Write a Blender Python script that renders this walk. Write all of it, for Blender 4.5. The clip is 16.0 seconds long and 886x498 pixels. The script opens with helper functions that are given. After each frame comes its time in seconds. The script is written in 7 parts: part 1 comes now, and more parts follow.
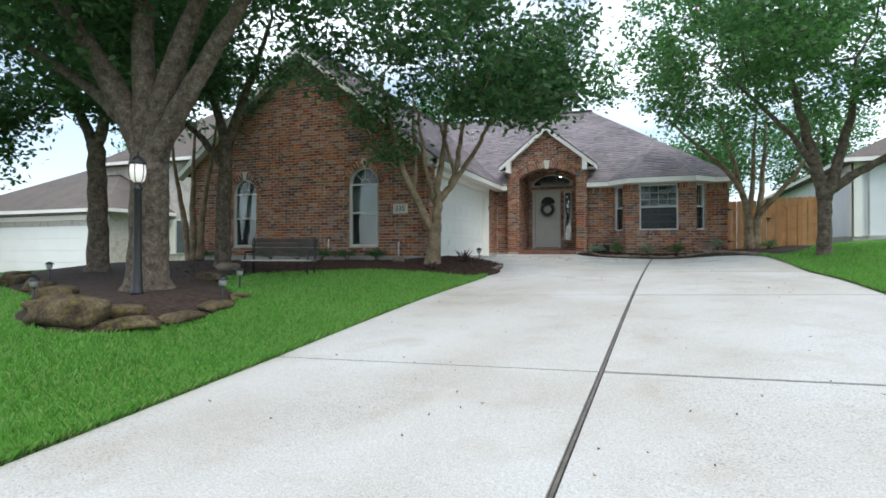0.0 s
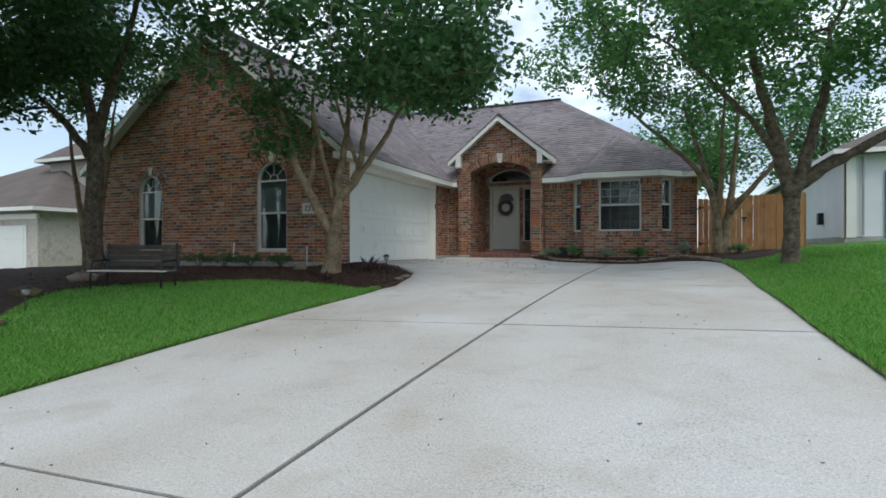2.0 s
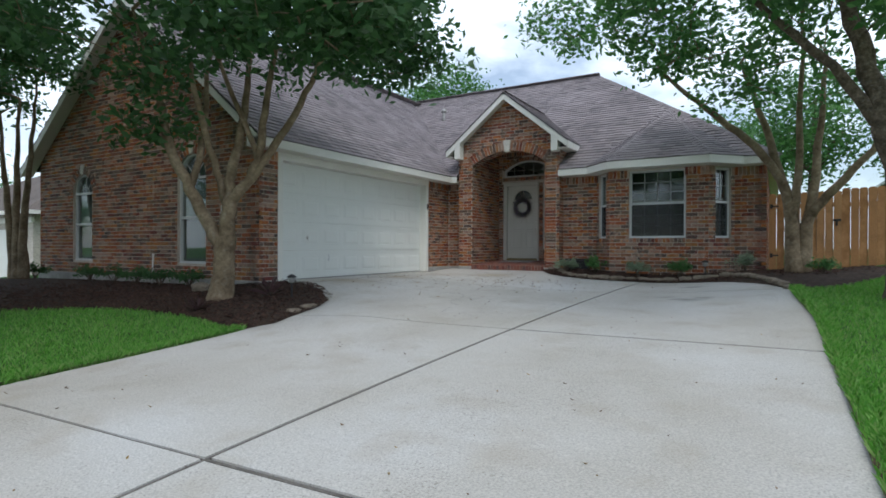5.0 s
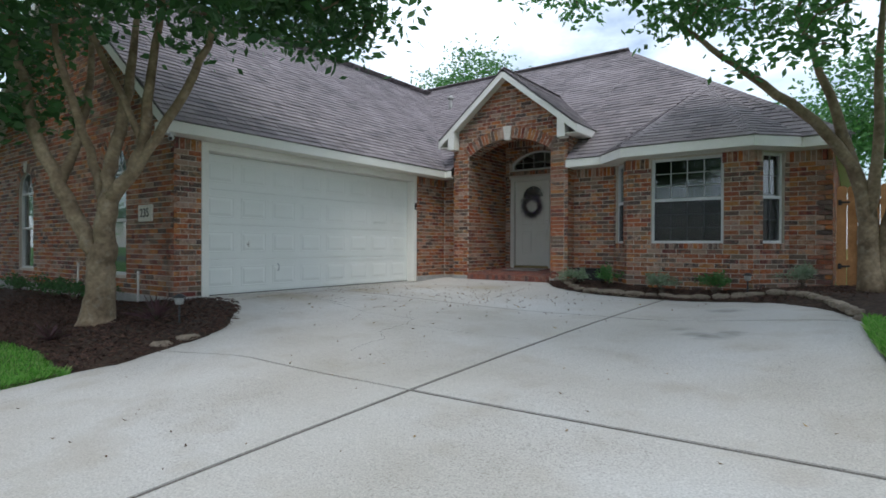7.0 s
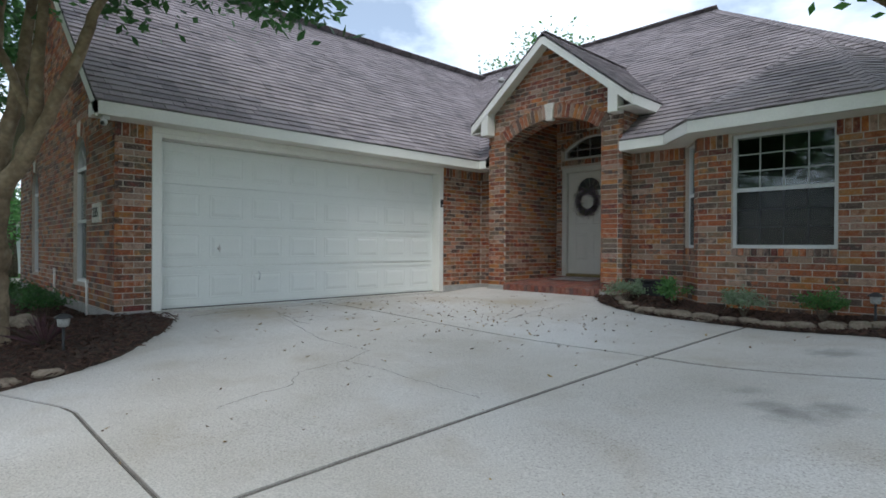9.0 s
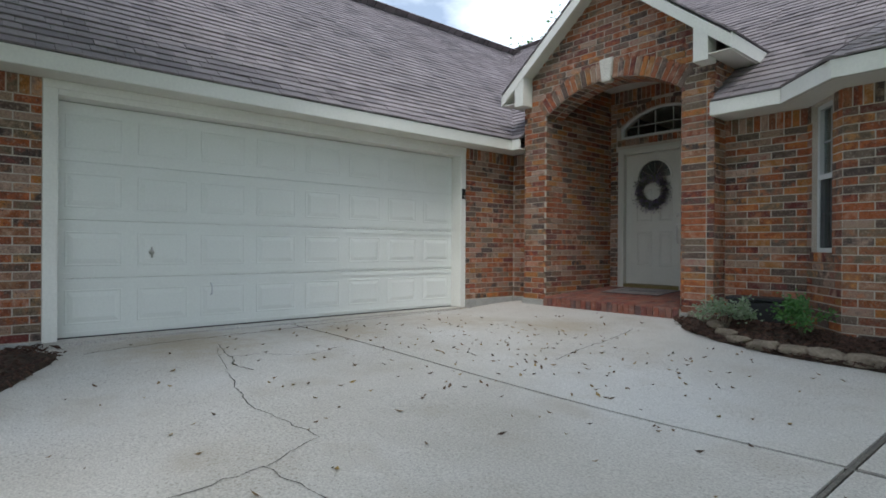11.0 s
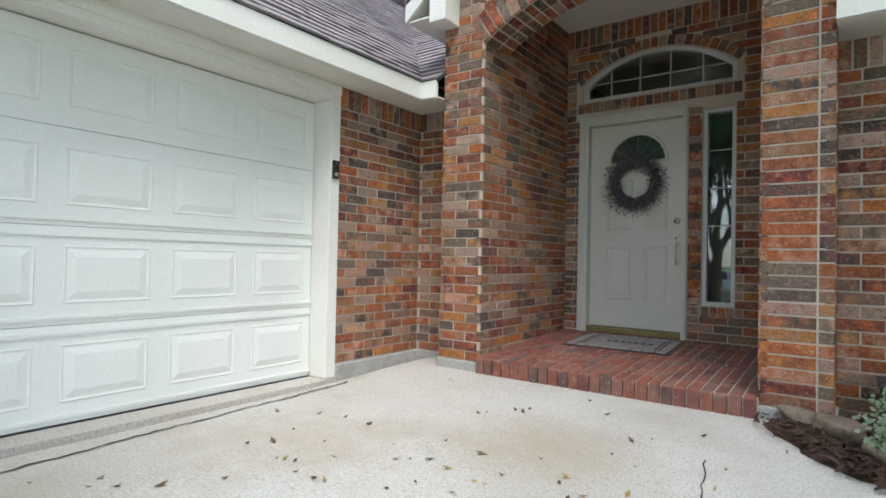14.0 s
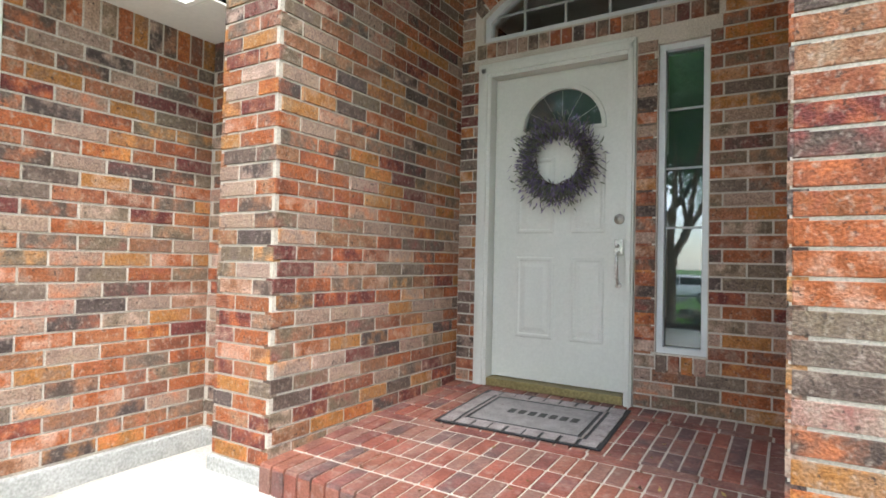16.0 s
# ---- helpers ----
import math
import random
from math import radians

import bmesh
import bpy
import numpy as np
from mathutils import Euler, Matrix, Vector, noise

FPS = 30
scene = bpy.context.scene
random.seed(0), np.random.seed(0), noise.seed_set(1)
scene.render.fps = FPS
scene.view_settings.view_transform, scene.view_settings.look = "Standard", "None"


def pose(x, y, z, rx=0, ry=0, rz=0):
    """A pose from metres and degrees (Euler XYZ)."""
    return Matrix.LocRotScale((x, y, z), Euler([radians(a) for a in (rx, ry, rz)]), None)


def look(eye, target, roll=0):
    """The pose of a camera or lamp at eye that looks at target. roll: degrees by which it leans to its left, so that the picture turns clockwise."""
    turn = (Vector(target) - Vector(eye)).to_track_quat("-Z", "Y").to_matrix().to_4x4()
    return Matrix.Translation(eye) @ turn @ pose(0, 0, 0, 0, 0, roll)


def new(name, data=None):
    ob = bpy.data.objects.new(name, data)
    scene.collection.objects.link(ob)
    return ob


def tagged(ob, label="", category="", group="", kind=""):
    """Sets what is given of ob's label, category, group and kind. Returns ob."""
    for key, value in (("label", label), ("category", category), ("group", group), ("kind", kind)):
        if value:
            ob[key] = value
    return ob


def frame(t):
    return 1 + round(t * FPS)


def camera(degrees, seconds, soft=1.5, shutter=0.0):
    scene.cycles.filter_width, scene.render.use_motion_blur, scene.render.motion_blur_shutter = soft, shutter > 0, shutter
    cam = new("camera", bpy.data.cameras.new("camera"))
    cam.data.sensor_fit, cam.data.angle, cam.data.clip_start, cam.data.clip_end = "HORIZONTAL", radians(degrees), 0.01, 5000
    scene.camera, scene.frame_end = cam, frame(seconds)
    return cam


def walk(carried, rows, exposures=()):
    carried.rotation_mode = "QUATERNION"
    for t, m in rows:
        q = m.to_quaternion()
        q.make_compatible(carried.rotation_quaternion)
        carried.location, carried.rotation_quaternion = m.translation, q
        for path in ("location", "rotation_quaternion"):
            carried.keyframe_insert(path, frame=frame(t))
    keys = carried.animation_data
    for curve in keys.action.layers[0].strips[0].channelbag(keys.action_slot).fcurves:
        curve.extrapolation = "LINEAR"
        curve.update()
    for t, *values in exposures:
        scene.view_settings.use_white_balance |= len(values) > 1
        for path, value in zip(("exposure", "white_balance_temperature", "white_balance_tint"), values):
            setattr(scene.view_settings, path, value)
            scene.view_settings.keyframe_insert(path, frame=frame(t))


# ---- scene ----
cam = camera(77.0, 16.0, soft=1.7)
PATH = [
    (0, (0.858, -0.494, 1.362), (0.142, 1.374, 1.375), 0.0),
    (0.5, (1.231, 0.011, 1.386), (0.509, 1.876, 1.391), 0.0),
    (1, (1.711, 0.65, 1.448), (0.96, 2.504, 1.45), 0.1),
    (1.5, (2.074, 1.371, 1.522), (1.323, 3.224, 1.522), 0.1),
    (2, (2.33, 2.084, 1.594), (1.571, 3.935, 1.592), -0.0),
    (2.5, (2.505, 2.804, 1.69), (1.742, 4.653, 1.687), 0.0),
    (3, (2.667, 3.526, 1.741), (1.858, 5.355, 1.736), 0.1),
    (5.5, (3.238, 6.837, 1.947), (2.174, 8.53, 1.937), 0.2),
    (6, (3.257, 7.496, 1.996), (2.152, 9.162, 1.983), 0.2),
    (6.5, (3.29, 8.151, 2.024), (2.123, 9.776, 2.011), 0.1),
    (7, (3.283, 8.811, 2.044), (2.097, 10.422, 2.034), 0.2),
    (7.5, (3.235, 9.424, 2.073), (1.996, 10.994, 2.064), 0.2),
    (8, (3.214, 10.038, 2.098), (1.937, 11.577, 2.087), 0.3),
    (8.5, (3.123, 10.62, 2.092), (1.766, 12.09, 2.088), 0.2),
    (9, (3.05, 11.218, 2.105), (1.606, 12.602, 2.098), 0.3),
    (9.5, (2.813, 11.792, 2.121), (1.274, 13.068, 2.115), 0.1),
    (12, (0.248, 13.589, 2.13), (-1.186, 14.983, 2.139), 1.2),
    (12.5, (-0.307, 13.967, 2.132), (-1.634, 15.463, 2.152), 1.3),
    (13, (-0.735, 14.394, 2.178), (-2.011, 15.934, 2.2), 1.3),
    (13.5, (-1.061, 14.944, 2.198), (-2.269, 16.537, 2.226), 1.4),
    (14, (-1.318, 15.504, 2.238), (-2.503, 17.115, 2.273), 1.2),
    (14.5, (-1.485, 16.066, 2.306), (-2.654, 17.689, 2.331), 1.3),
    (15, (-1.595, 16.618, 2.378), (-2.742, 18.256, 2.395), 1.3),
    (15.5, (-1.667, 17.167, 2.404), (-2.776, 18.831, 2.422), 1.2),
    (16, (-1.773, 17.664, 2.362), (-2.836, 19.358, 2.408), 1.3),
]
walk(cam, [(t, look(eye, target, roll)) for t, eye, target, roll in PATH], [(0, 0.80, 6400, 8.0), (1.0, 0.52, 6400, 8.0), (2.5, 0.30, 6350, 8.0), (5.5, 0.34, 6250, 8.5), (8.5, 0.48, 6250, 8.5), (9.5, 0.48, 6300, 8.5), (12.0, 0.64, 6400, 9.0), (13.5, 1.16, 6450, 9.0), (14.5, 1.54, 6450, 9.0), (15.5, 2.12, 6450, 9.0), (16.0, 2.52, 6450, 8.5)])

# ---- world, sun ----
world = bpy.data.worlds.new("sky_world")
scene.world = world
world.use_nodes = True
wn, wl = world.node_tree.nodes, world.node_tree.links
wn.clear()
w_out = wn.new("ShaderNodeOutputWorld")
w_bg = wn.new("ShaderNodeBackground")
sky = wn.new("ShaderNodeTexSky")
sky.sky_type = "NISHITA"
sky.sun_disc = False
sky.sun_elevation, sky.sun_rotation = radians(57), radians(136)
sky.dust_density = 1.0
w_tc = wn.new("ShaderNodeTexCoord")
w_map = wn.new("ShaderNodeMapping")
w_map.inputs["Scale"].default_value = (1.0, 1.0, 2.2)
w_noise = wn.new("ShaderNodeTexNoise")
w_noise.inputs["Scale"].default_value = 2.6
w_noise.inputs["Detail"].default_value = 7.0
w_noise.inputs["Roughness"].default_value = 0.55
w_ramp = wn.new("ShaderNodeValToRGB")
w_ramp.color_ramp.elements[0].position = 0.43
w_ramp.color_ramp.elements[1].position = 0.60
w_ramp.color_ramp.elements[0].color = (0.22, 0.22, 0.22, 1)
w_mix = wn.new("ShaderNodeMix")
w_mix.data_type = "RGBA"
w_mix.inputs["B"].default_value = (9.3, 10.4, 11.7, 1)
wl.new(w_tc.outputs["Generated"], w_map.inputs["Vector"])
wl.new(w_map.outputs["Vector"], w_noise.inputs["Vector"])
wl.new(w_noise.outputs["Fac"], w_ramp.inputs["Fac"])
wl.new(w_ramp.outputs["Color"], w_mix.inputs["Factor"])
wl.new(sky.outputs["Color"], w_mix.inputs["A"])
wl.new(w_mix.outputs["Result"], w_bg.inputs["Color"])
w_bg.inputs["Strength"].default_value = 0.11
wl.new(w_bg.outputs["Background"], w_out.inputs["Surface"])

sun = new("sun", bpy.data.lights.new("sun", "SUN"))
sun.data.energy, sun.data.angle, sun.data.color = 1.15, radians(26), (1.0, 0.97, 0.93)
sun.matrix_world = look((13.5, -6, 30), (0, 8, 0))


# ---- materials ----
def material(name, colors, scale=6.0, rough=0.8, bump=0.15, fine=60.0, metal=0.0, pieces=False, spots=0.0, spot_color=(0, 0, 0), dark=0.25, spec=0.3, pits=0.0, stains=(), nicks=0.0):
    """Colours blended by two scales of noise, with fine bump; pieces: each piece picks its own colour."""
    m = bpy.data.materials.new(name)
    m.use_nodes = True
    n, l = m.node_tree.nodes, m.node_tree.links
    b = n["Principled BSDF"]
    b.inputs["Roughness"].default_value = rough
    b.inputs["Metallic"].default_value = metal
    b.inputs["Specular IOR Level"].default_value = spec
    tc = n.new("ShaderNodeTexCoord")
    geo = n.new("ShaderNodeNewGeometry")
    big = n.new("ShaderNodeTexNoise")
    big.inputs["Scale"].default_value = scale
    big.inputs["Detail"].default_value = 6
    l.new(geo.outputs["Position"], big.inputs["Vector"])
    small = n.new("ShaderNodeTexNoise")
    small.inputs["Scale"].default_value = fine
    small.inputs["Detail"].default_value = 4
    l.new(geo.outputs["Position"], small.inputs["Vector"])
    ramp = n.new("ShaderNodeValToRGB")
    ramp.color_ramp.interpolation = "CONSTANT" if pieces else "LINEAR"
    els = ramp.color_ramp.elements
    while len(els) < len(colors):
        els.new(0.5)
    for k, c in enumerate(colors):
        if pieces:
            els[k].position = k / len(colors)
        else:
            els[k].position = 0.3 + 0.4 * k / max(1, len(colors) - 1)
        els[k].color = (*c, 1)
    if pieces:
        info = n.new("ShaderNodeObjectInfo")
        add = n.new("ShaderNodeMath")
        add.operation = "ADD"
        l.new(info.outputs["Random"], add.inputs[0])
        l.new(geo.outputs["Random Per Island"], add.inputs[1])
        fr = n.new("ShaderNodeMath")
        fr.operation = "FRACT"
        l.new(add.outputs[0], fr.inputs[0])
        l.new(fr.outputs[0], ramp.inputs["Fac"])
        pick = n.new("ShaderNodeMath")
        pick.operation = "MULTIPLY_ADD"
        pick.inputs[1].default_value, pick.inputs[2].default_value = 5.7, 0.31
        l.new(fr.outputs[0], pick.inputs[0])
        fr2 = n.new("ShaderNodeMath")
        fr2.operation = "FRACT"
        l.new(pick.outputs[0], fr2.inputs[0])
        ramp2 = n.new("ShaderNodeValToRGB")
        ramp2.color_ramp.interpolation = "CONSTANT"
        while len(ramp2.color_ramp.elements) < len(colors):
            ramp2.color_ramp.elements.new(0.5)
        for k, c in enumerate(colors):
            ramp2.color_ramp.elements[k].position, ramp2.color_ramp.elements[k].color = k / len(colors), (*c, 1)
        l.new(fr2.outputs[0], ramp2.inputs["Fac"])
        blend = n.new("ShaderNodeMix")
        blend.data_type = "RGBA"
        bf = n.new("ShaderNodeMapRange")
        bf.inputs["From Min"].default_value, bf.inputs["From Max"].default_value, bf.inputs["To Max"].default_value = 0.42, 0.66, 0.75
        l.new(big.outputs["Fac"], bf.inputs["Value"])
        l.new(bf.outputs["Result"], blend.inputs["Factor"])
        l.new(ramp.outputs["Color"], blend.inputs["A"])
        l.new(ramp2.outputs["Color"], blend.inputs["B"])
        ramp_out = blend.outputs["Result"]
    else:
        l.new(big.outputs["Fac"], ramp.inputs["Fac"])
        ramp_out = ramp.outputs["Color"]
    shade = n.new("ShaderNodeMix")
    shade.data_type, shade.blend_type = "RGBA", "MULTIPLY"
    var = n.new("ShaderNodeMapRange")
    var.inputs["From Min"].default_value, var.inputs["From Max"].default_value = 0.3, 0.7
    var.inputs["To Min"].default_value, var.inputs["To Max"].default_value = 1.0 - dark, 1.0 + dark
    l.new(small.outputs["Fac"], var.inputs["Value"])
    shade.inputs["Factor"].default_value = 1.0
    l.new(ramp_out, shade.inputs["A"])
    l.new(var.outputs["Result"], shade.inputs["B"])
    col = shade.outputs["Result"]
    if pieces:
        big2 = n.new("ShaderNodeMix")
        big2.data_type, big2.blend_type = "RGBA", "MULTIPLY"
        var2 = n.new("ShaderNodeMapRange")
        var2.inputs["From Min"].default_value, var2.inputs["From Max"].default_value = 0.3, 0.7
        var2.inputs["To Min"].default_value, var2.inputs["To Max"].default_value = 1.0 - dark, 1.0 + dark
        l.new(big.outputs["Fac"], var2.inputs["Value"])
        big2.inputs["Factor"].default_value = 1.0
        l.new(col, big2.inputs["A"])
        l.new(var2.outputs["Result"], big2.inputs["B"])
        col = big2.outputs["Result"]
    if spots:
        sp = n.new("ShaderNodeTexNoise")
        sp.inputs["Scale"].default_value = scale * 3.3
        sp.inputs["Detail"].default_value = 8
        l.new(geo.outputs["Position"], sp.inputs["Vector"])
        sr = n.new("ShaderNodeMapRange")
        sr.inputs["From Min"].default_value, sr.inputs["From Max"].default_value = 0.54, 0.72
        sr.inputs["To Max"].default_value = spots
        l.new(sp.outputs["Fac"], sr.inputs["Value"])
        sm = n.new("ShaderNodeMix")
        sm.data_type = "RGBA"
        l.new(sr.outputs["Result"], sm.inputs["Factor"])
        l.new(col, sm.inputs["A"])
        sm.inputs["B"].default_value = (*spot_color, 1)
        col = sm.outputs["Result"]
    if pits:
        pt = n.new("ShaderNodeTexNoise")
        pt.inputs["Scale"].default_value, pt.inputs["Detail"].default_value = 62.0, 3.0
        l.new(geo.outputs["Position"], pt.inputs["Vector"])
        worn = n.new("ShaderNodeTexNoise")
        worn.inputs["Scale"].default_value, worn.inputs["Detail"].default_value = 0.9, 5.0
        l.new(geo.outputs["Position"], worn.inputs["Vector"])
        lim = n.new("ShaderNodeMapRange")
        lim.inputs["From Min"].default_value, lim.inputs["From Max"].default_value = 0.38, 0.62
        lim.inputs["To Min"].default_value, lim.inputs["To Max"].default_value = 0.05, -0.06
        l.new(worn.outputs["Fac"], lim.inputs["Value"])
        less = n.new("ShaderNodeMath")
        less.operation = "SUBTRACT"
        l.new(pt.outputs["Fac"], less.inputs[0])
        l.new(lim.outputs["Result"], less.inputs[1])
        pr = n.new("ShaderNodeMapRange")
        pr.inputs["From Min"].default_value, pr.inputs["From Max"].default_value, pr.inputs["To Max"].default_value = 0.62, 0.69, pits
        l.new(less.outputs[0], pr.inputs["Value"])
        pm = n.new("ShaderNodeMix")
        pm.data_type = "RGBA"
        l.new(pr.outputs["Result"], pm.inputs["Factor"])
        l.new(col, pm.inputs["A"])
        pm.inputs["B"].default_value = (0.17, 0.15, 0.125, 1)
        col = pm.outputs["Result"]
    if nicks:
        nk = n.new("ShaderNodeTexNoise")
        nk.inputs["Scale"].default_value, nk.inputs["Detail"].default_value = 48.0, 5.0
        l.new(geo.outputs["Position"], nk.inputs["Vector"])
        nr = n.new("ShaderNodeMapRange")
        nr.inputs["From Min"].default_value, nr.inputs["From Max"].default_value, nr.inputs["To Max"].default_value = 0.63, 0.69, nicks
        l.new(nk.outputs["Fac"], nr.inputs["Value"])
        nm = n.new("ShaderNodeMix")
        nm.data_type = "RGBA"
        l.new(nr.outputs["Result"], nm.inputs["Factor"])
        l.new(col, nm.inputs["A"])
        nm.inputs["B"].default_value = (0.045, 0.03, 0.025, 1)
        col = nm.outputs["Result"]
    for sx, sy, radius, depth, tone in stains:
        flatten, dist = n.new("ShaderNodeVectorMath"), n.new("ShaderNodeVectorMath")
        flatten.operation, dist.operation = "MULTIPLY", "DISTANCE"
        flatten.inputs[1].default_value, dist.inputs[1].default_value = (1, 1, 0), (sx, sy, 0)
        l.new(geo.outputs["Position"], flatten.inputs[0])
        l.new(flatten.outputs["Vector"], dist.inputs[0])
        ragged = n.new("ShaderNodeTexNoise")
        ragged.inputs["Scale"].default_value, ragged.inputs["Detail"].default_value = 7.0, 5.0
        l.new(geo.outputs["Position"], ragged.inputs["Vector"])
        rim = n.new("ShaderNodeMath")
        rim.operation = "MULTIPLY_ADD"
        rim.inputs[1].default_value = radius * 1.6
        l.new(ragged.outputs["Fac"], rim.inputs[0])
        l.new(dist.outputs["Value"], rim.inputs[2])
        fall = n.new("ShaderNodeMapRange")
        fall.inputs["From Min"].default_value, fall.inputs["From Max"].default_value = radius * 1.0, radius * 1.8
        fall.inputs["To Min"].default_value, fall.inputs["To Max"].default_value = depth, 0.0
        l.new(rim.outputs[0], fall.inputs["Value"])
        mixed = n.new("ShaderNodeMix")
        mixed.data_type = "RGBA"
        l.new(fall.outputs["Result"], mixed.inputs["Factor"])
        l.new(col, mixed.inputs["A"])
        mixed.inputs["B"].default_value = (*tone, 1)
        col = mixed.outputs["Result"]
    l.new(col, b.inputs["Base Color"])
    if bump:
        bp = n.new("ShaderNodeBump")
        bp.inputs["Strength"].default_value = bump
        bp.inputs["Distance"].default_value = 0.01
        l.new(small.outputs["Fac"], bp.inputs["Height"])
        l.new(bp.outputs["Normal"], b.inputs["Normal"])
    return m


def leaf_material(name, colors):
    """Two-sided leaves: diffuse with some light let through, each leaf its own green."""
    m = bpy.data.materials.new(name)
    m.use_nodes = True
    n, l = m.node_tree.nodes, m.node_tree.links
    b, out = n["Principled BSDF"], n["Material Output"]
    geo = n.new("ShaderNodeNewGeometry")
    ramp = n.new("ShaderNodeValToRGB")
    els = ramp.color_ramp.elements
    while len(els) < len(colors):
        els.new(0.5)
    for k, c in enumerate(colors):
        els[k].position, els[k].color = k / (len(colors) - 1), (*c, 1)
    l.new(geo.outputs["Random Per Island"], ramp.inputs["Fac"])
    l.new(ramp.outputs["Color"], b.inputs["Base Color"])
    b.inputs["Roughness"].default_value = 0.45
    b.inputs["Specular IOR Level"].default_value = 0.35
    tr = n.new("ShaderNodeBsdfTranslucent")
    hsv = n.new("ShaderNodeHueSaturation")
    hsv.inputs["Value"].default_value, hsv.inputs["Saturation"].default_value = 1.5, 1.1
    l.new(ramp.outputs["Color"], hsv.inputs["Color"])
    l.new(hsv.outputs["Color"], tr.inputs["Color"])
    mix = n.new("ShaderNodeMixShader")
    mix.inputs["Fac"].default_value = 0.4
    l.new(b.outputs["BSDF"], mix.inputs[1])
    l.new(tr.outputs["BSDF"], mix.inputs[2])
    l.new(mix.outputs["Shader"], out.inputs["Surface"])
    return m


def mesh_material(name, color, open_share):
    """Fine insect screen: part of the light passes between its threads."""
    m = bpy.data.materials.new(name)
    m.use_nodes = True
    n, l = m.node_tree.nodes, m.node_tree.links
    b, out = n["Principled BSDF"], n["Material Output"]
    b.inputs["Base Color"].default_value = (*color, 1)
    b.inputs["Roughness"].default_value = 0.9
    tr, mix = n.new("ShaderNodeBsdfTransparent"), n.new("ShaderNodeMixShader")
    mix.inputs["Fac"].default_value = open_share
    l.new(b.outputs["BSDF"], mix.inputs[1])
    l.new(tr.outputs["BSDF"], mix.inputs[2])
    l.new(mix.outputs["Shader"], out.inputs["Surface"])
    return m


def glass_material(name, tint=(0.75, 0.8, 0.8), gloss=0.075):
    m = bpy.data.materials.new(name)
    m.use_nodes = True
    n, l = m.node_tree.nodes, m.node_tree.links
    n.remove(n["Principled BSDF"])
    out = n["Material Output"]
    tr, gl, lw, mix = n.new("ShaderNodeBsdfTransparent"), n.new("ShaderNodeBsdfGlossy"), n.new("ShaderNodeLayerWeight"), n.new("ShaderNodeMixShader")
    tr.inputs["Color"].default_value = (*tint, 1)
    gl.inputs["Roughness"].default_value = 0.02
    power, scale_ = n.new("ShaderNodeMath"), n.new("ShaderNodeMath")
    power.operation, scale_.operation = "POWER", "MULTIPLY_ADD"
    power.inputs[1].default_value = 4.0
    scale_.inputs[1].default_value, scale_.inputs[2].default_value = 0.8, gloss
    lw.inputs["Blend"].default_value = 0.5
    l.new(lw.outputs["Facing"], power.inputs[0])
    l.new(power.outputs[0], scale_.inputs[0])
    l.new(scale_.outputs[0], mix.inputs["Fac"])
    l.new(tr.outputs["BSDF"], mix.inputs[1])
    l.new(gl.outputs["BSDF"], mix.inputs[2])
    l.new(mix.outputs["Shader"], out.inputs["Surface"])
    return m


BRICK_COLORS = [(0.300, 0.095, 0.036), (0.330, 0.215, 0.160), (0.190, 0.135, 0.090), (0.380, 0.160, 0.045), (0.085, 0.060, 0.053), (0.240, 0.075, 0.038),
                (0.370, 0.245, 0.190), (0.150, 0.038, 0.032), (0.270, 0.118, 0.060), (0.160, 0.115, 0.088), (0.350, 0.100, 0.034), (0.105, 0.070, 0.056)]
M_BRICK = material("brick_clay", BRICK_COLORS, 13, 0.85, 0.9, 110, pieces=True, spots=0.45, spot_color=(0.47, 0.38, 0.31), dark=0.36, nicks=0.8)
M_PAVER = material("porch_brick", [(0.23, 0.072, 0.05), (0.20, 0.085, 0.065), (0.24, 0.09, 0.06), (0.13, 0.075, 0.068), (0.22, 0.11, 0.085), (0.17, 0.06, 0.05)], 7, 0.75, 0.4, 90, pieces=True, spots=0.3, spot_color=(0.40, 0.32, 0.28))
M_MORTAR = material("mortar", [(0.42, 0.365, 0.305), (0.53, 0.465, 0.395)], 5, 0.95, 0.4, 120)
M_SHINGLE = material("asphalt_shingle", [(0.225, 0.195, 0.200), (0.265, 0.232, 0.236), (0.185, 0.162, 0.170), (0.245, 0.214, 0.220)], 1.2, 0.95, 0.5, 150, pieces=True, dark=0.17)
M_ROOFEDGE = material("roof_edge", [(0.03, 0.028, 0.03), (0.05, 0.045, 0.045)], 5, 0.8, 0.2)
M_TRIM = material("white_trim_paint", [(0.70, 0.69, 0.64), (0.76, 0.75, 0.70)], 1.5, 0.55, 0.04, 40, dark=0.04)
M_SOFFIT = material("soffit_paint", [(0.66, 0.64, 0.58), (0.71, 0.69, 0.63)], 1.5, 0.6, 0.04, 40, dark=0.04)
M_GARAGE = material("garage_door_paint", [(0.70, 0.715, 0.675), (0.74, 0.755, 0.72)], 1.0, 0.45, 0.03, 50, dark=0.03)
M_DOOR = material("front_door_paint", [(0.52, 0.51, 0.46), (0.56, 0.55, 0.50)], 2, 0.5, 0.04, 60, dark=0.04)
M_FRAME = material("window_frame_white", [(0.52, 0.53, 0.53), (0.58, 0.59, 0.59)], 3, 0.4, 0.02, 50, dark=0.04)
OIL, RUST = (0.15, 0.14, 0.125), (0.36, 0.28, 0.18)
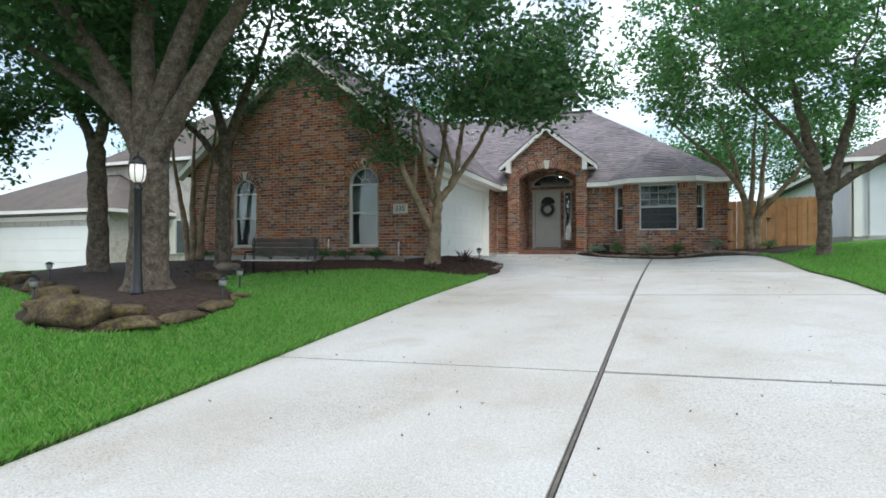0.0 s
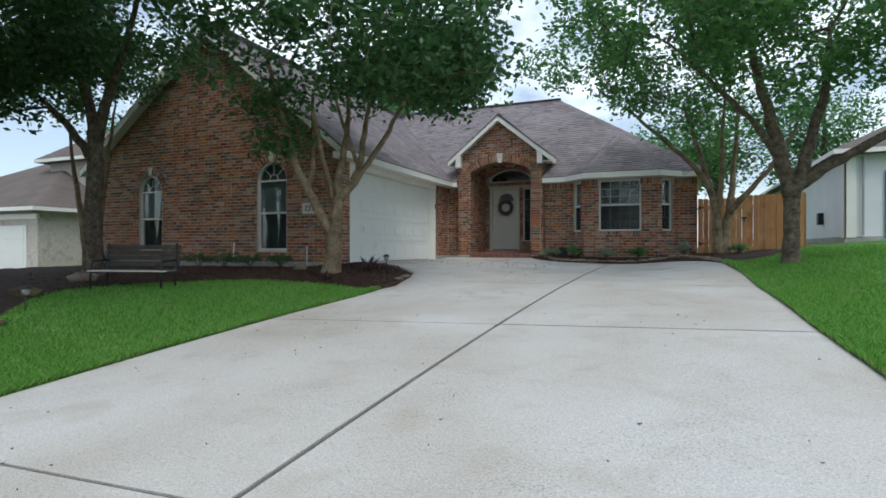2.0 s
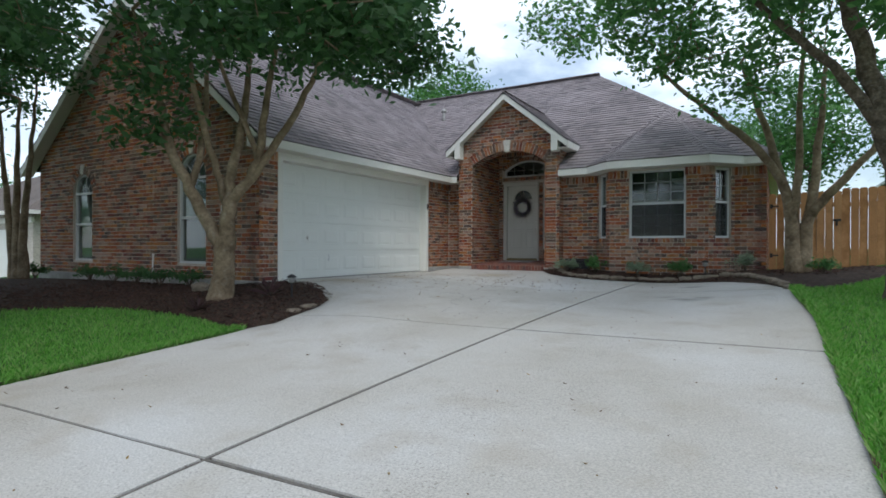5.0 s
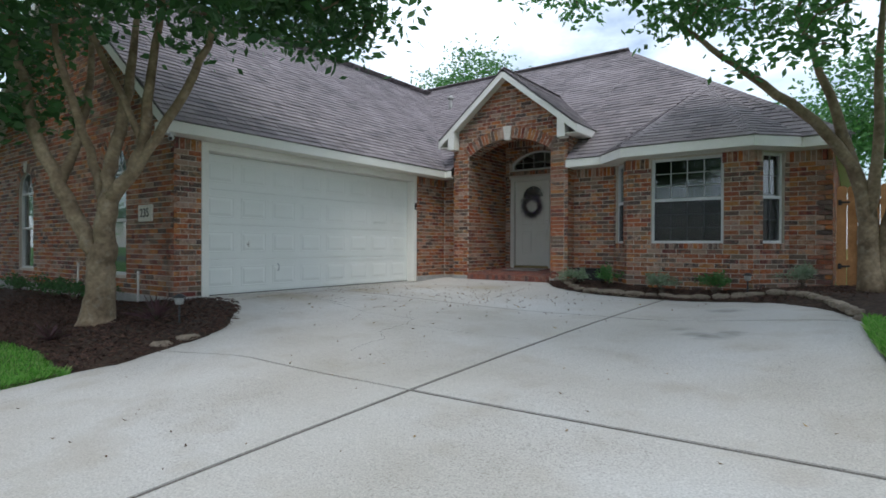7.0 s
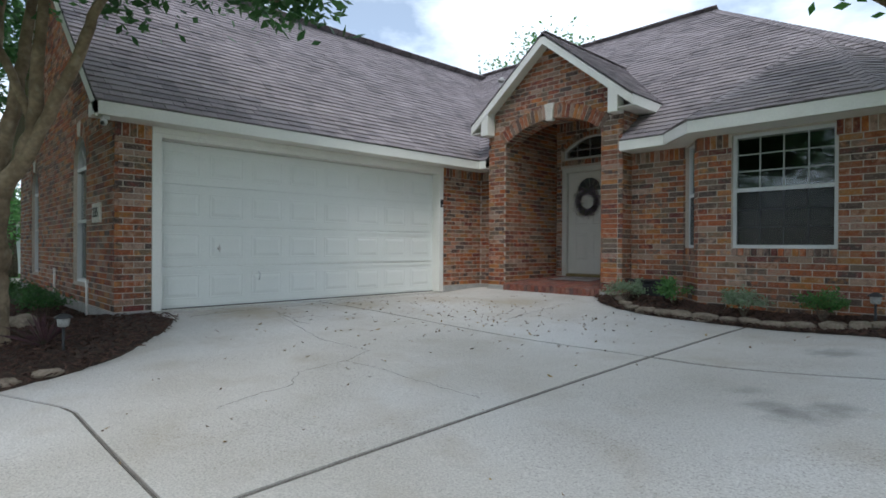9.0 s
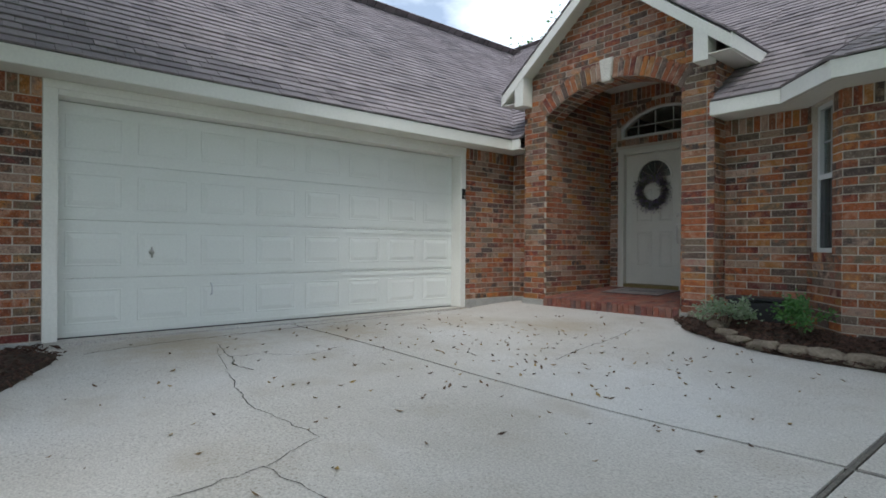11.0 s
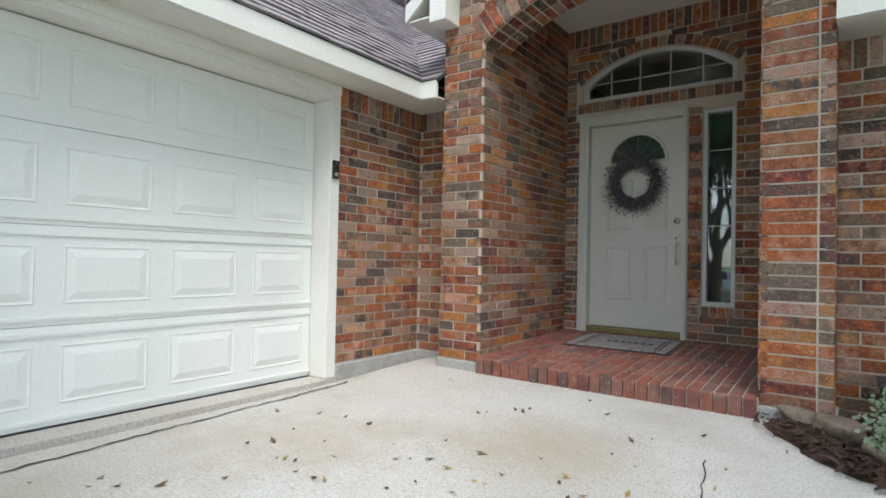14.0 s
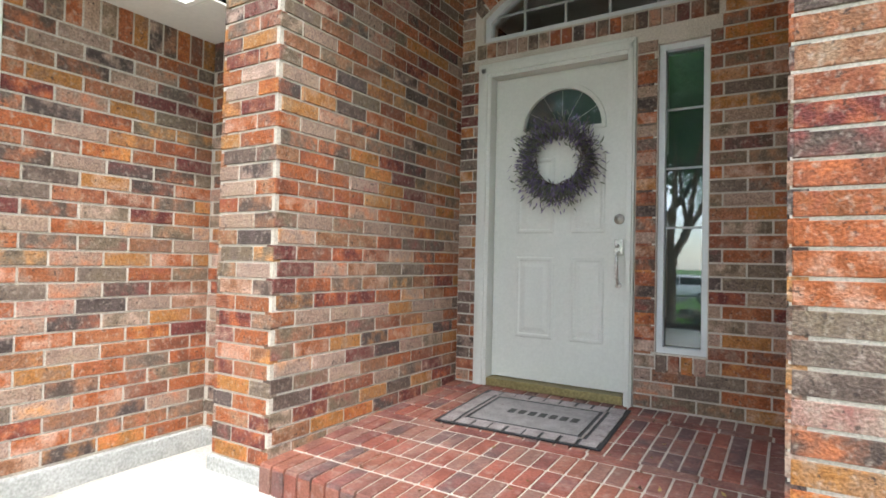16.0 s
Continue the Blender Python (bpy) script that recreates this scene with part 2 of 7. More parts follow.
M_CONCRETE = material("drive_concrete", [(0.43, 0.40, 0.35), (0.50, 0.475, 0.435), (0.55, 0.535, 0.51)], 0.6, 0.9, 0.6, 85, spots=0.42, spot_color=(0.37, 0.32, 0.25), dark=0.2, pits=0.4,
                      stains=((1.9, 17.16, 0.30, 0.55, OIL), (2.17, 14.94, 0.22, 0.5, OIL), (1.96, 15.06, 0.2, 0.45, OIL), (2.3, 15.14, 0.2, 0.45, OIL), (1.75, 15.4, 0.16, 0.3, OIL),
                              (-3.9, 14.5, 0.8, 0.45, RUST), (-3.7, 16.0, 0.6, 0.4, RUST), (-3.7, 17.5, 0.7, 0.4, RUST), (-2.7, 18.3, 0.6, 0.35, RUST)))
M_FOUND = material("foundation_concrete", [(0.30, 0.30, 0.28), (0.40, 0.39, 0.37)], 4, 0.95, 0.4, 70, spots=0.4, spot_color=(0.20, 0.21, 0.18))
M_FILLER = material("grey_joint_filler", [(0.11, 0.10, 0.088), (0.17, 0.155, 0.135)], 9, 0.95, 0.4, 60)
M_JOINT = material("joint_filler", [(0.025, 0.023, 0.02), (0.06, 0.055, 0.05)], 9, 0.95, 0.3)
M_GROUND = material("lawn_soil_grass", [(0.04, 0.10, 0.02), (0.07, 0.16, 0.03), (0.11, 0.20, 0.05)], 1.3, 0.95, 0.6, 45, dark=0.35)
M_GRASS = leaf_material("grass_blade", [(0.07, 0.20, 0.03), (0.12, 0.31, 0.05), (0.18, 0.39, 0.08), (0.27, 0.37, 0.13)])
M_MULCH = material("dark_mulch", [(0.020, 0.013, 0.009), (0.042, 0.027, 0.019), (0.075, 0.048, 0.034)], 14, 0.95, 0.9, 60, dark=0.4)
M_SOIL = material("bare_earth", [(0.05, 0.036, 0.022), (0.09, 0.066, 0.04), (0.06, 0.07, 0.028)], 9, 0.95, 0.8, 50, dark=0.4)
M_CHIP = material("mulch_chip", [(0.035, 0.02, 0.015), (0.07, 0.038, 0.028), (0.10, 0.055, 0.04), (0.05, 0.03, 0.024)], 20, 0.95, 0.4, 80, pieces=True)
M_STONE = material("edging_stone", [(0.13, 0.10, 0.08), (0.21, 0.17, 0.13), (0.27, 0.22, 0.17)], 4, 0.9, 0.7, 40, spots=0.4, spot_color=(0.10, 0.12, 0.06))
M_BOULDER = material("mossy_boulder", [(0.035, 0.026, 0.017), (0.08, 0.058, 0.033), (0.145, 0.11, 0.066)], 4, 0.95, 1.0, 30, spots=0.85, spot_color=(0.15, 0.13, 0.02), dark=0.45)
M_BARK = material("grey_bark", [(0.055, 0.042, 0.031), (0.105, 0.081, 0.058), (0.165, 0.132, 0.10)], 9, 0.95, 1.0, 30, dark=0.4, spots=0.22, spot_color=(0.30, 0.30, 0.27))
M_SMOOTHBARK = material("smooth_bark", [(0.12, 0.085, 0.052), (0.205, 0.15, 0.095), (0.29, 0.225, 0.15)], 4, 0.85, 0.35, 22, spots=0.3, spot_color=(0.38, 0.34, 0.27))
M_LEAF = leaf_material("myrtle_leaves", [(0.034, 0.085, 0.032), (0.052, 0.12, 0.042), (0.075, 0.155, 0.055)])
M_LEAF2 = leaf_material("light_leaves", [(0.05, 0.13, 0.042), (0.075, 0.18, 0.055), (0.115, 0.25, 0.075)])
M_OAKLEAF = leaf_material("oak_leaves", [(0.034, 0.085, 0.032), (0.052, 0.115, 0.042), (0.075, 0.15, 0.055)])
M_PINK = leaf_material("pink_blossom", [(0.48, 0.22, 0.30), (0.58, 0.32, 0.38)])
M_SHRUB = leaf_material("grey_green_leaves", [(0.16, 0.22, 0.14), (0.27, 0.33, 0.24), (0.12, 0.20, 0.09)])
M_DEADLEAF = material("dead_leaf", [(0.12, 0.07, 0.04), (0.20, 0.12, 0.06), (0.08, 0.05, 0.035), (0.32, 0.22, 0.08)], 20, 0.9, 0.3, pieces=True)
M_FENCE = material("cedar_fence", [(0.34, 0.175, 0.075), (0.38, 0.205, 0.09), (0.30, 0.15, 0.062), (0.35, 0.19, 0.085)], 4, 0.85, 0.4, 40, pieces=True, dark=0.15)
M_MESH = mesh_material("insect_screen", (0.020, 0.022, 0.025), 0.62)
M_GLASS = glass_material("window_glass")
M_DOORGLASS = glass_material("door_glass", gloss=0.13)
M_BLACK = material("black_metal", [(0.012, 0.012, 0.013), (0.02, 0.02, 0.022)], 8, 0.45, 0.1, spec=0.5)
M_PLASTIC = material("black_plastic", [(0.018, 0.018, 0.02), (0.026, 0.026, 0.028)], 5, 0.5, 0.02)
M_CHROME = material("brushed_nickel", [(0.55, 0.53, 0.50), (0.62, 0.60, 0.56)], 8, 0.28, 0.02, metal=1.0)
M_BRASS = material("brass_threshold", [(0.20, 0.16, 0.075), (0.27, 0.22, 0.10)], 8, 0.5, 0.05, metal=0.4)
M_WOODGREY = material("weathered_bench_wood", [(0.17, 0.14, 0.115), (0.24, 0.21, 0.175)], 5, 0.9, 0.4, 40)
M_PVC = material("white_pvc", [(0.62, 0.61, 0.57), (0.70, 0.69, 0.65)], 5, 0.5, 0.02)
# near-black: the dimness of the rooms is put into this colour
M_ROOM = material("painted_dim_interior", [(0.03, 0.03, 0.03), (0.05, 0.048, 0.045)], 1, 0.9, 0.05)
M_MUNTIN = material("grey_grille_bar", [(0.30, 0.31, 0.31), (0.36, 0.37, 0.37)], 3, 0.5, 0.02, 50, dark=0.04)
M_BLIND = material("window_screen_blind", [(0.26, 0.30, 0.29), (0.32, 0.36, 0.35)], 1, 0.85, 0.05, 80, dark=0.05)
# tone of dark screens; also painted darkness behind door and sidelight glass
M_WINDOWDARK = material("screen_and_window_dark", [(0.075, 0.092, 0.094), (0.10, 0.118, 0.12)], 2, 0.9, 0.05, 200, dark=0.1)
M_STONEWHITE = material("cast_stone", [(0.55, 0.52, 0.46), (0.64, 0.61, 0.55)], 5, 0.9, 0.3, 80)
M_INK = material("dark_lettering", [(0.03, 0.03, 0.03), (0.05, 0.05, 0.045)], 8, 0.7, 0.02)
M_NBRBRICK = material("pale_neighbour_brick", [(0.42, 0.38, 0.33), (0.50, 0.46, 0.41), (0.36, 0.32, 0.28)], 3, 0.9, 0.5, 20)
M_NBRROOF = material("brown_roof", [(0.115, 0.095, 0.085), (0.15, 0.125, 0.11)], 1.5, 0.95, 0.5, 20)
M_NBRWHITE = material("white_siding", [(0.62, 0.64, 0.67), (0.70, 0.71, 0.73)], 1.2, 0.7, 0.1, 30, dark=0.06)
M_TEAL = material("teal_paint", [(0.10, 0.23, 0.26), (0.13, 0.27, 0.30)], 2, 0.6, 0.05)
M_ASPHALT = material("street_asphalt", [(0.045, 0.045, 0.045), (0.065, 0.063, 0.06)], 3, 0.9, 0.5, 60)


# ---- building helpers ----
def obj(name, verts, faces, mat, parent=None, label="", smooth=False):
    me = bpy.data.meshes.new(name)
    me.from_pydata([tuple(v) for v in verts], [], faces)
    me.update()
    if mat:
        me.materials.append(mat)
    if smooth:
        me.shade_smooth()
    ob = new(name, me)
    if parent:
        ob.parent = parent
        ob.matrix_parent_inverse = parent.matrix_world.inverted() if parent.matrix_basis == Matrix() else parent.matrix_basis.inverted()
    if label:
        ob["label"] = label
    return ob


def part(name, bm, mat, parent=None, label="", smooth=False):
    me = bpy.data.meshes.new(name)
    bm.to_mesh(me)
    bm.free()
    me.materials.append(mat)
    if smooth:
        me.shade_smooth()
    ob = new(name, me)
    if parent:
        ob.parent = parent
        ob.matrix_parent_inverse = parent.matrix_basis.inverted()
    if label:
        ob["label"] = label
    return ob


def empty(name, x=0, y=0, z=0, label="", category="", group="", kind=""):
    e = new(name)
    e.matrix_basis = pose(x, y, z)
    return tagged(e, label, category, group, kind)


def box(bm, x0, x1, y0, y1, z0, z1, bevel=0.0, m=None):
    vs = [bm.verts.new(v) for v in ((x0, y0, z0), (x1, y0, z0), (x1, y1, z0), (x0, y1, z0), (x0, y0, z1), (x1, y0, z1), (x1, y1, z1), (x0, y1, z1))]
    fs = [bm.faces.new([vs[i] for i in f]) for f in ((0, 3, 2, 1), (4, 5, 6, 7), (0, 1, 5, 4), (1, 2, 6, 5), (2, 3, 7, 6), (3, 0, 4, 7))]
    if bevel:
        es = list({e for f in fs for e in f.edges})
        made = bmesh.ops.bevel(bm, geom=es, offset=bevel, segments=2, affect="EDGES", profile=0.6)
        vs = list({v for f in made["faces"] for v in f.verts} | {v for v in vs if v.is_valid})
    if m is not None:
        for v in vs:
            v.co = m @ v.co
    return bm


def boxes(name, lst, mat, parent=None, label="", bevel=0.0, m=None):
    bm = bmesh.new()
    for b in lst:
        box(bm, *b, bevel=bevel, m=m)
    return part(name, bm, mat, parent, label)


def tube(bm, pts, radii, sides=8, cap=True):
    """A tapered tube along points."""
    rings = []
    prev = Vector((0.3, 0.9, 0.2)).normalized()
    for i, p in enumerate(pts):
        a = Vector(pts[max(0, i - 1)])
        b = Vector(pts[min(len(pts) - 1, i + 1)])
        d = (b - a)
        d = d.normalized() if d.length > 1e-6 else Vector((0, 0, 1))
        side = prev - d * prev.dot(d)
        if side.length < 1e-3:
            side = d.orthogonal()
        side.normalize()
        prev = side
        up = d.cross(side)
        rings.append([bm.verts.new(Vector(p) + (side * math.cos(2 * math.pi * k / sides) + up * math.sin(2 * math.pi * k / sides)) * radii[i]) for k in range(sides)])
    for r0, r1 in zip(rings, rings[1:]):
        for k in range(sides):
            bm.faces.new((r0[k], r0[(k + 1) % sides], r1[(k + 1) % sides], r1[k]))
    if cap:
        bm.faces.new(rings[0][::-1])
        bm.faces.new(rings[-1])
    return bm


def lathe(bm, profile, sides=16, cx=0, cy=0, cz=0):
    rings = [[bm.verts.new((cx + r * math.cos(2 * math.pi * k / sides), cy + r * math.sin(2 * math.pi * k / sides), cz + z)) for k in range(sides)] for r, z in profile]
    for r0, r1 in zip(rings, rings[1:]):
        for k in range(sides):
            bm.faces.new((r0[k], r0[(k + 1) % sides], r1[(k + 1) % sides], r1[k]))
    bm.faces.new(rings[0][::-1])
    bm.faces.new(rings[-1])
    return bm


def sstep(a, b, x):
    t = min(1.0, max(0.0, (x - a) / (b - a)))
    return t * t * (3 - 2 * t)


def ground_z(x, y):
    """The lie of the land: a drive that climbs to the house, lawns on both sides."""
    yy = max(y, 0.0)
    g = 0.43 + 0.0672 * (yy - 4.08) - 0.00256 * (yy - 4.08) * (yy - 12.0)
    if yy < 4.08:
        g = 0.43 + 0.077 * (yy - 4.08)
    if y < 0:
        g += 0.07 * max(y, -5.0)
    if y > 20:
        g = 1.22
    xc = min(max(x, -3.0), 5.0)
    g += 0.028 * (xc - 0.5) * (1 - sstep(9, 14, y))
    g += 0.17 * sstep(1.0, 3.6, x) * sstep(11.5, 15.5, y)
    s = max(sstep(0.0, -4.4, x) * sstep(10.5, 14.5, y), sstep(17.0, 19.4, y) * sstep(1.0, -1.8, x))
    g += (1.25 + 0.05 * sstep(18.3, 19.5, y) - g) * s * (1 if x > -4.9 else 0.0 if y > 13.5 else 1)
    lawn = min(1.1, 0.48 + 0.045 * max(y, -6))
    lawn += (0.45 - lawn) * sstep(-14, -20, x)
    b = sstep(-2.75, -5.2, x) * (1 - sstep(12.6, 13.1, y) * sstep(-6, -4.5, x))
    g += (lawn - g) * b
    g += 0.22 * sstep(3.7, 5.5, x) * sstep(8, 14, y) + 0.25 * sstep(5, 9, x) * sstep(8, 20, y)
    return g


PROUD = 0.006


def unit_brick():
    """A brick of unit length (x), height (z) and depth (y, front at 0), chamfered at its front."""
    c = 0.04
    v = [(-.5, 1, -.5), (.5, 1, -.5), (.5, 1, .5), (-.5, 1, .5),
         (-.5, .15, -.5), (.5, .15, -.5), (.5, .15, .5), (-.5, .15, .5),
         (-.5 + c * .5, 0, -.5 + c), (.5 - c * .5, 0, -.5 + c), (.5 - c * .5, 0, .5 - c), (-.5 + c * .5, 0, .5 - c)]
    f = [(8, 9, 10, 11)] + [(4 + k, 4 + (k + 1) % 4, 8 + (k + 1) % 4, 8 + k) for k in range(4)] + [(k, (k + 1) % 4, 4 + (k + 1) % 4, 4 + k) for k in range(4)]
    return v, f


UB_V, UB_F = unit_brick()
UB_ARRAY = np.array(UB_V)
brick_mesh = bpy.data.meshes.new("brick")
brick_mesh.from_pydata(UB_V, [], UB_F)
brick_mesh.materials.append(M_BRICK)
paver_mesh = bpy.data.meshes.new("paver")
paver_mesh.from_pydata(UB_V, [], UB_F)
paver_mesh.materials.append(M_PAVER)
LATER = []


def lay(pieces, parent, singles=0, near=None, name="brick", mesh=None, mat=None, rest="brickwork"):
    """Lay bricks given by their matrices: the ones nearest to a spot as parts, the others joined."""
    LATER.append((pieces, parent, singles, near, name, mesh or brick_mesh, mat or M_BRICK, rest))


def lay_all():
    for pieces, parent, singles, near, name, mesh, mat, rest in LATER:
        if near is not None:
            pieces = sorted(pieces, key=lambda m: (m.translation - Vector(near)).length)
        for m in pieces[:singles]:
            ob = new(name, mesh)
            ob.matrix_basis = m
            ob.parent = parent
            ob.matrix_parent_inverse = parent.matrix_basis.inverted()
        others = pieces[singles:]
        if others:
            v = np.concatenate([UB_ARRAY @ np.array(m.to_3x3()).T + np.array(m.translation) for m in others])
            f = [tuple(i + 12 * k for i in q) for k in range(len(others)) for q in UB_F]
            ob = obj(rest, v, f, mat, parent)
            tagged(ob, kind="stuff")


def place(o, u, n, pu, pz, length, height, depth=0.05, turn=0.0, proud=PROUD):
    """The matrix of a brick on a wall with origin o, direction u along it and outward normal n."""
    up = Vector((0, 0, 1))
    cu, su = math.cos(turn), math.sin(turn)
    ex = u * cu + up * su
    ez = up * cu - u * su
    pos = o + u * pu + up * pz + n * (proud + random.uniform(-0.0015, 0.0015))
    m = Matrix.Identity(4)
    for i in range(3):
        m[i][0], m[i][1], m[i][2], m[i][3] = ex[i] * length, -n[i] * depth, ez[i] * height, pos[i]
    return m


COURSE, BL, BH = 0.0795, 0.248, 0.0695


def brick_face(o, u, n, u0, u1, z0, z1, openings=(), limits=None, soldier=0, shift=0.0, ext=(0, 0)):
    """Running-bond bricks over a face; openings: (a, b, zb, top(u)); limits(z): the u range at a height; soldier: upright course on top."""
    out = []
    top = z1 - (0.205 if soldier else 0)
    rows = int(round((top - z0) / COURSE))
    h = (top - z0) / rows
    for r in range(rows):
        zc = z0 + (r + 0.5) * h
        a0, a1 = (u0 - ext[0], u1 + ext[1]) if limits is None else limits(zc)
        spans = [(a0, a1)]
        for a, b, zb, tf in openings:
            if zc < zb - 0.02:
                continue
            if zc > max(tf(a + (b - a) * k / 8) for k in range(9)) + 0.02:
                continue
            ks = [a + (b - a) * k / 40 for k in range(41)]
            inside = [k for k in ks if tf(k) > zc - 0.01]
            if not inside:
                continue
            ia, ib = min(inside), max(inside)
            nxt = []
            for s, e in spans:
                if ib <= s or ia >= e:
                    nxt.append((s, e))
                else:
                    if ia - s > 0.02:
                        nxt.append((s, ia))
                    if e - ib > 0.02:
                        nxt.append((ib, e))
            spans = nxt
        off = (r % 2) * BL / 2 + shift
        for s, e in spans:
            k = math.floor((s - off) / BL)
            while off + k * BL < e:
                p, q = max(s, off + k * BL), min(e, off + (k + 1) * BL)
                if q - p > 0.03:
                    out.append(place(o, u, n, (p + q) / 2, zc, q - p - 0.0095, h - 0.0095))
                k += 1
    if soldier:
        cnt = int(round((u1 - u0 + ext[0] + ext[1]) / COURSE))
        w = (u1 - u0 + ext[0] + ext[1]) / cnt
        for k in range(cnt):
            c = u0 - ext[0] + (k + 0.5) * w
            if any(a < c < b and tf(c) > top + 0.05 and zb < top for a, b, zb, tf in openings):
                continue
            out.append(place(o, u, n, c, top + 0.1, w - 0.011, 0.194))
    return out


def wall_solid(name, o, u, n, u0, u1, bottom, top, thick, openings=(), breaks=(), mat=None, parent=None, label="", kind="structure"):
    """A thick wall in upright strips; bottom and top are functions of u; openings as in brick_face."""
    us = {u0, u1, *breaks}
    for a, b, zb, tf in openings:
        us |= {a, b} | ({a + (b - a) * k / 14 for k in range(15)} if abs(tf(a) - tf((a + b) / 2)) > 1e-4 else set())
    us = sorted(x for x in us if u0 - 1e-9 <= x <= u1 + 1e-9)
    verts, faces = [], []
    up = Vector((0, 0, 1))
    for p, q in zip(us, us[1:]):
        if q - p < 1e-6:
            continue
        mid = (p + q) / 2
        cuts = [(zb, tf) for a, b, zb, tf in openings if a - 1e-6 < mid < b + 1e-6 and a < mid < b]
        cuts.sort(key=lambda c: c[0])
        low = (bottom(p), bottom(q))
        spans = []
        for zb, tf in cuts:
            if zb > low[0] + 1e-4:
                spans.append((low, (zb, zb)))
            low = (tf(p), tf(q))
        spans.append((low, (top(p), top(q))))
        for (b0, b1), (t0, t1) in spans:
            k = len(verts)
            for d in (0, -thick):
                for uu, zz in ((p, b0), (q, b1), (q, t1), (p, t0)):
                    verts.append(o + u * uu + up * zz + n * d)
            faces += [(k, k + 1, k + 2, k + 3), (k + 7, k + 6, k + 5, k + 4), (k + 3, k + 2, k + 6, k + 7), (k + 1, k, k + 4, k + 5), (k, k + 3, k + 7, k + 4), (k + 2, k + 1, k + 5, k + 6)]
    ob = obj(name, verts, faces, mat or M_MORTAR, parent, label)
    if not parent:
        tagged(ob, kind=kind)
    return ob


X, Y, Z = Vector((1, 0, 0)), Vector((0, 1, 0)), Vector((0, 0, 1))
O = Vector((0, 0, 0))


def flat(h):
    return lambda u: h


def arc(a, b, spring, rise):
    """The height of a segmental arch over a..b."""
    half = (b - a) / 2
    r = (half * half + rise * rise) / (2 * rise)
    return lambda u: spring + rise - r + math.sqrt(max(0.0, r * r - (u - (a + b) / 2) ** 2))


def voussoirs(o, u, n, a, b, spring, rise, length, gap=0.0, thick=0.0695):
    """Bricks set on end round an arch."""
    half = (b - a) / 2
    r = (half * half + rise * rise) / (2 * rise) + gap
    cz = spring + rise - (r - gap)
    ang = math.asin(min(1.0, half / (r - gap))) if rise < half else math.pi / 2
    cnt = int(round(2 * ang * (r + 0.02) / (thick + 0.011)))
    out = []
    for k in range(cnt):
        t = -ang + 2 * ang * (k + 0.5) / cnt
        rc = r + length / 2
        out.append(place(o, u, n, (a + b) / 2 + rc * math.sin(t), cz + rc * math.cos(t), 2 * ang * r / cnt - 0.009, length, turn=-t, proud=PROUD + 0.003))
    return out

# ---- ground, drive, street ----
def drive_left(y):
    return -2.62 + 0.12 * sstep(8.0, 11.4, y) - 0.95 * sstep(12.1, 13.3, y) - 1.50 * sstep(12.85, 13.6, y)


def drive_right(y):
    return 3.70 - 0.12 * sstep(5, 9, y) - 0.18 * sstep(13, 15.5, y)


def far_edge(x):
    """Where the drive ends against the bed before the bay."""
    return 19.45 + 0.3 * sstep(-3.75, -3.95, x) - 0.98 * sstep(-1.85, -0.55, x) + 0.04 * sstep(0, 1, x) - 3.2 * max(0.0, (x - 1.9) / 1.62) ** 3.0


def centre_joint(y):
    return 0.37 + 0.020 * y


def slant(x, y):
    """Two cross joints bend: one runs askew past the garage door, one turns back at the bed."""
    a = -0.32 * min(1.0, max(0.0, (0.6 - x) / 4.8)) * max(0.0, 1 - abs(y - 16.1) / 2.2)
    b = -0.32 * min(1.2, max(0.0, (-1.5 - x) / 0.9)) * max(0.0, 1 - abs(y - 12.03) / 1.2)
    return a + b


def sheet(name, xs_of, ys, cols, lift, mat, depth=0.12, parent=None, label=""):
    """A slab over the land between two edges xs_of(y), with a skirt."""
    verts, faces = [], []
    for y in ys:
        a, b = xs_of(y)
        for k in range(cols + 1):
            x = a + (b - a) * k / cols
            yy = y + (slant(x, y) if mat is not M_ASPHALT else 0)
            yy = min(yy, far_edge(x)) if y > 15 else yy
            verts.append((x, yy, ground_z(x, yy) + lift))
    rows = len(ys)
    w = cols + 1
    for r in range(rows - 1):
        for k in range(cols):
            faces.append((r * w + k, r * w + k + 1, (r + 1) * w + k + 1, (r + 1) * w + k))
    rim = [k for k in range(w)] + [r * w + cols for r in range(1, rows)] + [(rows - 1) * w + k for k in range(cols - 1, -1, -1)] + [r * w for r in range(rows - 2, 0, -1)]
    base = len(verts)
    for i in rim:
        verts.append((verts[i][0], verts[i][1], verts[i][2] - depth))
    for k in range(len(rim)):
        q = (k + 1) % len(rim)
        faces.append((rim[q], rim[k], base + k, base + q))
    return obj(name, verts, faces, mat, parent, label)


def span(a, b, step):
    n = max(1, int(round((b - a) / step)))
    return [a + (b - a) * k / n for k in range(n + 1)]


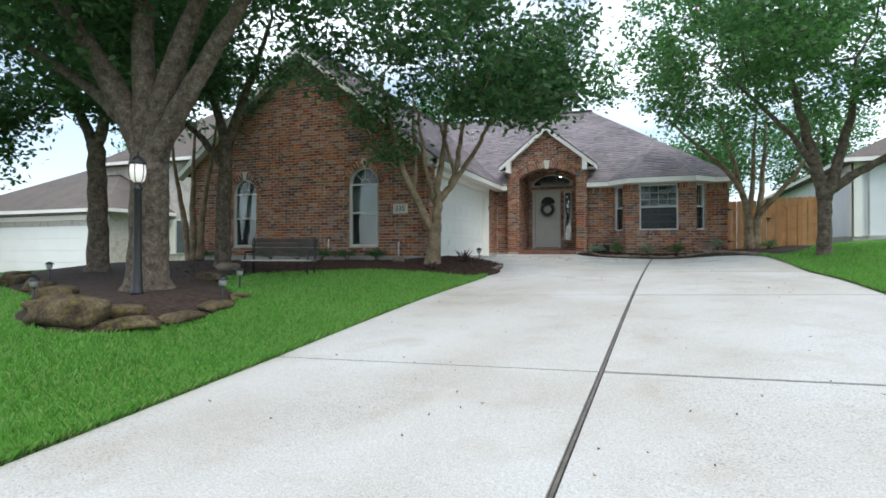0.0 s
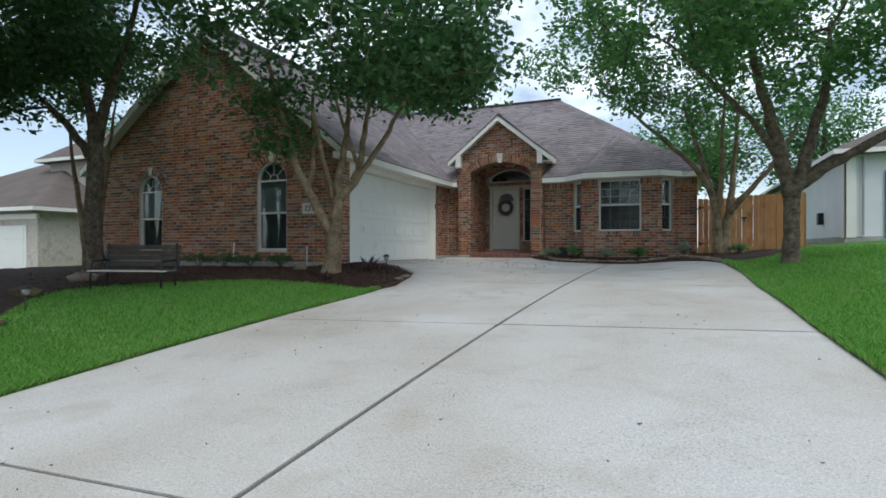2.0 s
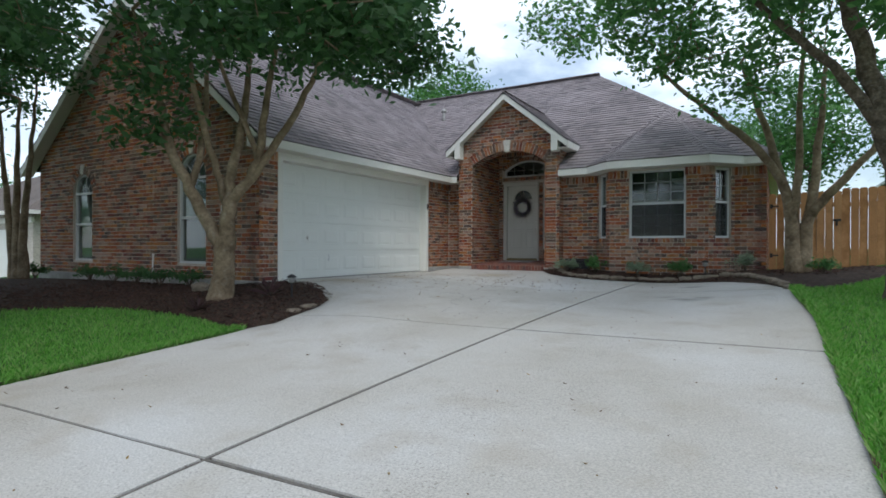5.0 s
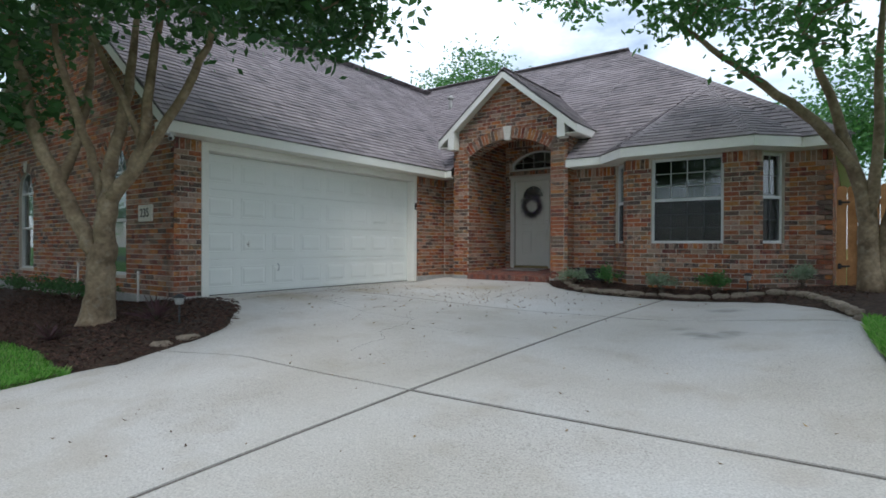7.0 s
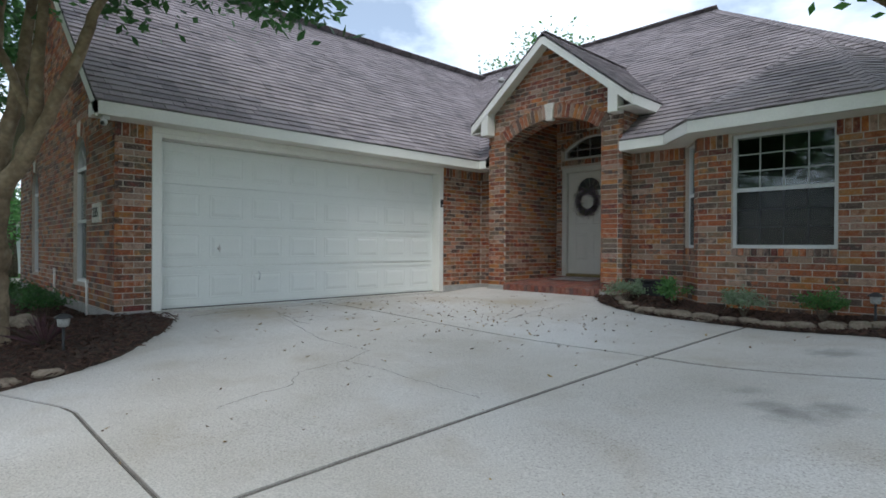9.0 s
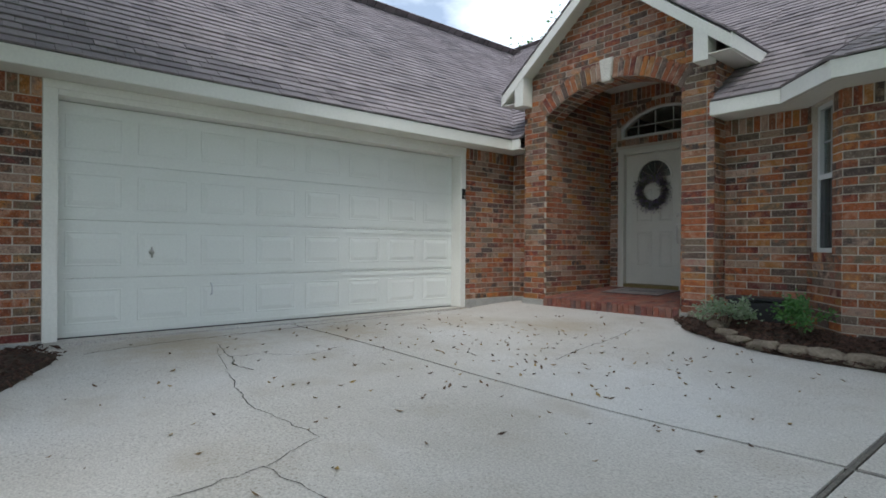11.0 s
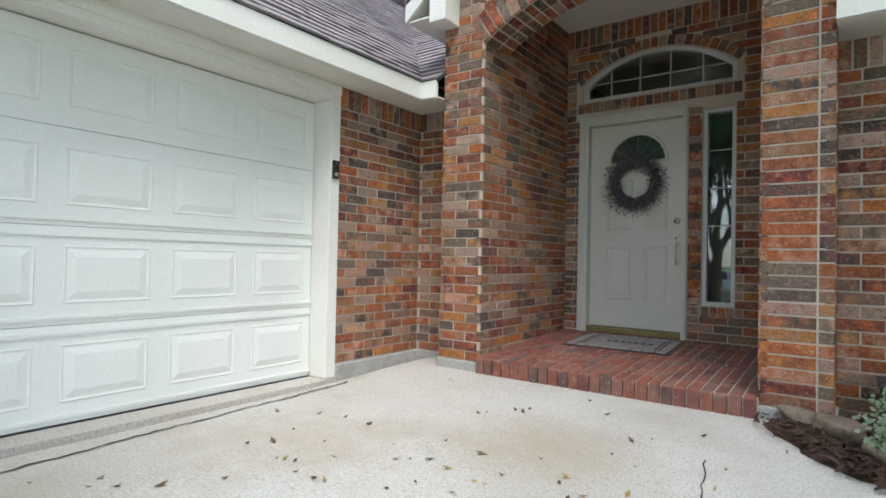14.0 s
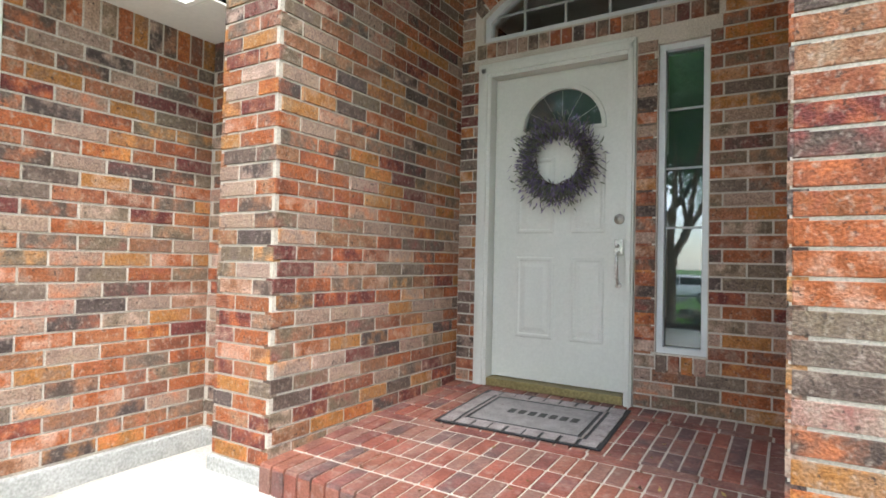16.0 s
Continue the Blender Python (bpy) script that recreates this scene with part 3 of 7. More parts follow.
def build_ground():
    def axis(lo, hi, fine_lo, fine_hi, fine, coarse):
        return sorted(set([lo, *np.arange(lo, fine_lo, coarse), *np.arange(fine_lo, fine_hi, fine), *np.arange(fine_hi, hi, coarse), hi]))
    xs = [-400, -200, -100, *axis(-60, 40, -16, 10, 0.35, 4), 100, 200, 400]
    ys = [-400, -200, -100, *axis(-50, 60, -4, 22, 0.35, 4), 100, 200, 400]
    verts = []
    for y in ys:
        for x in xs:
            z = ground_z(x, y)
            if drive_left(y) - 0.02 < x < drive_right(y) and -8 < y < 21.2:
                z -= 0.06
            verts.append((x, y, z + (0.012 * noise.noise(Vector((x * 1.7, y * 1.7, 0))))))
    w = len(xs)
    faces = [(r * w + k, r * w + k + 1, (r + 1) * w + k + 1, (r + 1) * w + k) for r in range(len(ys) - 1) for k in range(w - 1)]
    g = obj("ground", verts, faces, M_GROUND, smooth=True)
    tagged(g, "green lawn sloping gently up to the house", "lawn", kind="structure")


build_ground()
drive = empty("driveway", 0.5, 8, ground_z(0.5, 8), "pale concrete driveway of large slabs with dark expansion joints", "driveway", kind="structure")
J = [-9.0, -0.05, 4.04, 8.12, 12.03, 16.1, 19.75]
GAP = 0.022
for j0, j1 in zip(J, J[1:]):
    ys = span(j0 + 0.014, j1 - 0.014, 0.25)
    sheet("slab", lambda y: (drive_left(y), centre_joint(y) - GAP), ys, 14, 0.0, M_CONCRETE, 0.12, drive)
    ys = span(j0 + 0.024, j1 - 0.024, 0.25)
    sheet("slab", lambda y: (centre_joint(y) + GAP, drive_right(y)), ys, 14, 0.0, M_CONCRETE, 0.12, drive)
# apron between the bed and the garage door
ys = span(13.5, 19.66, 0.25)
sheet("apron", lambda y: (-5.0, drive_left(y) + 0.01), ys, 4, -0.003, M_CONCRETE, 0.12, drive)
sheet("joint_strip", lambda y: (centre_joint(y) - 0.010, centre_joint(y) + 0.010), span(-9, 18.5, 0.25), 1, -0.004, M_FILLER, 0.05, drive, "dark weathered joint filler")
for yj in J[1:-1]:
    a, b = drive_left(yj) + 0.02, drive_right(yj) - 0.02
    sheet("joint_strip", lambda y: (a, centre_joint(yj)), [yj - 0.005, yj + 0.005], 20, -0.006, M_FILLER, 0.05, drive, "dark weathered joint filler")
    sheet("joint_strip", lambda y: (centre_joint(yj), b), [yj - 0.010, yj + 0.010], 20, -0.004, M_FILLER, 0.05, drive, "dark weathered joint filler")


def crack(pts, width=0.006):
    """A thin wandering crack in the concrete."""
    out = []
    for (ax, ay), (bx, by) in zip(pts, pts[1:]):
        n = max(2, int(math.hypot(bx - ax, by - ay) / 0.06))
        for k in range(n):
            t = k / n
            out.append((ax + (bx - ax) * t + random.uniform(-.018, .018), ay + (by - ay) * t + random.uniform(-.018, .018)))
    out.append(pts[-1])
    verts, faces = [], []
    for i, (x, y) in enumerate(out):
        a, b = out[max(0, i - 1)], out[min(len(out) - 1, i + 1)]
        d = Vector((b[0] - a[0], b[1] - a[1], 0)).normalized()
        s = Vector((-d.y, d.x, 0)) * width * random.uniform(0.4, 1.0)
        for q in (1, -1):
            px, py = x + s.x * q, y + s.y * q
            verts.append((px, py, ground_z(px, py) + 0.0045))
    for i in range(len(out) - 1):
        faces.append((2 * i, 2 * i + 1, 2 * i + 3, 2 * i + 2))
    obj("crack", verts, faces, M_JOINT, drive, "thin dark crack")


crack([(-0.73, 12.71), (-0.82, 13.03), (-0.83, 13.33), (-1.11, 13.54), (-1.14, 14.03), (-0.69, 14.12), (-0.13, 14.10), (0.43, 14.09)], 0.0035)
crack([(-3.59, 14.63), (-2.64, 14.42), (-2.03, 14.30), (-1.30, 14.42), (-1.14, 14.03)], 0.0035)
crack([(-3.75, 14.72), (-3.45, 14.64), (-3.20, 14.62), (-2.95, 14.56), (-2.73, 14.62)], 0.005)
crack([(-3.20, 14.62), (-3.20, 14.82), (-2.95, 15.18), (-3.07, 15.62)], 0.004)
crack([(-1.93, 18.62), (-1.81, 17.9), (-1.72, 17.36), (-1.6, 16.85)], 0.005)
crack([(-4.05, 13.7), (-4.17, 15.14), (-4.31, 16.03), (-4.39, 16.9), (-4.5, 18.6)], 0.011)

sheet("joint_bed", lambda y: (centre_joint(y) - 0.05, centre_joint(y) + 0.05), span(-9, 18.5, 0.25), 1, -0.022, M_JOINT, 0.03, drive, "dark gap beside the joint filler")
for yj in J[1:-1]:
    a, b = drive_left(yj) + 0.02, drive_right(yj) - 0.02
    sheet("joint_bed", lambda y: (a, b), [yj - 0.05, yj + 0.05], 40, -0.022, M_JOINT, 0.03, drive, "dark gap beside the joint filler")

street = sheet("street", lambda y: (-80, 80), span(-20, -9.0, 1.5), 40, 0.03, M_ASPHALT, 0.2)
tagged(street, "grey asphalt residential street", "street", kind="structure")

# ---- the brick house ----
GX, FY, DY, BY = -4.74, 13.05, 19.45, 19.75
SOF = 3.655
GL, GR = -12.75, GX
APX, APZ, EAVE = -8.68, 7.28, 3.80
EX, EL, FRONT, EYM = -4.40, -13.17, 12.77, 19.33


def gable_top(u):
    return EAVE - 0.12 + (APZ - EAVE) * min((u - EL) / (APX - EL), (EX - u) / (EX - APX))


def gable_limits(z):
    if z < gable_top(GL):
        return (GL - 0.005, GR + 0.005)
    d = (z - EAVE + 0.12) / (APZ - EAVE)
    return (max(GL - 0.005, EL + d * (APX - EL)), min(GR + 0.005, EX - d * (EX - APX)))


RW = (-7.12, -6.23, 1.55, 3.27)
LW = (-11.16, -10.32, 1.55, 3.14)


def arched(wd):
    a, b, zb, sp = wd
    return (a, b, zb, arc(a, b, sp, (b - a) / 2 - 0.001))


front_open = [arched(LW), arched(RW)]
wall_front = wall_solid("wall_front", Y * FY, X, -Y, GL, GR - 0.10, flat(0.8), gable_top, 0.24, front_open, (APX,), label="red-brown brick gable wall of the garage wing")
pcs = brick_face(Y * FY, X, -Y, GL, GR, 1.27, APZ - 0.15, [(a - 0.0, b + 0.0, zb, (lambda u, t=tf: t(u) + 0.205)) for a, b, zb, tf in front_open], gable_limits)
for a, b, zb, sp in (LW, RW):
    pcs += voussoirs(Y * FY, X, -Y, a, b, sp, (b - a) / 2 - 0.001, 0.194)
lay(pcs, wall_front, 300, (-5.6, FY, 2.2))
boxes("foundation", [(GL - 0.03, GR + 0.035, FY - 0.035, FY + 0.2, 0.7, 1.265)], M_FOUND, wall_front, "grey concrete foundation", 0.012)

# garage side wall
G0, G1 = 13.48, 18.68
side_open = [(G0, G1, 0.5, flat(SOF + 0.2))]
wall_garage = wall_solid("wall_garage_side", X * GX, Y, X, FY, BY + 0.1, flat(0.8), flat(SOF + 0.05), 0.24, side_open, label="brick garage wall around a wide white door")
pcs = brick_face(X * GX, Y, X, FY, G0, 1.27, 3.675, soldier=1, ext=(0.006, 0))
pcs += brick_face(X * GX, Y, X, G1, BY, 1.36, 3.675, soldier=1, shift=0.05)
lay(pcs, wall_garage, 300, (GX, 19.2, 2.4))
boxes("foundation", [(GX - 0.1, GX + 0.032, FY - 0.03, G0, 0.7, 1.266), (GX - 0.1, GX + 0.025, G1, BY, 0.9, 1.352)], M_FOUND, wall_garage, "grey concrete foundation", 0.01)

# short wall between the garage wing and the porch, porch walls
wall_inner = wall_solid("wall_porch_return", Y * BY, X, -Y, GX, -4.235, flat(0.9), flat(SOF + 0.1), 0.2, label="narrow brick return wall")
lay(brick_face(Y * BY, X, -Y, GX, -4.235, 1.36, 3.675, soldier=1), wall_inner, 120, (GX, BY, 2.4))
boxes("foundation", [(GX, -4.235, BY - 0.025, BY + 0.1, 0.9, 1.352)], M_FOUND, wall_inner, "", 0.008)

PL0, PL1, PR0, PR1 = -4.235, -3.83, -1.78, -1.40
PC = (PL1 + PR0) / 2
SPR, RISE = 4.06, 0.34
PAX, PAZ, PE, PHW = (PL0 + PR1) / 2, 5.86, 4.49, 1.70
SLOPE_P = (PAZ - PE) / PHW


def porch_top(u):
    return PAZ - 0.13 - SLOPE_P * abs(u - PAX)


def porch_limits(z):
    if z < porch_top(PL0):
        return (PL0 - 0.006, PR1 + 0.006)
    d = (PAZ - 0.13 - z) / SLOPE_P
    return (PAX - d, PAX + d)


porch_open = [(PL1, PR0, 0.9, arc(PL1, PR0, SPR, RISE))]
wall_porch = wall_solid("wall_porch_front", Y * DY, X, -Y, PL0, PR1, flat(0.9), porch_top, 0.38, porch_open, (PAX,), label="brick porch front with a gable and segmental arch")
o_arch = arc(PL1, PR0, SPR, RISE)
pcs = brick_face(Y * DY, X, -Y, PL0, PR1, 1.38, PAZ - 0.16, [(PL1 + 0.006, PR0 - 0.006, 0.9, lambda u: o_arch(min(max(u, PL1), PR0)) + 0.2)], porch_limits, shift=0.0)
# the right pier is laid in stacked long bricks with a narrow strip beside them
split = PR0 + 0.30
low = [m for m in pcs if m.translation.x > PR0 - 0.03 and m.translation.z < SPR - 0.02]
heights = sorted({round(m.translation.z, 3) for m in low})
pcs = [m for m in pcs if not (m.translation.x > PR0 - 0.03 and m.translation.z < SPR - 0.02)]
for zc in heights:
    pcs.append(place(Y * DY, X, -Y, (PR0 + split) / 2, zc, split - PR0 - 0.010, COURSE - 0.0095))
    pcs.append(place(Y * DY, X, -Y, (split + PR1 + 0.006) / 2, zc, PR1 + 0.006 - split - 0.010, COURSE - 0.0095))
pcs += voussoirs(Y * DY, X, -Y, PL1, PR0, SPR, RISE, 0.25)
lay(pcs, wall_porch, 300, (-2.9, DY, 2.9))
# jambs of the arch: inner faces of both piers continue as the porch side walls
wall_pl = wall_solid("wall_porch_left", X * PL1, Y, X, DY + 0.38, 21.15, flat(0.9), flat(4.75), 0.22, label="brick porch side wall")
lay(brick_face(X * PL1, Y, X, DY, 21.15, 1.40, 4.72, ext=(0.006, 0)), wall_pl, 300, (PL1, 19.8, 2.5))
wall_pr = wall_solid("wall_porch_right", X * PR0, Y, -X, DY + 0.38, 21.15, flat(0.9), flat(4.75), 0.22, label="brick porch side wall")
lay(brick_face(X * PR0, Y, -X, DY, 21.15, 1.40, 4.72, ext=(0.006, 0), shift=0.06), wall_pr, 300, (PR0, 19.6, 2.5))
wall_po = wall_solid("wall_pier_left", X * PL0, Y, -X, DY + 0.38, 21.2, flat(0.9), flat(4.45), 0.1, label="brick side of the porch")
lay(brick_face(X * PL0, Y, -X, DY, BY, 1.38, 4.4, ext=(0.006, 0)) + brick_face(X * PL0, Y, -X, BY, 21.1, 3.7, 4.4), wall_po, 200, (PL0, DY, 2.5))
wall_pq = wall_solid("wall_pier_right", X * PR1, Y, X, DY + 0.38, 21.2, flat(0.9), flat(4.45), 0.1, label="brick side of the porch")
lay(brick_face(X * PR1, Y, X, DY, BY, 1.38, 4.4, ext=(0.006, 0)) + brick_face(X * PR1, Y, X, BY, 21.1, 3.7, 4.4), wall_pq, 200, (PR1, DY, 2.5))
boxes("foundation", [(PL0 - 0.02, PL1 + 0.0, DY - 0.02, DY + 0.3, 0.9, 1.375), (PR0 - 0.0, PR1 + 0.02, DY - 0.02, DY + 0.32, 0.9, 1.375)], M_FOUND, wall_porch, "grey concrete pier base", 0.01)
# intrados of the arch
half = (PR0 - PL1) / 2
rad = (half * half + RISE * RISE) / (2 * RISE)
ang = math.asin(half / rad)
pcs = []
cnt = 27
for k in range(cnt):
    t = -ang + 2 * ang * (k + 0.5) / cnt
    for d in range(2):
        m = Matrix.Identity(4)
        ex, en = Vector((math.cos(t), 0, -math.sin(t))), Vector((-math.sin(t), 0, -math.cos(t)))
        pos = Vector((PC + (rad - 0.004) * math.sin(t), DY + 0.1 + 0.19 * d, SPR + RISE - rad + (rad - 0.004) * math.cos(t)))
        for i in range(3):
            m[i][0], m[i][1], m[i][2], m[i][3] = Y[i] * 0.18, -en[i] * 0.05, ex[i] * (2 * ang * rad / cnt - 0.011), pos[i]
        pcs.append(m)
lay(pcs, wall_porch, 0, rest="arch_bricks")


def keystone(x, y, zb, zt, wb, wt, parent, n=1):
    bm = bmesh.new()
    vs = [bm.verts.new(v) for v in ((x - wb / 2, y, zb), (x + wb / 2, y, zb), (x + wt / 2, y, zt), (x - wt / 2, y, zt), (x - wb / 2, y + .1, zb), (x + wb / 2, y + .1, zb), (x + wt / 2, y + .1, zt), (x - wt / 2, y + .1, zt))]
    for f in ((0, 1, 2, 3), (7, 6, 5, 4), (3, 2, 6, 7), (1, 0, 4, 5), (0, 3, 7, 4), (2, 1, 5, 6)):
        bm.faces.new([vs[i] for i in f])
    bmesh.ops.bevel(bm, geom=bm.edges[:], offset=0.008, segments=2, affect="EDGES")
    return part("keystone", bm, M_STONEWHITE, parent, "pale cast-stone keystone")


keystone(PC, DY - 0.035, SPR + RISE - 0.04, SPR + RISE + 0.27, 0.13, 0.21, wall_porch)
for a, b, zb, sp in (LW, RW):
    keystone((a + b) / 2, FY - 0.03, sp + (b - a) / 2 + 0.0, sp + (b - a) / 2 + 0.21, 0.09, 0.15, wall_front)

# door wall
DWY = 21.15
DR0, DR1, DRT = -3.675, -2.587, 3.765
SL0, SL1, SLB, SLT = -2.46, -2.18, 1.85, 3.70
FN0, FN1, FNB, FNS = -3.655, -2.18, 3.93, 4.11
door_open = [(DR0, DR1, 0.9, flat(DRT)), (SL0, SL1, SLB, flat(SLT)), (FN0, FN1, FNB, arc(FN0, FN1, FNS, 0.27))]
wall_door = wall_solid("wall_entry", Y * DWY, X, -Y, PL1, PR0, flat(0.9), flat(4.8), 0.22, door_open, label="brick entry wall with door, sidelight and transom")
f_arch = arc(FN0, FN1, FNS, 0.27)
bo = [(DR0, DR1, 0.9, flat(DRT + 0.02)), (SL0, SL1, SLB - 0.085, flat(SLT + 0.03)), (FN0 - 0.06, FN1 + 0.06, DRT, lambda u: (f_arch(min(max(u, FN0), FN1)) + 0.11))]
pcs = brick_face(Y * DWY, X, -Y, PL1, PR0, 1.52, 4.73, bo, soldier=1)
pcs += voussoirs(Y * DWY, X, -Y, FN0 - 0.02, FN1 + 0.02, FNS, 0.275, 0.10)
cnt = 20
for k in range(cnt):
    w = (FN1 - FN0 + 0.1) / cnt
    pcs.append(place(Y * DWY, X, -Y, FN0 - 0.05 + (k + 0.5) * w, FNB - 0.065, w - 0.011, 0.10, proud=0.012))
for k in range(4):
    pcs.append(place(Y * DWY, X, -Y, SL0 + 0.035 + k * 0.07, SLB - 0.06, 0.06, 0.10, proud=0.014))
for k in range(int((SLT - SLB) / 0.0805)):
    pcs.append(place(Y * DWY, X, -Y, (DR1 + SL0) / 2, SLB + 0.04 + k * 0.0805, SL0 - DR1 - 0.012, 0.0695, proud=0.009))
lay(pcs, wall_door, 300, (-2.6, DWY, 2.7))

# walls of the living room with its bay
B = [(PR1, BY), (-0.55, BY), (-0.10, 19.17), (1.97, 19.17), (2.42, BY), (3.02, BY)]
WZ0, WZ1 = 2.11, 3.62
bay_windows = {}
for k, ((ax, ay), (bx, by)) in enumerate(zip(B, B[1:])):
    a, b = Vector((ax, ay, 0)), Vector((bx, by, 0))
    L = (b - a).length
    u = (b - a) / L
    n = Vector((u.y, -u.x, 0))
    op = []
    if k == 1:
        op = [(L - 0.65 + 0.02, L - 0.19, WZ0, flat(WZ1))]
    if k == 2:
        op = [(0.335 - ax, 1.52 - ax, WZ0, flat(WZ1))]
    if k == 3:
        op = [(0.19, 0.63, WZ0, flat(WZ1))]
    bay_windows[k] = (a, u, n, op)
    w = wall_solid("wall_living_%d" % (k + 1), a, u, n, 0, L, flat(0.9), flat(SOF + 0.1), 0.2, op, label="red-brown brick wall" + (" with a window" if op else ""))
    bo = [(p, q, zb - 0.1, flat(4)) for p, q, zb, tf in op]
    pcs = brick_face(a, u, n, 0, L, 1.20, 3.665, bo, soldier=1, ext=(0.004, 0.004))
    for p, q, zb, tf in op:
        c = max(2, int(round((q - p) / 0.0805)))
        for i in range(c):
            pcs.append(place(a, u, n, p + (q - p) * (i + 0.5) / c, zb - 0.05, (q - p) / c - 0.011, 0.095, proud=0.02))
    lay(pcs, w, 300 if k < 3 else 200, (0.5, 18.5, 2.4))
    boxes("foundation", [(0.0, L, -0.02, 0.1, 0.8, 1.195)], M_FOUND, w, "", 0.0, Matrix.Translation(a) @ Matrix(((u.x, -n.x, 0, 0), (u.y, -n.y, 0, 0), (0, 0, 1, 0), (0, 0, 0, 1))))
wall_right = wall_solid("wall_right_side", X * 3.02, Y, X, BY, 29.0, flat(0.8), flat(SOF + 0.1), 0.2, label="brick side wall")
lay(brick_face(X * 3.02, Y, X, BY, 29.0, 1.25, 3.66, ext=(0.004, 0)), wall_right, 0)
wall_back = wall_solid("wall_back", Y * 29.0, X, Y, GL, 3.02, flat(0.8), flat(SOF + 0.1), 0.2, label="plain back wall", mat=M_MORTAR)
wall_left = wall_solid("wall_left_side", X * GL, Y, -X, FY, 29.0, flat(0.8), flat(SOF + 0.1), 0.2, label="brick side wall")
lay(brick_face(X * GL, Y, -X, FY, 18.0, 1.27, 3.66), wall_left, 0)
# floor and ceilings carry the indoor darkness in their colour
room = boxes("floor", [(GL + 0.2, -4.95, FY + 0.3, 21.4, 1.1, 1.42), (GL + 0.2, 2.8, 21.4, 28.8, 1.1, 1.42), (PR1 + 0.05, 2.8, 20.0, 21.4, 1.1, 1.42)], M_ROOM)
tagged(room, "indoor floor coloured near-black to look dim behind the windows", kind="structure")
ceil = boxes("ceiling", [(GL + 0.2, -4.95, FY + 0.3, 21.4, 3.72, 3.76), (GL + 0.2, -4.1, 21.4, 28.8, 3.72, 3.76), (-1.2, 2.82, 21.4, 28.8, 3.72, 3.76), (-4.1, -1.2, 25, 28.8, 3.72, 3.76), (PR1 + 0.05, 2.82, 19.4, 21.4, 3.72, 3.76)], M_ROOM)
tagged(ceil, "indoor ceiling coloured near-black to look dim", kind="structure")
hall_top = boxes("ceiling_hall", [(-4.1, -1.2, 21.38, 25, 4.55, 4.59), (-4.1, -1.2, 25, 25.04, 3.76, 4.55)], M_SOFFIT)
tagged(hall_top, "white painted ceiling of the entry hall", kind="structure")

# porch floor of bricks on edge, porch ceiling
porch = empty("porch_floor", PC, 20.3, 1.42, "red brick porch floor with a rowlock front step", "porch", kind="structure")
PF0, PF1 = 1.425, 1.515


def pz(y):
    return PF0 + (PF1 - PF0) * (y - 19.4) / (DWY - 19.4)


obj("bed", [(PL1, 19.42, 1.0), (PR0, 19.42, 1.0), (PR0, DWY, 1.0), (PL1, DWY, 1.0), (PL1, 19.42, pz(19.42) - .006), (PR0, 19.42, pz(19.42) - .006), (PR0, DWY, pz(DWY) - .006), (PL1, DWY, pz(DWY) - .006)],
    [(0, 3, 2, 1), (4, 5, 6, 7), (0, 1, 5, 4), (1, 2, 6, 5), (2, 3, 7, 6), (3, 0, 4, 7)], M_MORTAR, porch)
pcs = []


def flat_brick(cx, cy, lx, ly):
    m = Matrix.Identity(4)
    sl = (PF1 - PF0) / (DWY - 19.4)
    n = Vector((0, -sl, 1)).normalized()
    ez = Vector((0, 1, sl)).normalized()
    pos = Vector((cx, cy, pz(cy) + random.uniform(-0.001, 0.002)))
    for i in range(3):
        m[i][0], m[i][1], m[i][2], m[i][3] = X[i] * lx, -n[i] * 0.06, ez[i] * ly, pos[i]
    return m


cnt = int(round((PR0 - PL1) / 0.0805))
w = (PR0 - PL1) / cnt
for k in range(cnt):
    m = flat_brick(PL1 + (k + 0.5) * w, 19.40 + 0.10, w - 0.011, 0.194)
    pcs.append(m)
    m2 = Matrix.Identity(4)
    pos = Vector((PL1 + (k + 0.5) * w, 19.40, pz(19.4) - 0.075))
    for i in range(3):
        m2[i][0], m2[i][1], m2[i][2], m2[i][3] = X[i] * (w - 0.011), Y[i] * 0.06, Z[i] * 0.13, pos[i]
    pcs.append(m2)
yy = 19.4 + 0.205
r = 0
while yy + 0.19 < DWY:
    if r % 4 == 3:
        for k in range(int((PR0 - PL1) / BL) + 1):
            a, b = max(PL1, PL1 + k * BL), min(PR0, PL1 + (k + 1) * BL)
            if b - a > 0.04:
                pcs.append(flat_brick((a + b) / 2, yy + 0.04, b - a - 0.011, 0.069))
        yy += 0.0805
    else:
        for k in range(cnt):
            pcs.append(flat_brick(PL1 + (k + 0.5) * w, yy + 0.1, w - 0.011, 0.194))
        yy += 0.205
    r += 1
if DWY - yy > 0.04:
    for k in range(cnt):
        pcs.append(flat_brick(PL1 + (k + 0.5) * w, (yy + DWY) / 2, w - 0.011, DWY - yy - 0.008))
lay(pcs, porch, 300, (-2.6, 19.4, 1.4), "paver", paver_mesh, M_PAVER, "paver_rest")
pc = boxes("ceiling_porch", [(PL1, PR0, DY + 0.1, DWY, 4.73, 4.77)], M_SOFFIT)
tagged(pc, "plain painted porch ceiling", kind="structure")


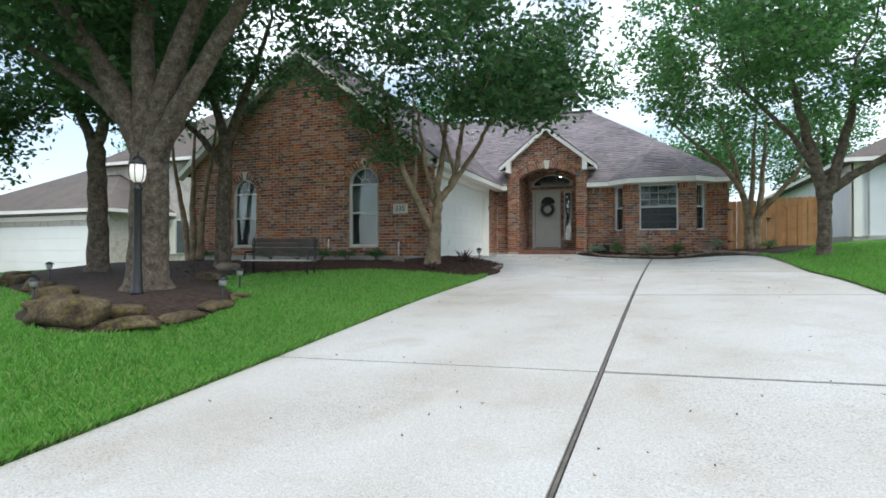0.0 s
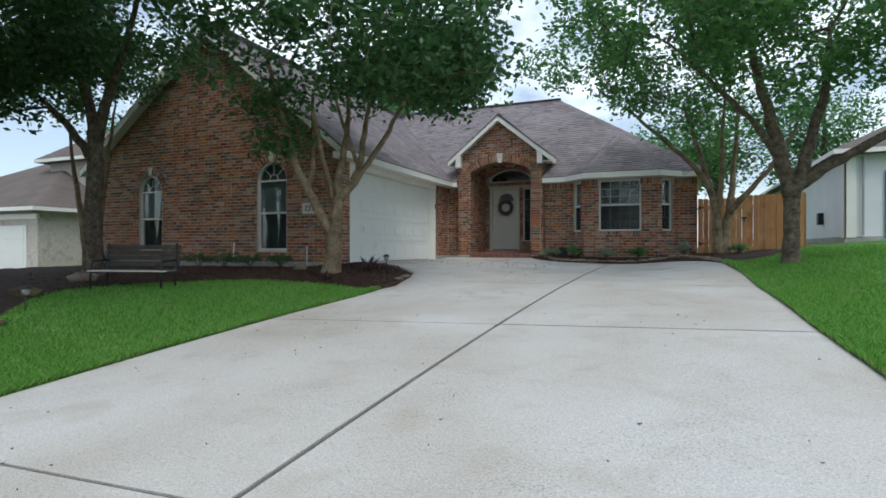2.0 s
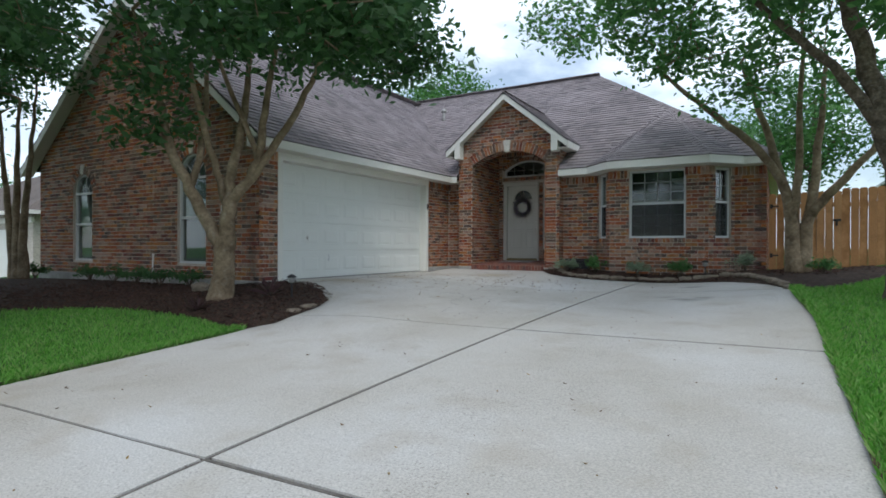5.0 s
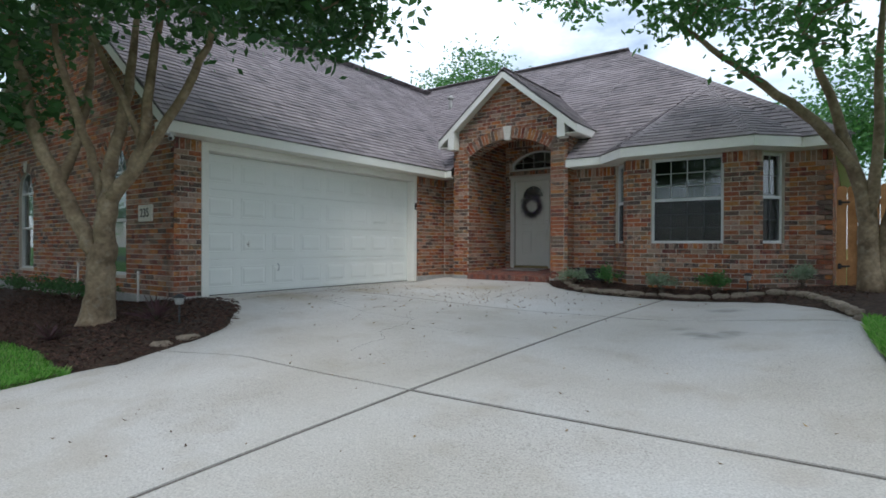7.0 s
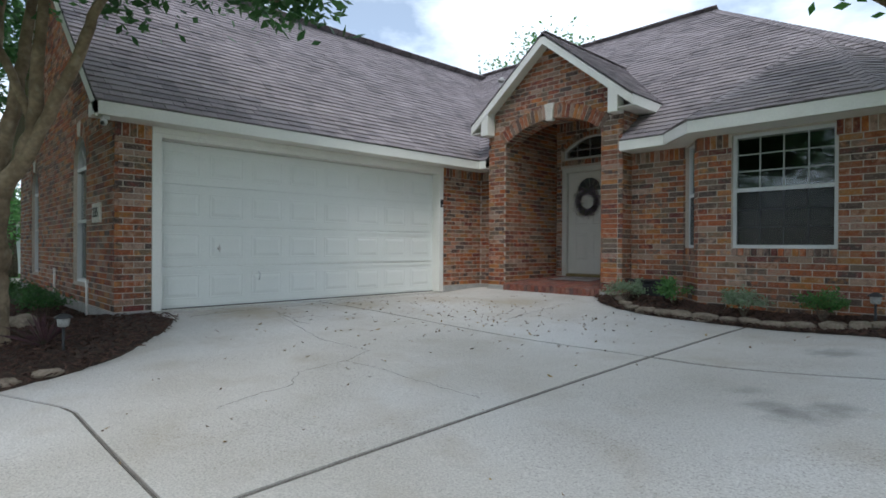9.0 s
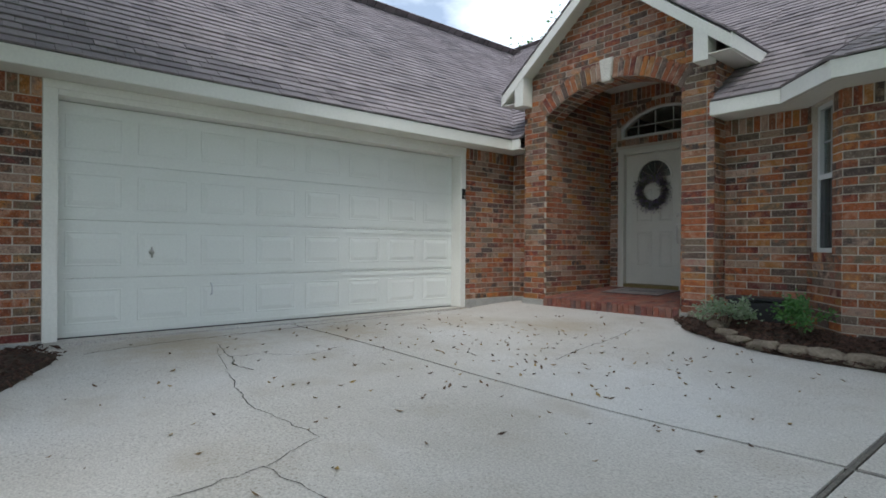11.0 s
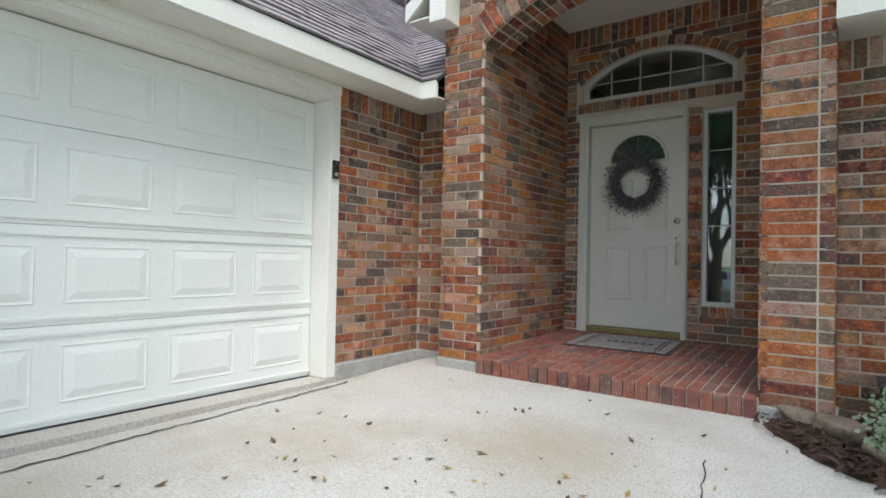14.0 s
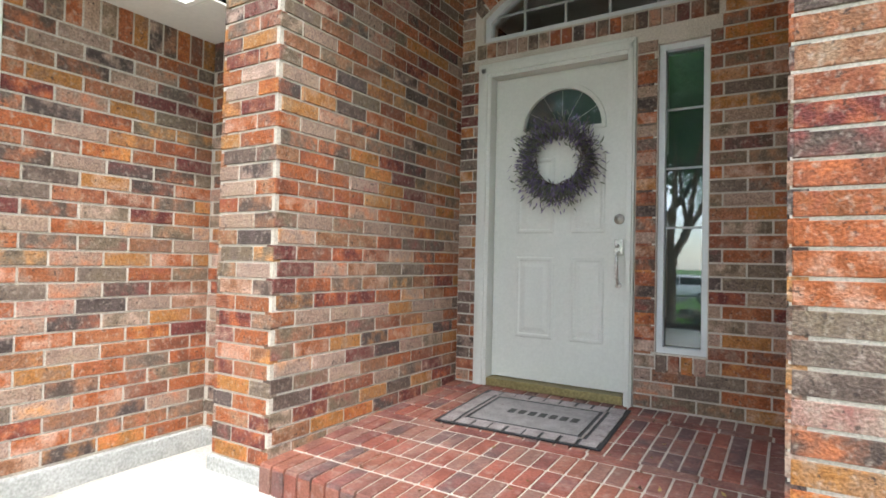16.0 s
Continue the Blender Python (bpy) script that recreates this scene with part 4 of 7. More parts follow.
# ---- roofs ----
def roof_plane(parent, pts, singles=0, near=None, base=True, row=0.145, along=None):
    """Shingles over a flat roof polygon: the first two points are its eave."""
    p = [Vector(q) for q in pts]
    u = (p[1] - p[0]).normalized()
    n = (p[1] - p[0]).cross(p[2] - p[0]).normalized()
    if along:
        u = Vector(along)
    if n.z < 0:
        n = -n
    v = n.cross(u).normalized()
    if v.z < 0:
        v = -v
    uv = [((q - p[0]).dot(u), (q - p[0]).dot(v)) for q in p]
    top = max(b for _, b in uv)
    out = []
    rows = int(top / row) + 1
    tilt = 0.11
    nn = (n + v * tilt).normalized()
    vv = (v + n * -tilt).normalized()
    for r in range(int(math.floor(min(b for _, b in uv) / row)), rows):
        vc = (r + 0.5) * row
        xs = []
        vq = min(vc, top - 0.01)
        for (a, b), (c, d) in zip(uv, uv[1:] + uv[:1]):
            if (b - vq) * (d - vq) < 0:
                xs.append(a + (c - a) * (vq - b) / (d - b))
        if len(xs) < 2:
            continue
        s, e = min(xs), max(xs)
        x = s - random.uniform(0, 0.3)
        while x < e:
            wd = random.choice((0.14, 0.2, 0.26, 0.33))
            a, b = max(s, x), min(e, x + wd)
            x += wd
            if b - a < 0.02:
                continue
            pos = p[0] + u * ((a + b) / 2) + v * vq + n * (0.016 + random.choice((0, 0, 0.005)))
            m = Matrix.Identity(4)
            for i in range(3):
                m[i][0], m[i][1], m[i][2], m[i][3] = u[i] * (b - a - 0.003), -nn[i] * 0.02, vv[i] * (row + 0.01), pos[i]
            out.append(m)
    k = len(p)
    verts = list(p) + [q - n * 0.025 for q in p]
    faces = [tuple(range(k)), tuple(range(2 * k - 1, k - 1, -1))] + [(i, (i + 1) % k, k + (i + 1) % k, k + i) for i in range(k)]
    obj("decking", verts, faces, M_ROOFEDGE, parent)
    lay(out, parent, singles, near, "shingle", shingle_mesh, M_SHINGLE, "shingles")


shingle_mesh = bpy.data.meshes.new("shingle")
shingle_mesh.from_pydata(UB_V, [], UB_F)
shingle_mesh.materials.append(M_SHINGLE)

roof = empty("roof_garage", APX, 18, EAVE, "grey-brown asphalt shingle gable roof over the garage wing", "roof", kind="structure")
RY, RZ, HX = 24.3, 7.46, -1.80
roof_plane(roof, [(EX, FRONT, EAVE), (EX, 24.3, EAVE), (APX, 24.3, APZ), (APX, FRONT, APZ)], 150, (EX, 17, EAVE))
roof_plane(roof, [(EL, 24.3, EAVE), (EL, FRONT, EAVE), (APX, FRONT, APZ), (APX, 24.3, APZ)], row=0.4)
roof_m = empty("roof_main", 0, RY, EAVE, "grey-brown asphalt shingle hip roof over the main house", "roof", kind="structure")
CX = 3.24
MS = (RZ - EAVE) / (RY - EYM)
roof_plane(roof_m, [(-9.0, EYM, EAVE), (PL0, EYM, EAVE), (PL0, RY, RZ), (-9.0, RY, RZ)], 40, (PL0, EYM, EAVE))
def valley(x):
    return EYM + (PAZ - SLOPE_P * abs(x - PAX) - 0.10 - EAVE) / MS


def on_main(x, y):
    return (x, y, EAVE + MS * (y - EYM))


HY = RY - (PR1 - HX) * (RY - EYM) / (CX - HX)
roof_plane(roof_m, [on_main(PL0, valley(PL0)), on_main(PAX, valley(PAX)), (PAX, RY, RZ), (PL0, RY, RZ)], along=(1, 0, 0))
roof_plane(roof_m, [on_main(PAX, valley(PAX)), on_main(PR1, valley(PR1)), on_main(PR1, HY), (HX, RY, RZ), (PAX, RY, RZ)], along=(1, 0, 0))
roof_plane(roof_m, [(PR1, EYM, EAVE), (CX, EYM, EAVE), (PR1, RY - (PR1 - HX) * (RY - EYM) / (CX - HX), RZ - MS * (PR1 - HX) * (RY - EYM) / (CX - HX))], 150, (-0.5, EYM, EAVE))
roof_plane(roof_m, [(CX, EYM, EAVE), (CX, 29.5, EAVE), (HX, RY, RZ)])
roof_plane(roof_m, [(CX, 29.5, EAVE), (-13.2, 29.5, EAVE), (-13.2, RY, RZ), (HX, RY, RZ)], row=0.5)
roof_b = empty("roof_bay", 0.93, 19.2, EAVE, "small faceted shingle roof over the bay window", "roof", kind="structure")
AP = (0.78, 21.5, EAVE + (21.5 - EYM) * (RZ - EAVE) / (RY - EYM) + 0.03)
BE = [(-0.72, 19.38), (-0.08, 18.72), (2.03, 18.72), (2.66, 19.38)]
for (ax, ay), (bx, by) in zip(BE, BE[1:]):
    roof_plane(roof_b, [(ax, ay, EAVE + 0.01), (bx, by, EAVE + 0.01), AP], 60, (0, 18.7, EAVE))
roof_p = empty("roof_porch", PAX, 20.5, PE, "small shingle gable roof over the porch", "roof", kind="structure")
PY0 = 19.22
for s in (-1, 1):
    e = (PAX + s * PHW)
    pts = [(e, PY0, PE), (e, 22.4, PE), (PAX, 22.4, PAZ), (PAX, PY0, PAZ)]
    roof_plane(roof_p, pts if s > 0 else [pts[1], pts[0], pts[3], pts[2]], 80, (e, PY0, PE))


def caps(parent, a, b, slope):
    """Overlapping cap shingles along a hip or ridge."""
    a, b = Vector(a), Vector(b)
    L = (b - a).length
    d = (b - a) / L
    s = d.cross(Z).normalized()
    up = s.cross(d).normalized()
    verts, faces = [], []
    k = 0.0
    while k < L:
        e = min(L, k + 0.2)
        i = len(verts)
        for q, h in ((k, 0.034), (e, 0.022)):
            for w, z in ((-0.12, h - 0.12 * slope), (0, h), (0.12, h - 0.12 * slope)):
                verts.append(a + d * q + s * w + up * z)
        faces += [(i, i + 1, i + 4, i + 3), (i + 1, i + 2, i + 5, i + 4), (i, i + 3, i + 5, i + 2), (i, i + 2, i + 1)]
        k += 0.145
    tagged(obj("ridge_cap", verts, faces, M_SHINGLE, parent), kind="stuff")


caps(roof, (APX, FRONT, APZ), (APX, 24.3, APZ), (APZ - EAVE) / (EX - APX))
caps(roof_m, (-8.6, RY, RZ), (HX, RY, RZ), (RZ - EAVE) / (RY - EYM))
caps(roof_m, (CX, EYM, EAVE), (HX, RY, RZ), 0.45)
caps(roof_p, (PAX, PY0, PAZ), (PAX, 22.1, PAZ), (PAZ - PE) / PHW)
for q in (BE[1], BE[2]):
    caps(roof_b, (*q, EAVE + 0.01), AP, 0.3)


def board(bm, a, b, h, t, out):
    """A board whose top edge runs from a to b, h deep, t thick outward."""
    a, b, o = Vector(a), Vector(b), Vector(out) * t
    dz = Vector((0, 0, -h))
    vs = [bm.verts.new(v) for v in (a, b, b + dz, a + dz, a + o, b + o, b + dz + o, a + dz + o)]
    for f in ((0, 1, 2, 3), (7, 6, 5, 4), (0, 4, 5, 1), (1, 5, 6, 2), (2, 6, 7, 3), (3, 7, 4, 0)):
        bm.faces.new([vs[i] for i in f])


def trim(name, lst, parent=None, label="white painted trim board", mat=None):
    bm = bmesh.new()
    for a, b, h, t, out in lst:
        board(bm, a, b, h, t, out)
    bmesh.ops.recalc_face_normals(bm, faces=bm.faces[:])
    ob = part(name, bm, mat or M_TRIM, parent, label)
    if not parent:
        tagged(ob, kind="structure")
    return ob


FZ = EAVE - 0.005
trim("fascia_garage", [((EX, FRONT, FZ), (EX, EYM + 0.03, FZ), 0.15, 0.03, -X), ((EX, EYM, FZ), (PL0 - 0.01, EYM, FZ), 0.15, 0.03, Y)])
trim("fascia_main", [((PR1, EYM, FZ), (-0.68, EYM, FZ), 0.15, 0.03, Y), ((2.62, EYM, FZ), (CX, EYM, FZ), 0.15, 0.03, Y), ((CX, EYM, FZ), (CX, 29, FZ), 0.15, 0.03, -X)])
bay_f = []
for (ax, ay), (bx, by) in zip(BE, BE[1:]):
    bay_f.append(((ax, ay, FZ + 0.01), (bx, by, FZ + 0.01), 0.16, 0.03, (Vector((by - ay, -(bx - ax), 0)).normalized() * -1)))
trim("fascia_bay", bay_f)
soff = bmesh.new()
box(soff, GX - 0.0, EX - 0.032, FRONT + 0.03, BY, SOF - 0.012, SOF)
box(soff, EX - 0.032, PL0, EYM + 0.032, BY, SOF - 0.012, SOF)
box(soff, PR1, -0.68, EYM + 0.03, BY, SOF - 0.012, SOF)
box(soff, 2.6, CX - 0.03, EYM + 0.03, BY, SOF - 0.012, SOF)
box(soff, 3.02, CX - 0.03, BY, 29, SOF - 0.012, SOF)
vs = [soff.verts.new((x, y, SOF - 0.013)) for x, y in ((-0.7, BY), (-0.70, 19.40), (-0.07, 18.75), (2.02, 18.75), (2.64, 19.40), (2.6, BY))]
soff.faces.new(vs)
tagged(part("soffit", soff, M_SOFFIT), "white painted eave soffit", kind="structure")
# gable rakes of the garage front
rake = []
for s, e in ((1, EX), (-1, EL)):
    rake.append(((e, FRONT, FZ), (APX, FRONT, APZ - 0.005), 0.19, 0.03, Y))
trim("rake_garage", rake, label="white rake boards of the gable")
obj_r = bmesh.new()
for e in (EX, EL):
    vs = [obj_r.verts.new(v) for v in ((e, FRONT + .03, FZ - .16), (APX, FRONT + .03, APZ - .165), (APX, FY, APZ - .165), (e, FY, FZ - .16))]
    obj_r.faces.new(vs)
tagged(part("soffit_rake", obj_r, M_SOFFIT), "white sloping rake soffit", kind="structure")
# eave return box at the garage corner
trim("eave_return", [((EX, FRONT, FZ - 0.0), (GX, FRONT, FZ), 0.15, 0.03, Y)], label="boxed white eave return")
# porch rakes, returns
prk = []
for s in (-1, 1):
    e = PAX + s * PHW
    prk.append(((e, PY0, PE - 0.01), (PAX, PY0, PAZ - 0.01), 0.17, 0.03, Y))
    prk.append(((e, PY0 + 0.034, PE - 0.01), (e, 20.3, PE - 0.01), 0.16, 0.03, X * -s))
rake_p = trim("rake_porch", prk, label="white rake boards and eave returns of the porch gable")
for s in (-1, 1):
    e, i = PAX + s * 1.44, PAX + s * 1.27
    zi, ze = PE + SLOPE_P * (PHW - 1.27) - 0.15, PE + SLOPE_P * (PHW - 1.44) - 0.15
    bm = bmesh.new()
    ring = [(e, PE - 0.235), (i, PE - 0.235), (i, zi), (e, ze)]
    f = [bm.verts.new((p, PY0 + 0.006, q)) for p, q in ring]
    b = [bm.verts.new((p, DY - 0.004, q)) for p, q in ring]
    bm.faces.new(f)
    bm.faces.new(b[::-1])
    for k in range(4):
        bm.faces.new((f[k], b[k], b[(k + 1) % 4], f[(k + 1) % 4]))
    bmesh.ops.recalc_face_normals(bm, faces=bm.faces[:])
    bmesh.ops.bevel(bm, geom=bm.edges[:], offset=0.006, segments=1, affect="EDGES")
    part("eave_return", bm, M_TRIM, rake_p, "boxed white eave return")
ps = bmesh.new()
for s in (-1, 1):
    e = PAX + s * PHW
    lo, hi = sorted((e - s * 0.03, PAX + s * 1.42))
    box(ps, lo, hi, PY0 + 0.02, 20.4, PE - 0.18, PE - 0.165)
    vs = [ps.verts.new(v) for v in ((e, PY0 + .03, PE - .15), (PAX, PY0 + .03, PAZ - .15), (PAX, DY, PAZ - .15), (e, DY, PE - .15))]
    ps.faces.new(vs)
tagged(part("soffit_porch", ps, M_SOFFIT), "white porch eave soffit", kind="structure")


# ---- openings: garage door, windows, entry door ----
def garage_door():
    g = empty("door_garage", GX - 0.1, (G0 + G1) / 2, 1.25, "white sectional garage door with raised panels", "garage door", kind="structure")
    y0, y1 = 13.60, 18.575
    sec = 0.5625
    xf = GX - 0.19
    for r in range(4):
        bm = bmesh.new()
        z0, z1 = 1.256 + r * sec, 1.256 + (r + 1) * sec - 0.003
        box(bm, xf - 0.05, xf, y0, y1, z0, z1, 0.004)
        s = part("section", bm, M_GARAGE, g)
        pw = (y1 - y0) / 8
        for k in range(8):
            a, b = y0 + k * pw + 0.075, y0 + (k + 1) * pw - 0.075
            c, d = z0 + 0.125, z1 - 0.115
            bm = bmesh.new()
            loops = []
            for ins, dep in ((0, -0.005), (0.010, -0.0088), (0.018, -0.0088), (0.060, 0.001)):
                loops.append([bm.verts.new((xf + dep, p, q)) for p, q in ((a + ins, c + ins), (b - ins, c + ins), (b - ins, d - ins), (a + ins, d - ins))])
            # the recess is modelled proud of the section so that its rim shows
            for l in loops:
                for v in l:
                    v.co.x += 0.010
            rim = [bm.verts.new((xf + 0.0005, p, q)) for p, q in ((a - .006, c - .006), (b + .006, c - .006), (b + .006, d + .006), (a - .006, d + .006))]
            loops = [rim] + loops
            for l0, l1 in zip(loops, loops[1:]):
                for i in range(4):
                    bm.faces.new((l0[i], l0[(i + 1) % 4], l1[(i + 1) % 4], l1[i]))
            bm.faces.new(loops[-1])
            part("panel", bm, M_GARAGE, s)
        bm = bmesh.new()
        if r < 3:
            box(bm, xf - 0.001, xf + 0.010, y0, y1, z0 + 0.030, z0 + 0.050)
        if r < 2:
            box(bm, xf - 0.001, xf + 0.010, y0, y1, z1 - 0.056, z1 - 0.034)
        if r < 3:
            part("rib", bm, M_GARAGE, s)
    boxes("seal", [(xf - 0.05, xf + 0.006, y0, y1, 1.232, 1.256)], M_PLASTIC, g, "black rubber bottom seal")
    boxes("trim_board", [(GX - 0.23, GX + 0.012, G0 + 0.0, y0 - 0.004, 1.25, SOF - 0.01)], M_TRIM, g, "white door casing", 0.006)
    boxes("trim_board", [(GX - 0.23, GX + 0.012, y1 + 0.004, G1 - 0.0, 1.25, SOF - 0.01)], M_TRIM, g, "white door casing", 0.006)
    boxes("header_board", [(GX - 0.23, GX + 0.008, y0 - 0.004, y1 + 0.004, 3.51, SOF - 0.01)], M_TRIM, g, "white header board", 0.006)
    boxes("header_board", [(GX - 0.02, GX + 0.02, G0, G1, SOF - 0.09, SOF - 0.012)], M_TRIM, g, "white frieze board", 0.004)
    # lock handle and lift handle
    bm = bmesh.new()
    lathe(bm, [(0.028, 0), (0.028, 0.012), (0.012, 0.014), (0.012, 0.035)], 14)
    tube(bm, [(0, -0.055, 0.03), (0, 0, 0.034), (0, 0.055, 0.03)], [0.007, 0.009, 0.007], 8)
    for v in bm.verts:
        v.co = Vector((v.co.z + xf, v.co.x + 14.42, v.co.y + 2.07))
    part("lock_handle", bm, M_CHROME, g, "metal lock handle", True)
    bm = bmesh.new()
    tube(bm, [(xf, 15.02, 1.60), (xf + 0.045, 15.02, 1.62), (xf + 0.05, 15.02, 1.70), (xf, 15.02, 1.73)], [0.008] * 4, 8)
    part("lift_handle", bm, M_FRAME, g, "white lift handle", True)


garage_door()
thr = boxes("threshold_garage", [(GX - 0.3, GX + 0.03, G0, G1, 1.0, 1.245)], M_CONCRETE)
tagged(thr, "concrete garage threshold", kind="structure")


def keypad():
    k = empty("video_doorbell", GX + 0.012, 18.625, 2.90, "black doorbell camera on the white garage trim", "doorbell")
    boxes("body", [(GX + 0.013, GX + 0.038, 18.595, 18.655, 2.87, 3.02)], M_PLASTIC, k, "", 0.008)
    bm = bmesh.new()
    lathe(bm, [(0.017, 0), (0.017, 0.004), (0.010, 0.006)], 16)
    for v in bm.verts:
        v.co = Vector((v.co.z + GX + 0.038, v.co.x + 18.625, v.co.y + 2.905))
    part("button", bm, M_CHROME, k, "round silver button", True)
    bm = bmesh.new()
    lathe(bm, [(0.012, 0), (0.012, 0.004)], 16)
    for v in bm.verts:
        v.co = Vector((v.co.z + GX + 0.038, v.co.x + 18.625, v.co.y + 2.985))
    part("lens", bm, M_BLACK, k, "dark camera lens", True)


keypad()


def eave_camera():
    c = empty("security_light", -4.52, 12.95, 3.6, "small white security camera under the eave", "camera")
    boxes("mount", [(-4.56, -4.48, 12.86, 12.94, 3.60, 3.645)], M_FRAME, c, "", 0.008)
    bm = bmesh.new()
    bmesh.ops.create_uvsphere(bm, u_segments=14, v_segments=8, radius=0.042, matrix=pose(-4.50, 12.88, 3.565))
    part("head", bm, M_FRAME, c, "", True)
    bm = bmesh.new()
    bmesh.ops.create_uvsphere(bm, u_segments=12, v_segments=8, radius=0.026, matrix=pose(-4.48, 12.862, 3.552))
    part("lens", bm, M_BLACK, c, "black lens", True)


eave_camera()


def bars(a, u, n, lst, depth, back):
    """Flat bars on a wall plane: (u0, u1, z0, z1)."""
    bm = bmesh.new()
    for p, q, z0, z1 in lst:
        k = [a + u * s + Z * z + n * d for d in (back, back + depth) for s, z in ((p, z0), (q, z0), (q, z1), (p, z1))]
        vs = [bm.verts.new(v) for v in k]
        for f in ((3, 2, 1, 0), (4, 5, 6, 7), (0, 1, 5, 4), (1, 2, 6, 5), (2, 3, 7, 6), (3, 0, 4, 7)):
            bm.faces.new([vs[i] for i in f])
    bmesh.ops.recalc_face_normals(bm, faces=bm.faces[:])
    return bm


def sash_window(name, a, u, n, p, q, z0, z1, mid, cols, rows_up, rows_low, label, screen=True, blind=False):
    """A single-hung window set back in its opening, with muntins, panes, an inner shade and a screen."""
    w = empty(name, *(a + u * ((p + q) / 2) + Z * z0), label=label, category="window", kind="structure")
    t = 0.045
    part("window_frame", bars(a, u, n, [(p, p + t, z0, z1), (q - t, q, z0, z1), (p + t, q - t, z0, z0 + t), (p + t, q - t, z1 - t, z1), (p + t, q - t, mid - 0.025, mid + 0.025)], 0.07, -0.12), M_FRAME, w, "white frame")
    g0, g1 = p + t, q - t
    mun = []
    for zz0, zz1, rows in ((mid + 0.025, z1 - t, rows_up), (z0 + t, mid - 0.025, rows_low)):
        for c in range(1, cols):
            s = g0 + (g1 - g0) * c / cols
            mun.append((s - 0.008, s + 0.008, zz0, zz1))
        for r in range(1, rows):
            s = zz0 + (zz1 - zz0) * r / rows
            mun.append((g0, g1, s - 0.008, s + 0.008))
    if mun:
        part("muntin", bars(a, u, n, mun, 0.016, -0.098), M_MUNTIN, w, "thin grey grille bars")
    for zz0, zz1, d in ((mid + 0.025, z1 - t, -0.095), (z0 + t, mid - 0.025, -0.105)):
        pn = part("pane", bars(a, u, n, [(g0, g1, zz0, zz1)], 0.004, d), M_GLASS, w, "reflective glass")
        pn.visible_shadow = False
    if screen:
        sc = part("insect_screen", bars(a, u, n, [(g0, g1, z0 + t, mid - 0.025)], 0.002, -0.062), M_MESH, w, "dark insect screen")
        sc.visible_shadow = False
    if blind:
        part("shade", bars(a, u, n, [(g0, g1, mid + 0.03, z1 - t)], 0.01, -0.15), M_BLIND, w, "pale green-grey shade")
        part("shade", bars(a, u, n, [(g0, g1, z0 + t, mid - 0.03)], 0.01, -0.16), M_WINDOWDARK, w, "dark screen")
    return w


def arched_window(name, wd, label):
    a, b, zb, sp = wd
    o = Y * FY
    w = sash_window(name, o, X, -Y, a, b, zb, sp, zb + (sp - zb) * 0.53, 1, 1, 1, label, screen=False, blind=True)
    r = (b - a) / 2
    cx = (a + b) / 2
    bm = bmesh.new()
    y0, y1 = FY + 0.05, FY + 0.12
    N = 20
    ring = []
    for k in range(N + 1):
        t = math.pi * k / N
        ring.append([bm.verts.new((cx + rr * math.cos(t), y, sp + rr * math.sin(t))) for rr, y in ((r, y0), (r - 0.045, y0), (r - 0.045, y1), (r, y1))])
    for r0, r1 in zip(ring, ring[1:]):
        for i in range(4):
            bm.faces.new((r0[i], r0[(i + 1) % 4], r1[(i + 1) % 4], r1[i]))
    bmesh.ops.recalc_face_normals(bm, faces=bm.faces[:])
    part("arch_frame", bm, M_FRAME, w, "white arched frame")
    bm = bmesh.new()
    for k in range(1, 4):
        t = math.pi * k / 4
        tube(bm, [(cx + 0.12 * math.cos(t), FY + 0.085, sp + 0.12 * math.sin(t)), (cx + (r - .04) * math.cos(t), FY + 0.085, sp + (r - .04) * math.sin(t))], [0.009] * 2, 6)
    tube(bm, [(cx + 0.13 * math.cos(math.pi * k / 8), FY + 0.085, sp + 0.13 * math.sin(math.pi * k / 8)) for k in range(9)], [0.009] * 9, 6)
    part("muntin", bm, M_FRAME, w, "sunburst grille bars")
    for yy, mt, nm in ((FY + 0.10, M_GLASS, "pane"), (FY + 0.16, M_WINDOWDARK, "shade")):
        bm = bmesh.new()
        vs = [bm.verts.new((cx + (r - .03) * math.cos(math.pi * k / N), yy, sp + (r - .03) * math.sin(math.pi * k / N))) for k in range(N + 1)]
        bm.faces.new(vs)
        part(nm, bm, mt, w)


arched_window("window_gable_1", LW, "white arched window with a half-lowered shade")
arched_window("window_gable_2", RW, "white arched window with a half-lowered shade")
for k in (1, 2, 3):
    a, u, n, op = bay_windows[k]
    p, q, zb, tf = op[0]
    sash_window("window_bay_%d" % k, a, u, n, p, q, WZ0, WZ1, 2.88, 4 if k == 2 else 2, 3 if k == 2 else 2, 3 if k == 2 else 2, "white sash window with a grid of panes" if k == 2 else "narrow white sash window of the bay")

# ceiling lamp seen through the bay window
cl = empty("ceiling_lamp", 1.15, 21.0, 3.5, "white bowl ceiling lamp indoors", "lamp")
bm = bmesh.new()
lathe(bm, [(0.02, -0.13), (0.10, -0.115), (0.17, -0.06), (0.19, 0.0), (0.17, 0.004)], 20, 1.15, 21.0, 3.6)
part("shade", bm, M_FRAME, cl, "white glass bowl", True)
bm = bmesh.new()
lathe(bm, [(0.012, 0), (0.012, 0.12), (0.06, 0.125), (0.06, 0.14)], 12, 1.15, 21.0, 3.585)
part("stem", bm, M_BRASS, cl, "", True)


